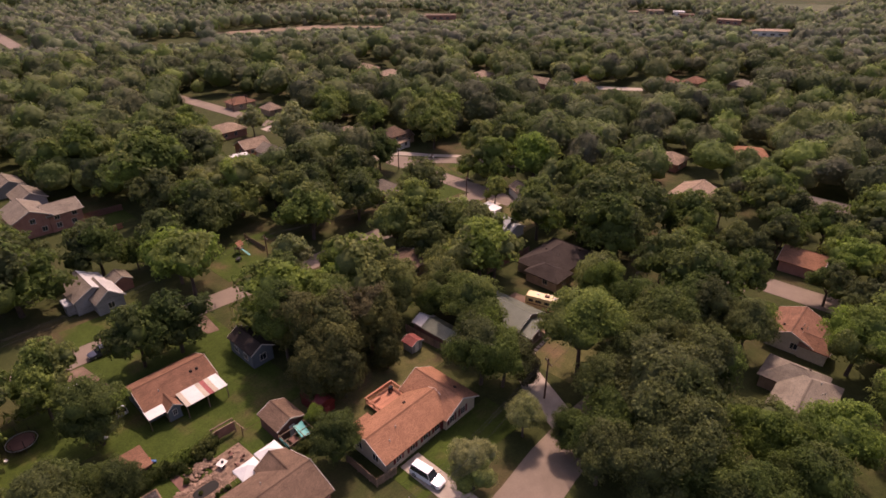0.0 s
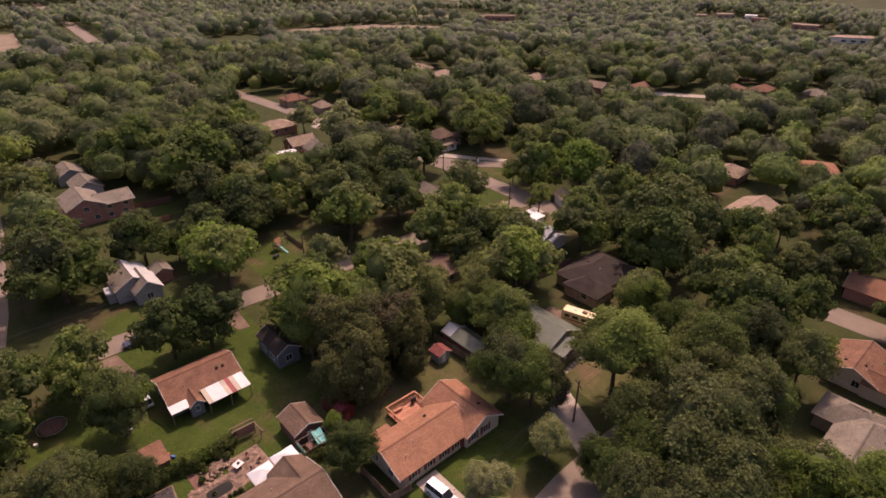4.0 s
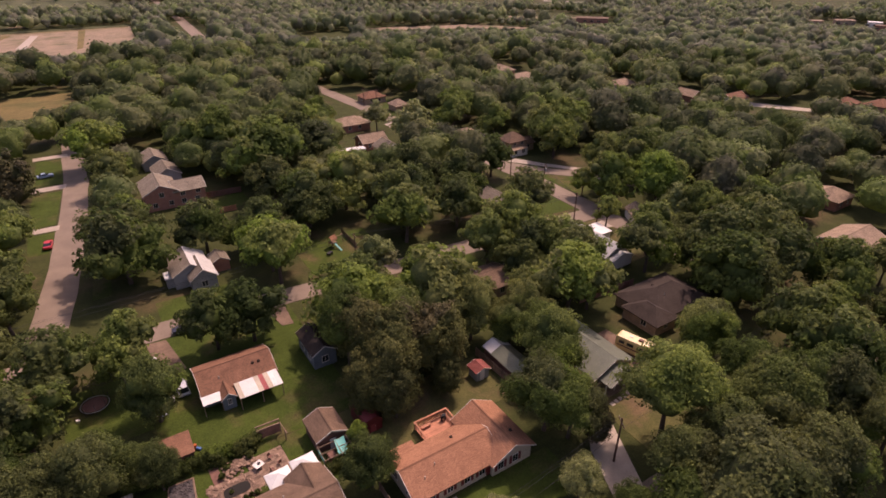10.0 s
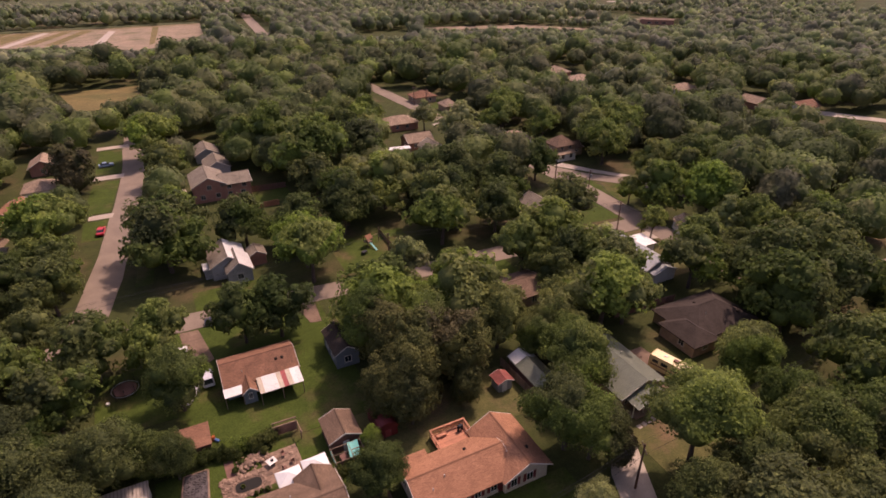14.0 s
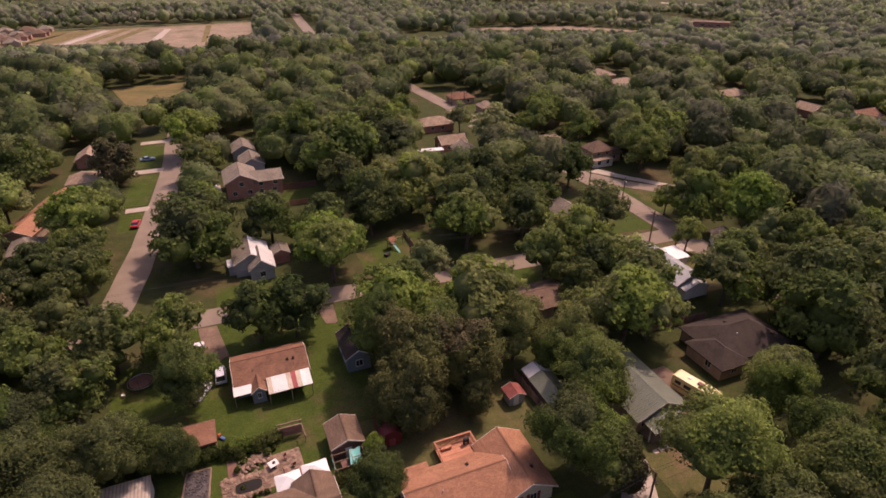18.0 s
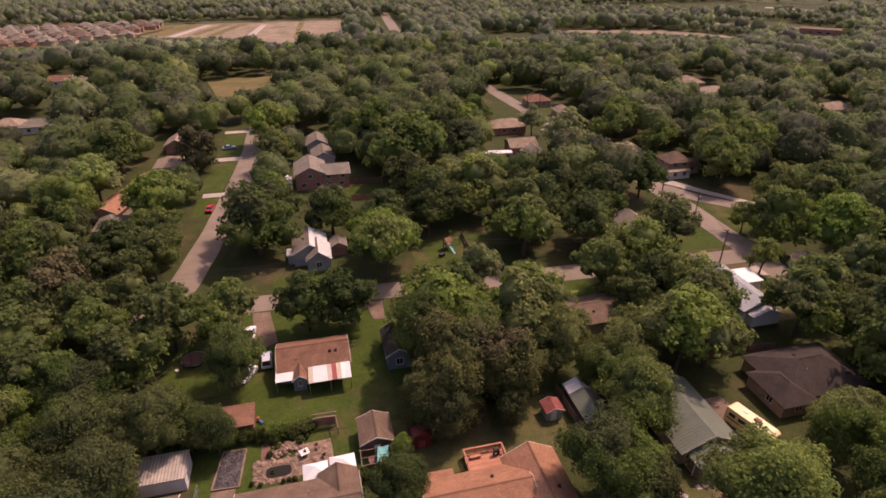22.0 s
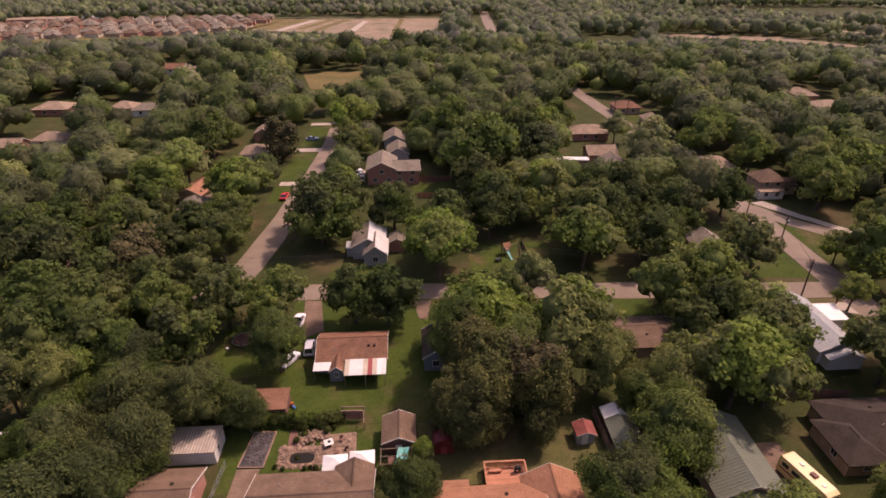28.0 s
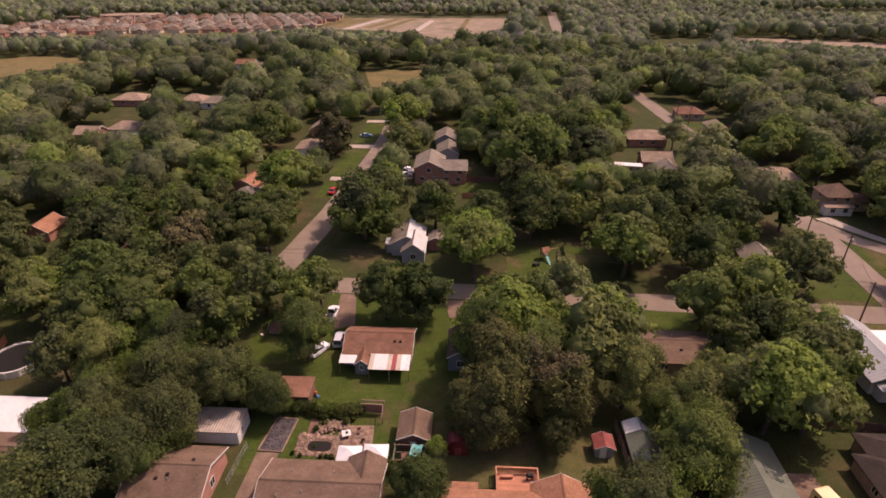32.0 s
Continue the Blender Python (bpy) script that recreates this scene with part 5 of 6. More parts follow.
wing(_h, -0.6, -8.2, 2.4, 6.0, 90, 2.5, 1.2, "gable", WHITE, BLUE_METAL, 0.3)
# grey hipped house and orange house near the east street
_h = thing("house", 85.4, 4.8, 0, 0, "house with a broad pale grey hipped shingle roof", "house")
wing(_h, -0.9, -1.1, 17.6, 7.4, 0, 2.8, 1.9, "hip", TAN_WALL, GRAY_ROOF, 0.5, vents=5, windows=[("n", -4), ("n", 0), ("e", 0), ("s", -3)])
wing(_h, 6.4, 1.4, 8.6, 6.2, 90, 2.8, 1.75, "hip", TAN_WALL, GRAY_ROOF, 0.45, vents=1, windows=[("n", 1.0), ("e", 0)])
_h = thing("house", 106.6, 9.2, 0, 0, "tan house with a rust-orange shingle roof", "house")
wing(_h, 0, 0.4, 9.8, 7.6, 0, 2.8, 1.7, "gable", CREAM, RED_ROOF, 0.45, vents=4, windows=[("w", 1), ("s", -2)])
wing(_h, -3.0, -3.6, 4.2, 4.4, 90, 2.8, 1.2, "gable", CREAM, RED_ROOF, 0.4, windows=[("w", 0)])
# brick house with a gabled porch by the junction, gabled house over the fork
_h = thing("house", 100.8, 112.0, 0, 0, "red brick house with a grey shingle gable", "house")
wing(_h, 0, 0, 8.0, 7.2, 90, 3.0, 2.2, "gable", BRICK, GRAY_ROOF, 0.4, windows=[("w", 0), ("s", 1)])
_h = thing("house", 134.8, 147.5, 0, 0, "two-storey tan farmhouse with a brown hipped roof", "house")
wing(_h, 0, 0, 7.4, 6.6, 0, 4.8, 2.3, "hip", TAN_WALL, BROWN_ROOF, 0.45, windows=[("s", -2), ("s", 1.6), ("s", -1.6, {"sill": 3.2}), ("s", 1.6, {"sill": 3.2}), ("w", 0, {"sill": 3.2})])
wing(_h, -1.0, -4.4, 7.0, 2.2, 0, 2.5, 0.4, "shed", WHITE, TAN_ROOF, 0.3, windows=[("s", -1.6), ("s", 1.6)])
wing(_h, 5.2, 0.4, 5.0, 5.6, 0, 2.8, 1.4, "gable", TAN_WALL, BROWN_ROOF, 0.35, windows=[("s", 0)])
# white barn, gabled, east of the junction
_h = thing("barn", 127.2, 86.0, 0, 0, "small white barn with a tan roof", "barn")
wing(_h, 0, 0, 6.0, 4.8, 60, 2.6, 1.5, "gable", WHITE, TAN_ROOF, 0.3)
# orange-roofed row west of the street
for _x, _y, _l, _w, _m in ((-26.0, 156.5, 13, 7, ORANGE_ROOF), (-22.0, 170.5, 11, 7, ORANGE_ROOF)):
    _h = thing("house", _x, _y, 0, 0, "low house with a plain orange roof among trees", "house", "houses along the west street")
    wing(_h, 0, 0, _l, _w, 76, 2.8, 1.5, "gable", TAN_WALL, _m, 0.5)
_h = thing("house", -24.0, 143.5, 0, 0, "small house with a grey hipped roof", "house", "houses along the west street")
wing(_h, 0, 0, 7.4, 6.6, 90, 2.8, 2.0, "hip", WHITE, GRAY_ROOF, 0.4)
_h = thing("house", -66.6, 121.5, 0, 0, "brick house with a rust-coloured roof", "house", "houses along the west street")
wing(_h, 0, 0, 7.0, 6.0, 90, 2.8, 1.8, "gable", BRICK, ORANGE_ROOF, 0.4)

FAR_ROOF = [ORANGE_ROOF, RED_ROOF, BROWN_ROOF, GRAY_ROOF, TAN_ROOF]
FAR_TEXT = ["orange", "rusty red", "brown", "grey", "tan"]
for _x, _y, _l, _w, _rz, _k in FAR_LOTS:
    _h = thing("house", _x, _y, 0, _rz, "far house with a %s roof among trees" % FAR_TEXT[_k], "house", "houses among the woods")
    wing(_h, 0, 0, _l, _w, 0, 3.0, 2.0, "hip" if (_x + _y) % 2 > 0.8 else "gable", (BRICK if _k == 0 else (BRICK, WHITE, TAN_WALL)[int(_x) % 3]), FAR_ROOF[_k], 0.5, windows=[("s", -2), ("s", 2), ("w", 0), ("e", 0)])

# new subdivision beyond the woods
_rnd = random.Random(3)
_src = []
for _k in range(4):
    _h = thing("house", -330 + 14 * _k, 452 + _k, 0, 0, "new brick house with a %s hipped roof in the far subdivision" % ("brown", "grey", "grey", "brown")[_k], "house", "subdivision houses")
    wing(_h, 0, 0, 10.6, 8.6, 0, 2.9, 2.3, "hip", (BRICK, TAN_WALL, TAN_WALL, CREAM)[_k], (BROWN_ROOF, GRAY_ROOF, GRAY_ROOF, BROWN_ROOF)[_k], 0.4, windows=[("s", -2.5), ("w", 0)])
    wing(_h, 2.4, -3.6, 5, 4.6, 90, 2.9, 1.6, "gable", (BRICK, TAN_WALL, TAN_WALL, CREAM)[_k], (BROWN_ROOF, GRAY_ROOF, GRAY_ROOF, BROWN_ROOF)[_k], 0.4)
    _src.append(_h)
for _row in range(8):
    for _i in range(20):
        _x = -352 + _i * 13.6 + _rnd.uniform(-1.2, 1.2) + (_row % 2) * 5
        _y = 452 + _row * 15.5 + (_x + 340) * 0.16 + _rnd.uniform(-1.5, 1.5)
        if _x > -92 or not inside(_x, _y, FIELDS[-1][1]) or _rnd.random() < 0.06 or (_row == 0 and _i < 6):
            continue
        copy_thing(_src[_rnd.randrange(4)], pose(_x, _y, 0, 0, 0, _rnd.choice((0, 180, 8, 90))))
for _row in range(3):
    strip("subdivision_street", [(-325 + 18 * _row, 466 + 31 * _row), (-104 + 8 * _row, 506 + 24 * _row)], 5.0, 0.09 + 0.004 * _row, CONCRETE, "pale concrete street between new houses", "road")
# long low public buildings on the skyline
for _x, _y, _l, _w, _rz, _m, _r in ((424.9, 392, 28, 14, -47, BRICK, BROWN_ROOF), (449, 372, 16, 12, -47, BRICK, WHITE_METAL), (600, 260, 15, 9, -47, TAN_WALL, TAN_ROOF), (570, 178, 19, 9, -80, BRICK, TAN_ROOF), (588, 222, 15, 9, -70, BRICK, BROWN_ROOF), (606, 238, 10, 8, -60, WHITE, WHITE_METAL),
                                    (572.9, 274, 16, 9, -47, TAN_WALL, TAN_ROOF), (-292, 566, 60, 20, 8, BRICK, TAN_ROOF), (-248, 575, 16, 14, 8, CREAM, WHITE_METAL), (-322, 548, 30, 10, 8, BROWN_WALL, BROWN_ROOF), (-60, 640, 10, 8, 0, TAN_WALL, TAN_ROOF), (60, 630, 16, 12, 0, BRICK, BROWN_ROOF), (84, 622, 14, 11, 0, BRICK, BROWN_ROOF), (150, 610, 11, 8, 0, TAN_WALL, TAN_ROOF), (45, 640, 14, 11, 0, TAN_WALL, TAN_ROOF), (520, 130, 30, 14, -60, WHITE, TAN_ROOF)):
    _h = thing("school_building", _x, _y, 0, _rz, "long low flat-roofed public building in the distance", "building")
    wing(_h, 0, 0, _l, _w, 0, 3.8, 0.3, "flat", _m, _r, 0.3, windows=[("s", -6, {"w": 3}), ("s", 0, {"w": 3}), ("s", 6, {"w": 3})])


# ---- sheds and yard structures ----
def shed(name, x0, x1, y0, y1, z, rise, ridge_rz, kind, wall, roof, label, category="shed", over=0.25, **kw):
    cx, cy = (x0 + x1) / 2, (y0 + y1) / 2
    L, W = (x1 - x0, y1 - y0) if ridge_rz == 0 else (y1 - y0, x1 - x0)
    s = thing(name, cx, cy, 0, 0, label, category)
    wing(s, 0, 0, L - 2 * over, W - 2 * over, ridge_rz, z, rise, kind, wall, roof, over, **kw)
    return s


_s = shed("garden_shed", 27.8, 32.7, 58.1, 63.4, 2.5, 1.0, 90, "gable", BROWN_WALL, BROWN_ROOF, "brown gabled garden shed with a shingle roof")
door(_s, 0, -2.7, 0, WHITE)
_s = shed("white_shed", -1.9, 5.2, 58.2, 62.8, 2.35, 0.35, 0, "shed", WHITE, OLD_METAL, "white shed with a rusty pale metal roof", over=0.12, windows=[("e", -0.6, {"w": 0.5, "h": 0.9})])
for _i in range(16):
    part("roof_rib", boxed(-3.4 + _i * 0.46, -3.36 + _i * 0.46, -2.24, 2.26, 0, 0.035), OLD_METAL, _s, "", pose(0, 0, 2.53, 4.3, 0, 0))
_s = shed("lean_to", 8.0, 13.4, 66.0, 70.3, 2.2, 0.35, 0, "shed", BROWN_WALL, RED_ROOF, "low lean-to with a rust-red roof at the hedge", over=0.2)
_s = shed("tool_shed", 55.4, 58.4, 58.2, 60.9, 2.0, 0.55, 90, "gable", GRAY_WALL, FADED_RED, "small grey tool shed with a rusty red roof", seams=0.4)
door(_s, -0.2, -1.2, 0, WHITE)
# barn-shaped dark red shed with an arched roof
_s = thing("barn_shed", 36.5, 60.3, 0, 0, "dark red barn-shaped shed in tree shade", "shed")
part("wall", boxed(-1.45, 1.45, -2.4, 2.4, 0, 1.7), RUST, _s)
_b = bmesh.new()
_prof = [(1.55 * math.cos(math.pi * i / 10), 1.6 + 1.25 * math.sin(math.pi * i / 10)) for i in range(11)]
_ra, _rb = [[_b.verts.new((x, y, z)) for x, z in _prof] for y in (-2.55, 2.55)]
for _i in range(10):
    _b.faces.new((_ra[_i], _ra[_i + 1], _rb[_i + 1], _rb[_i]))
_b.faces.new(_ra[::-1])
_b.faces.new(_rb)
part("roof", _b, RUST, _s)
door(_s, 0, -2.4, 0, RED_METAL)


def gate_post(parent, x, y, h, mat=WOOD, r=0.06):
    part("post", boxed(x - r, x + r, y - r, y + r, 0, h), mat, parent)


def fence(x0, y0, x1, y1, h=1.7, label="weathered board privacy fence", mat=WOOD, step=0.22):
    L, a = math.hypot(x1 - x0, y1 - y0), math.degrees(math.atan2(y1 - y0, x1 - x0))
    f = thing("fence", x0, y0, 0, a, label, "fence")
    board = finish("board", boxed(0, step * 0.92, -0.012, 0.012, 0.05, h), mat)
    rnd = random.Random(round(x0 + y0, 1))
    for i in range(int(L / step)):
        ob = new("board", board)
        ob.parent = f
        ob.matrix_basis = pose(i * step, 0, rnd.uniform(-0.04, 0.03), rnd.uniform(-1, 1), 0, 0)
    for i in range(int(L / 2.4) + 1):
        gate_post(f, min(i * 2.4, L - 0.06), -0.09, h + 0.05, mat)
    for z in (0.4, h - 0.3):
        part("rail", boxed(0, L, -0.075, -0.03, z, z + 0.09), mat, f)
    return f


fence(59.6, 64.0, 59.9, 53.0, 1.8)
fence(32.6, 48.2, 32.6, 42.0, 1.6)
fence(32.6, 42.0, 36.0, 41.5, 1.6)
fence(35.4, 161.9, 46.0, 161.2, 1.8, "red-stained board fence behind the brick house", BROWN_WALL, 0.4)
fence(35.2, 149.5, 41.5, 149.3, 1.6, "red-stained board fence behind the brick house", DECK_WOOD, 0.4)
fence(-30.5, 95.2, -21.5, 93.8, 1.8, "red-stained board fence among trees", BROWN_WALL, 0.35)
fence(-45.5, 79.5, -44.0, 70.0, 1.8, "rust-red board fence beside the pool", DECK_WOOD, 0.3)
fence(86.5, 66.0, 101, 65.0, 1.7, "weathered board privacy fence", BROWN_WALL, 0.35)

# raised cedar deck behind the orange-roofed house
_d = thing("deck", 44.5, 52.9, -0.35, 0, "red cedar deck with railings and a bench", "deck")
_bd = finish("board", boxed(-2.75, 2.75, 0, 0.135, 0, 0.035), DECK_WOOD)
for _i in range(27):
    _o = new("board", _bd)
    _o.parent = _d
    _o.matrix_basis = pose(0, -1.95 + _i * 0.146, 0.75)
for _x in (-2.7, -0.9, 0.9, 2.7):
    part("post", boxed(_x - 0.05, _x + 0.05, 1.95, 2.05, 0, 1.85), DECK_WOOD, _d)
for _x in (-2.7, 2.7):
    for _y in (-1.9, 0):
        part("post", boxed(_x - 0.05, _x + 0.05, _y, _y + 0.1, 0, 1.85), DECK_WOOD, _d)
for _z in (1.0, 1.2, 1.4, 1.6):
    part("rail", boxed(-2.75, 2.75, 1.9, 1.94, _z, _z + 0.1), DECK_WOOD, _d)
    for _x in (-2.66, 2.62):
        part("rail", boxed(_x, _x + 0.04, -1.9, 1.9, _z, _z + 0.1), DECK_WOOD, _d)
part("cap_rail", boxed(-2.85, 2.85, 1.85, 2.1, 1.85, 1.89), DECK_WOOD, _d)
for _x in (-2.85, 2.65):
    part("cap_rail", boxed(_x, _x + 0.2, -1.95, 1.85, 1.85, 1.89), DECK_WOOD, _d)
_b = thing("bench", 43.2, 54.0, 0.44, 0, "small cedar bench on the deck", "bench")
part("seat", boxed(-0.8, 0.8, -0.2, 0.25, 0.4, 0.46, bev=0.01), DECK_WOOD, _b)
for _x in (-0.7, 0.7):
    part("leg", boxed(_x - 0.05, _x + 0.05, -0.15, 0.2, 0, 0.4), DECK_WOOD, _b)
_b = thing("grill", 46.2, 53.9, 0.44, 10, "black lidded barbecue grill on the deck", "grill")
part("body", boxed(-0.4, 0.4, -0.25, 0.25, 0.55, 0.85, bev=0.05), BLACK, _b)
part("lid", boxed(-0.4, 0.4, -0.25, 0.25, 0.86, 1.1, bev=0.09), BLACK, _b)
for _x in (-0.35, 0.35):
    part("leg", boxed(_x - 0.03, _x + 0.03, -0.2, 0.2, 0, 0.55), BLACK, _b)

# white canopies
for _x, _y, _w, _l in ((21.7, 55.6, 3.3, 2.7), (25.3, 56.0, 3.4, 2.8)):
    _c = thing("canopy", _x, _y, 0, 2, "white canvas canopy with a peaked top", "canopy", "white canopies")
    _b = bmesh.new()
    _v = [_b.verts.new(p) for p in ((-_w / 2, -_l / 2, 2.15), (_w / 2, -_l / 2, 2.15), (_w / 2, _l / 2, 2.15), (-_w / 2, _l / 2, 2.15))]
    _p = _b.verts.new((0, 0, 2.95))
    _u = [_b.verts.new(q.co - Vector((0, 0, 0.25))) for q in _v]
    for _i in range(4):
        _j = (_i + 1) % 4
        _m = _b.verts.new((_v[_i].co + _v[_j].co) / 2 + Vector((0, 0, -0.06)))
        _b.faces.new((_v[_i], _m, _p))
        _b.faces.new((_m, _v[_j], _p))
        _b.faces.new((_u[_i], _u[_j], _v[_j], _m, _v[_i]))
    part("top", _b, CANVAS, _c)
    for _sx in (-1, 1):
        for _sy in (-1, 1):
            part("leg", tube(bmesh.new(), (_sx * (_w / 2 - 0.05), _sy * (_l / 2 - 0.05), 0), (_sx * (_w / 2 - 0.05), _sy * (_l / 2 - 0.05), 2.15), 0.025, 0.025, 6), WHITE, _c)

# timber playhouse frame with a teal tarp
_p = thing("pergola", 29.9, 56.2, 0, 0, "timber frame with a teal tarp slung over half", "pergola")
for _x in (-2.1, 0.4, 2.1):
    for _y in (-1.3, 1.3):
        gate_post(_p, _x, _y, 2.0, WOOD, 0.05)
for _y in (-1.3, 0, 1.3):
    part("beam", boxed(-2.3, 2.3, _y - 0.04, _y + 0.04, 2.0, 2.12), WOOD, _p)
for _x in (-2.1, 0.4, 2.1):
    part("beam", boxed(_x - 0.04, _x + 0.04, -1.5, 1.5, 2.13, 2.22), WOOD, _p)
_b = bmesh.new()
_g = [[_b.verts.new((0.3 + 1.5 * i / 4 - 0.1 * j, 1.4 - 2.7 * j / 4, 2.26 - 0.16 * math.sin(math.pi * i / 4) - 0.1 * j * (i / 4))) for i in range(5)] for j in range(5)]
for _i in range(4):
    for _j in range(4):
        _b.faces.new((_g[_j][_i], _g[_j][_i + 1], _g[_j + 1][_i + 1], _g[_j + 1][_i]))
part("tarp", _b, TEAL, _p, "sagging teal tarp")
part("tarp", boxed(-2.15, -2.1, -1.3, 1.3, 1.3, 1.9), TEAL, _p)
_t = thing("cabinet", 29.3, 56.2, 0, 5, "red-brown wooden cabinet under the frame", "cabinet")
part("body", boxed(-0.55, 0.55, -0.5, 0.6, 0, 1.3, bev=0.03), BROWN_WALL, _t)

# mulch bed with timber edging
slab("mulch_bed", [(9.1, 63.6), (12.2, 63.5), (11.6, 57.1), (8.1, 57.3)], 0.16, SLATE, "dark mulch bed in furrows", "garden bed", 0.16)
_e = thing("bed_edging", 10.2, 60.4, 0, 0, "timber edging round the mulch bed", "edging")
for _a, _b2 in (((-1.1, 3.2), (2.0, 3.1)), ((2.0, 3.1), (1.4, -3.3)), ((1.4, -3.3), (-2.1, -3.1)), ((-2.1, -3.1), (-1.1, 3.2))):
    _d2 = Vector(_b2) - Vector(_a)
    part("sleeper", boxed(0, _d2.length, -0.1, 0.1, 0, 0.24), WOOD, _e, "", pose(_a[0], _a[1], 0, 0, 0, math.degrees(math.atan2(_d2.y, _d2.x))))
_rnd = random.Random(21)
_clod = finish("clod", box(bmesh.new(), -0.14, 0.14, -0.1, 0.1, -0.03, 0.09, bev=0.04), SLATE)
_bed = thing("mulch", 10.2, 60.4, 0, 0, "clods of dark mulch", "mulch")
for _i in range(150):
    _v = _rnd.uniform(-3.0, 3.0)
    _o = new("clod", _clod)
    _o.parent = _bed
    _o.matrix_basis = pose(_rnd.uniform(-1.4, 1.4) + _v * 0.08, _v, 0.17, 0, 0, _rnd.uniform(0, 180))

# stone patio with a pond, terraces and a grill
slab("patio", [(18.8, 62.6), (24.0, 62.8), (24.2, 57.4), (19.2, 57.2)], 0.07, STONE, "reddish flagstone patio", "patio")
slab("patio", [(13.2, 60.8), (19.4, 60.6), (19.4, 56.6), (13.4, 56.8)], 0.05, DIRT, "stony ground round the pond", "patio")
slab("planting_bed", [(14.2, 63.9), (15.4, 63.9), (15.5, 60.6), (14.3, 60.6)], 0.08, BROWN_WALL, "red bark planting bed", "garden bed")
slab("pond", [(16.7 + 1.7 * math.copysign(abs(math.cos(q * math.pi / 12)) ** 0.6, math.cos(q * math.pi / 12)), 58.5 + 0.92 * math.copysign(abs(math.sin(q * math.pi / 12)) ** 0.6, math.sin(q * math.pi / 12))) for q in range(24)], 0.1, WATER, "small dark garden pond edged with stones", "pond", 0.1)
_ston = []
for _i in range(5):
    _b = bmesh.new()
    bmesh.ops.create_icosphere(_b, subdivisions=1, radius=0.5)
    for _v in _b.verts:
        _v.co *= _rnd.uniform(0.75, 1.15)
        _v.co.z *= 0.45
    _ston.append(finish("stone", _b, STONE))
_rock = thing("rockery", 17.6, 60.0, 0, 0, "terraced rockery of tan stones around pond and fire pit", "rockery")


def stone(x, y, s, z=0.08):
    o = new("stone", _ston[_rnd.randrange(5)])
    o.parent = _rock
    o.matrix_basis = pose(x - 17.6, y - 60.0, z, 0, 0, _rnd.uniform(0, 360)) @ Matrix.Diagonal((s * _rnd.uniform(0.8, 1.4), s, s, 1))


for _r, _n, _z in ((2.1, 17, 0.12), (1.55, 13, 0.28), (1.0, 9, 0.42), (0.5, 5, 0.52)):
    for _i in range(_n):
        _a = math.pi * (0.05 + 1.15 * _i / (_n - 1))
        stone(18.0 + _r * 1.15 * math.cos(_a), 61.5 + _r * 0.8 * math.sin(_a), 0.62, _z)
for _i in range(26):
    _a = 2 * math.pi * _i / 26
    stone(16.7 + 2.15 * math.cos(_a), 58.5 + 1.5 * math.sin(_a), 0.55)
for _i in range(22):
    stone(_rnd.uniform(13.2, 14.6), _rnd.uniform(56.6, 60.4), 0.5)
for _i in range(14):
    stone(_rnd.uniform(19.6, 23.8), _rnd.uniform(57.6, 62.4), _rnd.uniform(0.3, 0.8))
for _i in range(46):
    stone(_rnd.uniform(13.2, 19.0), _rnd.choice((_rnd.uniform(56.5, 57.2), _rnd.uniform(59.9, 60.8))), _rnd.uniform(0.3, 0.7))
for _i in range(30):
    stone(_rnd.uniform(15.8, 20.2), _rnd.uniform(60.8, 63.6), _rnd.uniform(0.35, 0.85), 0.15)
_pave = thing("paving", 21.4, 60.0, 0.07, 1, "uneven reddish flagstones of the patio", "paving")
_flag = [finish("flagstone", box(bmesh.new(), -0.30 - 0.02 * q, 0.30 - 0.03 * q, -0.27 + 0.03 * q, 0.28, 0.0, 0.03 + 0.008 * q, bev=0.01), STONE) for q in range(4)]
for _i in range(8):
    for _j in range(8):
        _o = new("flagstone", _flag[_rnd.randrange(4)])
        _o.parent = _pave
        _o.matrix_basis = pose(-2.25 + _i * 0.63 + (_j % 2) * 0.12, -2.35 + _j * 0.66, 0, 0, 0, _rnd.uniform(-7, 7))
_b = thing("garden_path", 16.3, 60.3, 0, -2, "stone slab path beside the pond", "path")
for _i in range(9):
    part("slab", boxed(-3.1 + _i * 0.7, -2.45 + _i * 0.7, -0.35, 0.35, 0.02, 0.12), STONE, _b)
_b = thing("table", 20.2, 60.5, 0, 20, "small white-topped garden table with a black base", "table")
part("tabletop", boxed(-0.65, 0.65, -0.6, 0.6, 0.72, 0.78, bev=0.02), WHITE, _b)
part("base", boxed(-0.3, 0.3, -0.3, 0.3, 0, 0.72, bev=0.04), BLACK, _b)
part("plate", tube(bmesh.new(), (0.1, 0, 0.78), (0.1, 0, 0.95), 0.22, 0.2, 10), BLACK, _b)
for _x, _y, _r in ((22.0, 61.2, 30), (22.8, 59.6, 200), (21.6, 58.9, 100)):
    _c = thing("garden_chair", _x, _y, 0.07, _r, "dark metal garden chair on the patio", "chair", "patio chairs")
    part("seat", boxed(-0.25, 0.25, -0.25, 0.25, 0.42, 0.46), BROWN_WALL, _c)
    part("backrest", boxed(-0.25, 0.25, 0.22, 0.26, 0.46, 0.95), BROWN_WALL, _c)
    for _sx in (-0.22, 0.22):
        for _sy in (-0.22, 0.22):
            part("leg", boxed(_sx - 0.02, _sx + 0.02, _sy - 0.02, _sy + 0.02, 0, 0.42), BLACK, _c)
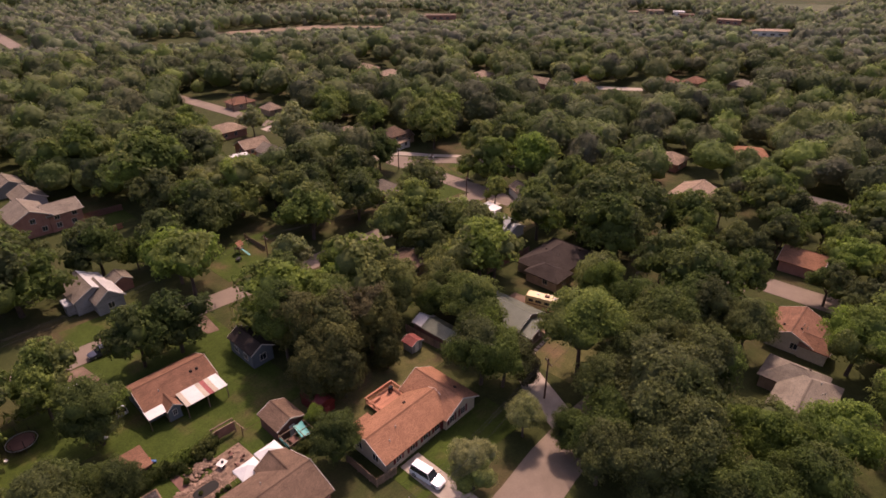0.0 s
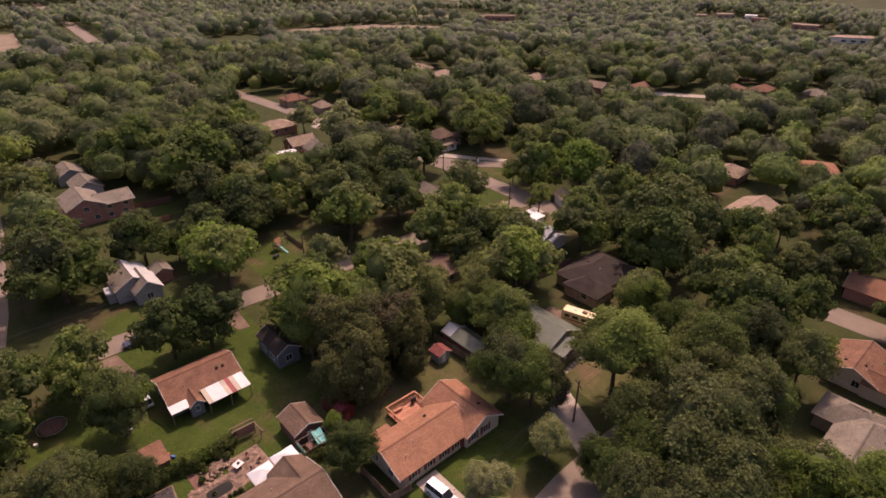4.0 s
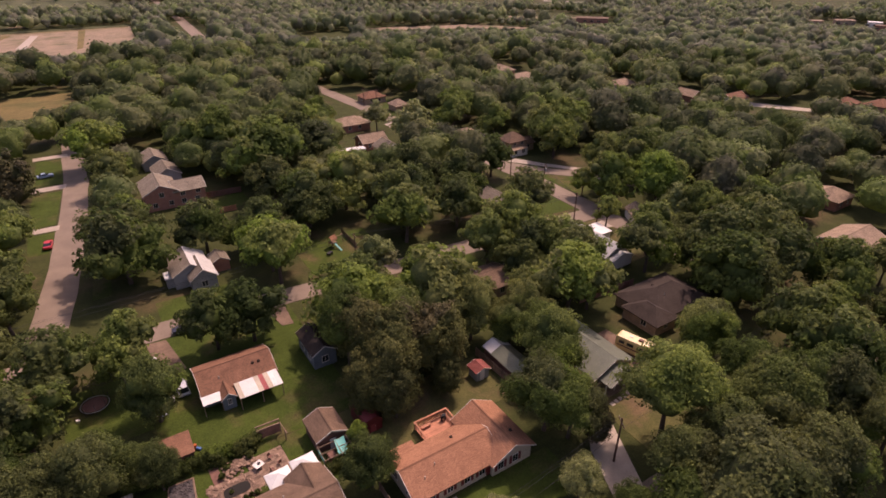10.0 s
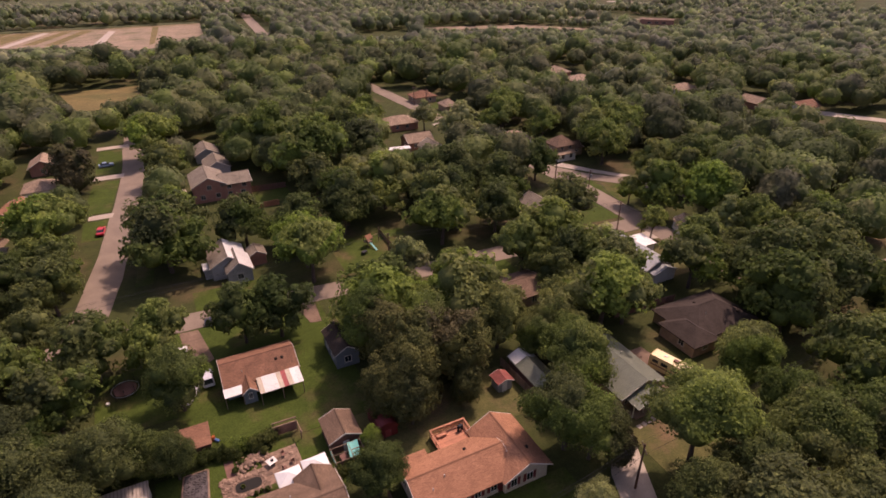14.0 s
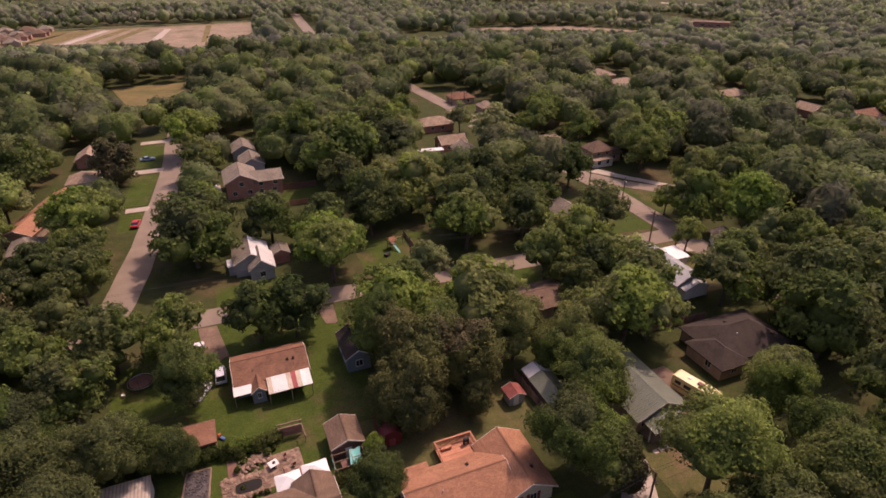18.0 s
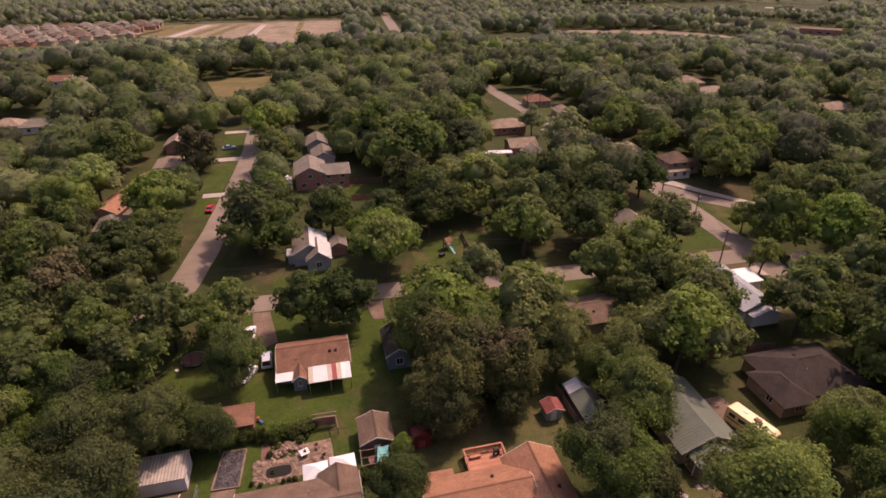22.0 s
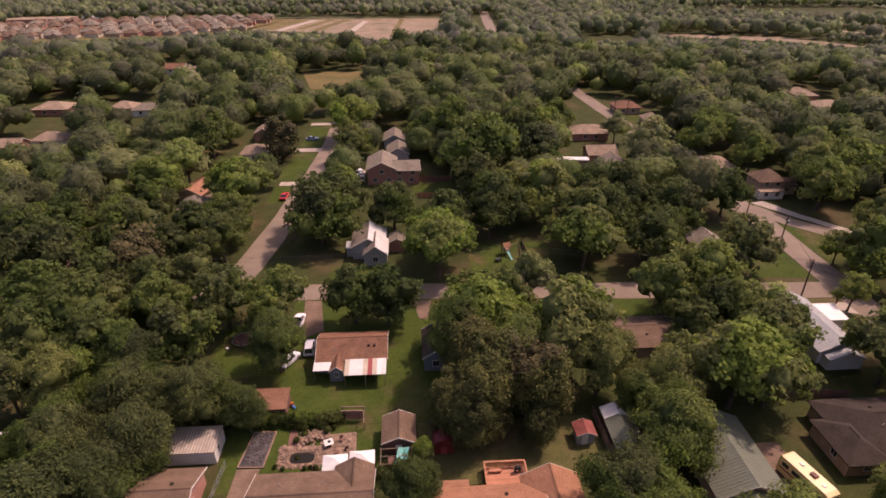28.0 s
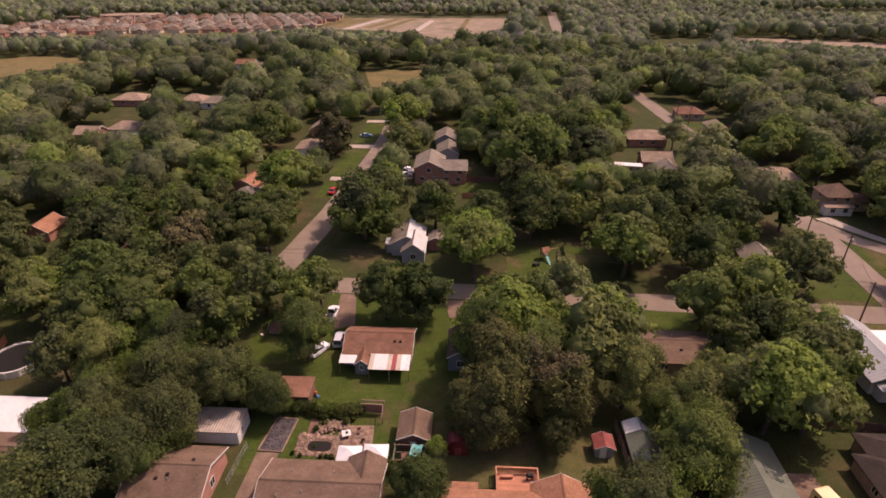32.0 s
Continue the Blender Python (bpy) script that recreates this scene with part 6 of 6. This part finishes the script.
# timber swing frame and clothes pole
_f = thing("swing_frame", 23.3, 65.2, 0, -2, "dark timber arbour swing frame", "swing")
for _x in (-1.6, 1.6):
    gate_post(_f, _x, 0, 1.9, WOOD, 0.07)
    gate_post(_f, _x, 0.8, 1.9, WOOD, 0.07)
part("beam", boxed(-1.8, 1.8, -0.08, 0.08, 1.9, 2.05), WOOD, _f)
part("beam", boxed(-1.8, 1.8, 0.72, 0.88, 1.9, 2.05), WOOD, _f)
for _i in range(9):
    part("slat", boxed(-1.5, 1.5, 0.02, 0.05, 0.3 + _i * 0.17, 0.44 + _i * 0.17), BROWN_WALL, _f)
_f = thing("clothes_post", 25.1, 63.4, 0, 4, "pale timber clothes post with an arm", "post")
gate_post(_f, 0, 0, 2.0)
part("arm", boxed(-0.06, 0.06, -0.9, 1.8, 1.95, 2.05), WOOD, _f)
_f = thing("garden_gate", 6.2, 54.6, 0, 86, "chain-link garden fence with grey posts", "fence")
for _i in range(5):
    gate_post(_f, -3.2 + 1.6 * _i, 0, 1.2, GRAY_METAL, 0.04)
for _z in (0.15, 0.65, 1.15):
    part("rail", boxed(-3.2, 3.2, -0.015, 0.015, _z, _z + 0.03), GRAY_METAL, _f)
for _i in range(24):
    part("wire", tube(bmesh.new(), (-3.2 + _i * 0.267, 0, 0.15), (-2.93 + _i * 0.267, 0, 1.15), 0.008, 0.008, 3), GRAY_METAL, _f)


def hedge(x0, y0, x1, y1, w, h, seed, label="clipped ragged green hedge"):
    rng = np.random.default_rng(seed)
    L = math.hypot(x1 - x0, y1 - y0)
    n = int(L / 0.55)
    t = np.linspace(0, 1, n)
    c = np.stack([x0 + (x1 - x0) * t, y0 + (y1 - y0) * t, np.full(n, h * 0.55)], 1) + rng.normal(scale=(0.2, w * 0.22, h * 0.12), size=(n, 3))
    r = rng.uniform(0.36, 0.6, n) * h
    v, f = leaf_cloud(rng, c, r, 160, 0.13)
    cv, cf = ICO1
    vv = (c[:, None, :] + cv[None] * (r[:, None, None] * 0.9)).reshape(-1, 3)
    ff = (cf[None] + (np.arange(n) * len(cv))[:, None, None]).reshape(-1, 3) + len(v)
    return tagged(new("hedge", mesh_np("hedge", np.concatenate([v, vv]), np.concatenate([f, ff]), HEDGE)), label, "hedge")


hedge(10.5, 65.2, 21.5, 64.9, 1.2, 1.9, 71)
hedge(0.0, 65.5, 10.0, 65.3, 2.0, 2.6, 72)
hedge(16.2, 58.4, 17.2, 58.6, 0.5, 0.35, 75, "floating plants in the garden pond")
hedge(15.6, 61.2, 16.4, 62.6, 0.5, 0.7, 76, "small shrub among the rockery stones")
hedge(19.6, 63.0, 21.0, 63.6, 0.6, 0.8, 77, "small shrub at the edge of the patio")
hedge(13.4, 57.0, 14.6, 56.5, 0.5, 0.5, 78, "ground plants beside the pond")
hedge(17.2, 56.6, 19.2, 56.5, 0.5, 0.5, 79, "ground plants beside the pond")
hedge(14.0, 64.2, 20.0, 64.3, 0.8, 1.0, 73, "low shrubs along the rockery")
hedge(27.5, 54.6, 33.5, 54.2, 1.0, 1.3, 74, "low shrubs behind the timber frame")

# above-ground pools and trampoline
_p = thing("pool", -39.6, 74.2, 0, 0, "white-walled round above-ground swimming pool", "pool")
_b = bmesh.new()
for _i in range(28):
    _a0, _a1 = 2 * math.pi * _i / 28, 2 * math.pi * (_i + 1) / 28
    for _r0, _z0, _r1, _z1 in ((4.3, 0, 4.3, 1.3), (4.3, 1.3, 4.05, 1.3), (4.05, 1.3, 4.05, 0.9)):
        _b.faces.new([_b.verts.new((r * math.cos(a), r * math.sin(a), z)) for a, r, z in ((_a0, _r0, _z0), (_a1, _r0, _z0), (_a1, _r1, _z1), (_a0, _r1, _z1))])
part("wall", _b, WHITE, _p)
part("water", tube(bmesh.new(), (0, 0, 0.1), (0, 0, 1.05), 4.04, 4.04, 28), WATER, _p)
for _i in range(14):
    _a = 2 * math.pi * _i / 14
    part("post", boxed(-0.06, 0.06, -0.08, 0.08, 0, 1.36), WHITE, _p, "", pose(4.36 * math.cos(_a), 4.36 * math.sin(_a), 0, 0, 0, math.degrees(_a)))
_p = thing("trampoline", 2.4, 85.6, 0, 0, "round brown trampoline with black net poles", "trampoline")
part("mat", tube(bmesh.new(), (0, 0, 0.78), (0, 0, 0.82), 1.75, 1.75, 24), BROWN_WALL, _p)
_b = poly_tube([Vector((2.0 * math.cos(2 * math.pi * i / 24), 2.0 * math.sin(2 * math.pi * i / 24), 0.8)) for i in range(25)], 0.05, 5)
part("rim", _b, GRAY_METAL, _p)
for _i in range(8):
    _a = 2 * math.pi * _i / 8
    part("pole", tube(bmesh.new(), (2.05 * math.cos(_a), 2.05 * math.sin(_a), 0), (2.05 * math.cos(_a), 2.05 * math.sin(_a), 2.3), 0.03, 0.03, 5), BLACK, _p)

# playset with a red roof on the corner lawn
_p = thing("playset", 54.6, 115.4, 0, 20, "wooden climbing tower with an orange-red canopy", "playset")
for _x in (-0.7, 0.7):
    for _y in (-0.7, 0.7):
        gate_post(_p, _x, _y, 2.3, WOOD, 0.06)
part("platform", boxed(-0.8, 0.8, -0.8, 0.8, 1.2, 1.28), WOOD, _p)
part("canopy", roof_mesh(1.5, 1.5, 2.3, 0.7, 0.15, "gable", RED_METAL, 0.05), ORANGE_ROOF, _p)
_b = boxed(-0.25, 0.25, -3.1, -0.8, 0, 0.05)
for _v in _b.verts:
    _v.co.z += 1.2 * (1 + (_v.co.y + 0.8) / 2.3)
part("slide", _b, TEAL, _p)
part("beam", boxed(0.7, 3.4, -0.06, 0.06, 2.1, 2.22), WOOD, _p)
gate_post(_p, 3.3, 0, 2.15, WOOD, 0.06)
fence(59.2, 111.8, 59.4, 121.5, 1.2, "low weathered board fence across the lawn", WOOD, 0.3)
_p = thing("garden_cart", 52.4, 112.0, 0, 30, "dark garden cart standing on the grass", "cart")
part("tray", boxed(-0.7, 0.7, -0.4, 0.4, 0.4, 0.75, bev=0.05), BLACK, _p)
for _x in (-0.45, 0.45):
    for _y in (-0.45, 0.4):
        part("wheel", tube(bmesh.new(), (_x, _y, 0.22), (_x, _y + 0.08, 0.22), 0.22, 0.22, 10), BLACK, _p)
_p = thing("toy_slide", 13.8, 68.6, 0, 40, "small bright plastic toy slide", "toy")
part("slide", boxed(-0.2, 0.2, -0.7, 0.1, 0.05, 0.4, bev=0.06), surface("blue_plastic", (0.05, 0.12, 0.26), 0.4), _p, "blue plastic chute")
part("tower", boxed(-0.22, 0.22, 0.1, 0.5, 0, 0.8, bev=0.06), surface("orange_plastic", (0.42, 0.10, 0.03), 0.4), _p, "orange plastic tower")
_p = thing("bucket", -0.2, 83.7, 0, 0, "white bucket lying on the lawn", "bucket")
part("shell", tube(bmesh.new(), (0, 0, 0), (0.1, 0, 0.4), 0.22, 0.3, 10), WHITE, _p)
for _x, _y, _r in ((70.6, 42.7, 5), (71.6, 42.8, 10), (72.6, 42.9, -8), (73.6, 43.0, 4), (74.6, 43.1, 12), (75.6, 43.2, 0)):
    _p = thing("stepping_stone", _x, _y, 0, _r, "pale square stepping stone in the grass", "paving stone", "stepping stones")
    part("slab", boxed(-0.36, 0.36, -0.36, 0.36, 0, 0.1, bev=0.02), CONCRETE, _p)
_p = thing("flower_pot", 78.0, 46.0, 0, 0, "pot of red and white flowers by the porch", "plant pot")
part("pot", tube(bmesh.new(), (0, 0, 0), (0, 0, 0.5), 0.22, 0.32, 12), BROWN_WALL, _p)
_v, _f = leaf_cloud(np.random.default_rng(9), np.array([[0, 0, 0.75]]), np.array([0.4]), 60, 0.12)
part("flowers", mesh_np("flowers", _v, _f, RED_METAL), None, _p)
for _x in (70.9, 73.0, 75.2, 77.4):
    _p = thing("porch_post", _x, 44.6, 0, 0, "square white porch post of the cottage", "post", "cottage porch posts")
    part("shaft", boxed(-0.07, 0.07, -0.07, 0.07, 0, 2.5), WHITE, _p)


# ---- vehicles ----
def paint(name, c):
    m, N, K, B = nodes_of(name)
    B.inputs["Base Color"].default_value, B.inputs["Roughness"].default_value, B.inputs["Coat Weight"].default_value = (*c, 1), 0.35, 0.4
    return m


PAINTS = {"red": paint("car_red", (0.45, 0.02, 0.025)), "white": paint("car_white", (0.75, 0.74, 0.72)), "silver": paint("car_silver", (0.5, 0.5, 0.5)), "dark": paint("car_dark", (0.03, 0.035, 0.05)),
          "blue": paint("car_blue", (0.25, 0.33, 0.42)), "cream": paint("coach_cream", (0.60, 0.46, 0.19))}
TYRE = finish("tyre", tube(bmesh.new(), (0, -0.1, 0), (0, 0.1, 0), 0.33, 0.33, 14), BLACK)
RIM = finish("rim", tube(bmesh.new(), (0, -0.11, 0), (0, 0.11, 0), 0.2, 0.2, 10), GRAY_METAL)
LAMP = paint("lamp_glass", (0.6, 0.58, 0.5))


def loft(sections, mat, name="body"):
    """Closed skin through cross-sections: x, half width at the bottom, half width at the top, z low, z high."""
    bm = bmesh.new()
    prev = None
    for x, wb, wt, z0, z1 in sections:
        ring = [bm.verts.new(p) for p in ((x, -wb, z0), (x, -wb, (z0 + z1) / 2), (x, -wt, z1), (x, wt, z1), (x, wb, (z0 + z1) / 2), (x, wb, z0))]
        if prev:
            for i in range(6):
                bm.faces.new((prev[i], prev[(i + 1) % 6], ring[(i + 1) % 6], ring[i]))
        else:
            bm.faces.new(ring[::-1])
        prev = ring
    bm.faces.new(prev)
    bmesh.ops.recalc_face_normals(bm, faces=bm.faces)
    return finish(name, bm, mat)


def car(x, y, rz, colour, label, style="saloon", L=4.5, group="parked cars"):
    p = PAINTS[colour]
    c = thing("car", x, y, 0.06, rz, label, "car", group)
    h, w = L / 2, 0.88
    part("body", loft([(-h, w * 0.8, w * 0.75, 0.45, 0.75), (-h + 0.15, w, w * 0.93, 0.3, 0.9), (-h * 0.5, w, w * 0.95, 0.25, 0.95), (h * 0.45, w, w * 0.95, 0.25, 0.92), (h - 0.3, w * 0.97, w * 0.9, 0.28, 0.8), (h, w * 0.8, w * 0.7, 0.4, 0.68)], p), None, c)
    if style == "saloon":
        a, b, t0, t1, zt = -h * 0.72, h * 0.42, -h * 0.42, h * 0.08, 1.42
    elif style == "pickup":
        a, b, t0, t1, zt = -h * 0.15, h * 0.5, -h * 0.08, h * 0.22, 1.75
    else:
        a, b, t0, t1, zt = -h * 0.94, h * 0.5, -h * 0.86, h * 0.2, 1.8
    part("cabin", loft([(a, w * 0.9, w * 0.84, 0.85, 0.95), (t0, w * 0.9, w * 0.72, 0.85, zt - 0.06), (t1, w * 0.9, w * 0.72, 0.85, zt - 0.06), (b, w * 0.9, w * 0.84, 0.85, 0.93)], GLASS, "cabin"), None, c, "dark tinted cabin glass")
    part("roof_panel", boxed(t0 - 0.02, t1 + 0.02, -w * 0.73, w * 0.73, zt - 0.07, zt, bev=0.03), p, c)
    for px in (t0, (t0 + t1) / 2, t1):
        for s in (-1, 1):
            part("pillar", tube(bmesh.new(), (px, s * w * 0.74, zt - 0.05), (px + (px - (t0 + t1) / 2) * 0.35, s * w * 0.9, 0.9), 0.035, 0.045, 4), p, c)
    if style == "pickup":
        part("bed", boxed(-h + 0.15, a - 0.05, -w * 0.75, w * 0.75, 0.9, 0.96), BLACK, c, "open cargo bed")
    for sx in (-0.62, 0.62):
        for s in (-1, 1):
            t = part("wheel", TYRE, None, c, "", pose(sx * h, s * 0.8, 0.33))
            part("rim", RIM, None, t)
    for s in (-1, 1):
        part("headlight", boxed(h - 0.16, h - 0.02, s * 0.6 - 0.16, s * 0.6 + 0.16, 0.55, 0.68, bev=0.02), LAMP, c)
        part("tail_light", boxed(-h + 0.0, -h + 0.08, s * 0.64 - 0.1, s * 0.64 + 0.1, 0.6, 0.75, bev=0.02), RED_METAL, c)
        part("mirror", boxed(h * 0.28, h * 0.28 + 0.1, s * 0.98 - 0.08, s * 0.98 + 0.08, 0.92, 1.05, bev=0.03), p, c)
    return c


car(-2.2, 151.8, 84, "red", "red car parked at the street edge", L=4.7)
car(14.5, 82.6, 92, "silver", "silver hatchback parked beside the house", "wagon", 4.4)
car(11.3, 90.6, 86, "white", "white pickup on the dirt driveway", "pickup", 5.2)
car(11.4, 79.6, 60, "white", "white car half under a tree", "saloon", 4.3)
car(18.6, 99.2, 176, "dark", "dark pickup parked on the cross street", "pickup", 5.3)
car(16.2, 171.0, 10, "white", "white car on the brick house drive", L=4.4)
car(16.6, 168.2, 8, "white", "white van on the brick house drive", "wagon", 4.9)
car(17.2, 165.3, 12, "silver", "pale car on the brick house drive", L=4.4)
car(-1.7, 205.0, 8, "blue", "pale blue car on a driveway", L=4.5)
car(38.2, 37.9, -84, "white", "white estate car with a roof rack", "wagon", 5.3)
car(84.6, 174.0, 0, "white", "pale car beside the long trailer", L=4.4)
# cream motor coach with roof vents
_c = thing("motorhome", 83.5, 49.0, 0.06, -74, "cream motorhome with dark side windows and roof vents", "motorhome")
_h2 = 3.75
part("body", loft([(-_h2, 1.05, 0.95, 0.5, 2.75), (-_h2 + 0.25, 1.15, 1.05, 0.45, 2.95), (_h2 - 0.9, 1.15, 1.05, 0.45, 2.95), (_h2 - 0.3, 1.12, 1.0, 0.45, 2.75), (_h2, 1.0, 0.9, 0.5, 1.6)], PAINTS["cream"]), None, _c)
for _s in (-1, 1):
    for _x, _w in ((-2.6, 1.0), (-1.0, 1.2), (0.7, 1.0), (2.3, 1.0)):
        part("window", boxed(_x - _w / 2, _x + _w / 2, _s * 1.14 - 0.02, _s * 1.14 + 0.02, 1.75, 2.35), GLASS, _c)
    for _x in (-2.1, 2.3):
        _t = part("wheel", TYRE, None, _c, "", pose(_x, _s * 1.0, 0.4))
        part("rim", RIM, None, _t)
    part("stripe", boxed(-3.4, 2.8, _s * 1.155 - 0.008, _s * 1.155 + 0.008, 1.2, 1.45), BROWN_WALL, _c)
for _x, _y, _a, _b2, _hh in ((0.4, 0.1, 0.45, 0.35, 0.28), (-1.5, 0.2, 0.3, 0.25, 0.12), (2.0, -0.1, 0.25, 0.22, 0.1)):
    part("roof_vent", boxed(_x - _a, _x + _a, _y - _b2, _y + _b2, 2.94, 2.95 + _hh, bev=0.05), GRAY_METAL if _hh < 0.2 else BROWN_WALL, _c)
part("windscreen", boxed(-0.8, 0.8, -0.01, 0.01, 0, 0.8), GLASS, _c, "", pose(_h2 - 0.12, 0, 1.72, 0, -14, 90))
# long white trailer among the far trees
_c = thing("trailer", 85.4, 171.8, 0, -8, "long white mobile home with a flat pale roof", "mobile home")
part("body", boxed(-4.9, 4.9, -1.4, 1.4, 0.4, 2.7, bev=0.04), TAN_WALL, _c)
part("roof", boxed(-5.0, 5.0, -1.5, 1.5, 2.7, 2.85, bev=0.04), WHITE_METAL, _c)
for _x in (-3.5, -1.2, 1.2, 3.5):
    part("window", boxed(_x - 0.5, _x + 0.5, -1.43, -1.41, 1.4, 2.1), GLASS, _c)
part("skirt", boxed(-4.8, 4.8, -1.3, 1.3, 0, 0.4), GRAY_WALL, _c)


# ---- utility poles and wires ----
def pole(x, y, h=8.6, arm=0.0, drum=False):
    p = thing("utility_pole", x, y, 0, arm, "brown wooden utility pole with a cross-arm", "utility pole", "utility poles")
    part("shaft", tube(bmesh.new(), (0, 0, 0), (0, 0, h), 0.17, 0.12, 8), POLE_WOOD, p)
    part("crossarm", boxed(-1.1, 1.1, -0.06, 0.06, h - 0.8, h - 0.66), POLE_WOOD, p)
    for s in (-1.0, -0.5, 0.5, 1.0):
        part("insulator", tube(bmesh.new(), (s, 0, h - 0.66), (s, 0, h - 0.5), 0.04, 0.03, 6), GRAY_METAL, p)
    if drum:
        part("transformer", tube(bmesh.new(), (0, -0.36, h - 2.0), (0, -0.36, h - 1.1), 0.24, 0.24, 10), GRAY_METAL, p)
    return (x, y, h - 0.55, arm)


def wires(a, b, offs=(-1.0, 0.5, 1.0), sag=0.7):
    w = thing("power_line", a[0], a[1], 0, 0, "sagging black overhead power line", "cable", "overhead lines")
    for o in offs:
        ca, cb = radians(a[3]), radians(b[3])
        p0 = Vector((o * math.cos(ca), o * math.sin(ca), a[2]))
        p1 = Vector((b[0] - a[0] + o * math.cos(cb), b[1] - a[1] + o * math.sin(cb), b[2]))
        bm = poly_tube([p0.lerp(p1, i / 12) - Vector((0, 0, 4 * sag * i / 12 * (1 - i / 12))) for i in range(13)], 0.018)
        part("wire", bm, WIRE, w)
    return w


_p1, _p2, _p3, _p4 = pole(111.7, 93.6, 8.8, 90), pole(118.9, 113.5, 8.8, 20, True), pole(118.6, 128.0, 8.6, 10), pole(117.2, 90.8, 7.0, 45, True)
_p5, _p6, _p7, _p8 = pole(121.3, 223.5, 8.6, 10), pole(118.8, 231.0, 8.4, 10), pole(119.5, 37.0, 8.8, 60, True), pole(62.2, 34.8, 8.2, 60)
_p9, _p10, _p11 = pole(-34.5, 102.8, 8.6, 90), pole(55.2, 103.4, 8.6, 90), pole(30.0, 32.0, 8.6, 80)
for _a, _b2 in ((_p1, _p2), (_p2, _p3), (_p3, _p6), (_p1, _p10), (_p10, _p9), (_p1, _p4), (_p7, _p8), (_p8, _p11), (_p6, _p5)):
    wires(_a, _b2)
# dark boarded house in the shade between the yards
_h = thing("house", 36.4, 79.4, 0, 0, "grey cottage with a dark roof half under trees", "house")
wing(_h, 0, 0, 7.4, 4.0, 90, 3.2, 1.2, "gable", BLUE_WALL, DARK_ROOF, 0.3, windows=[("n", -1.5), ("n", 1.5), ("e", 0.0), ("w", 0.0)])
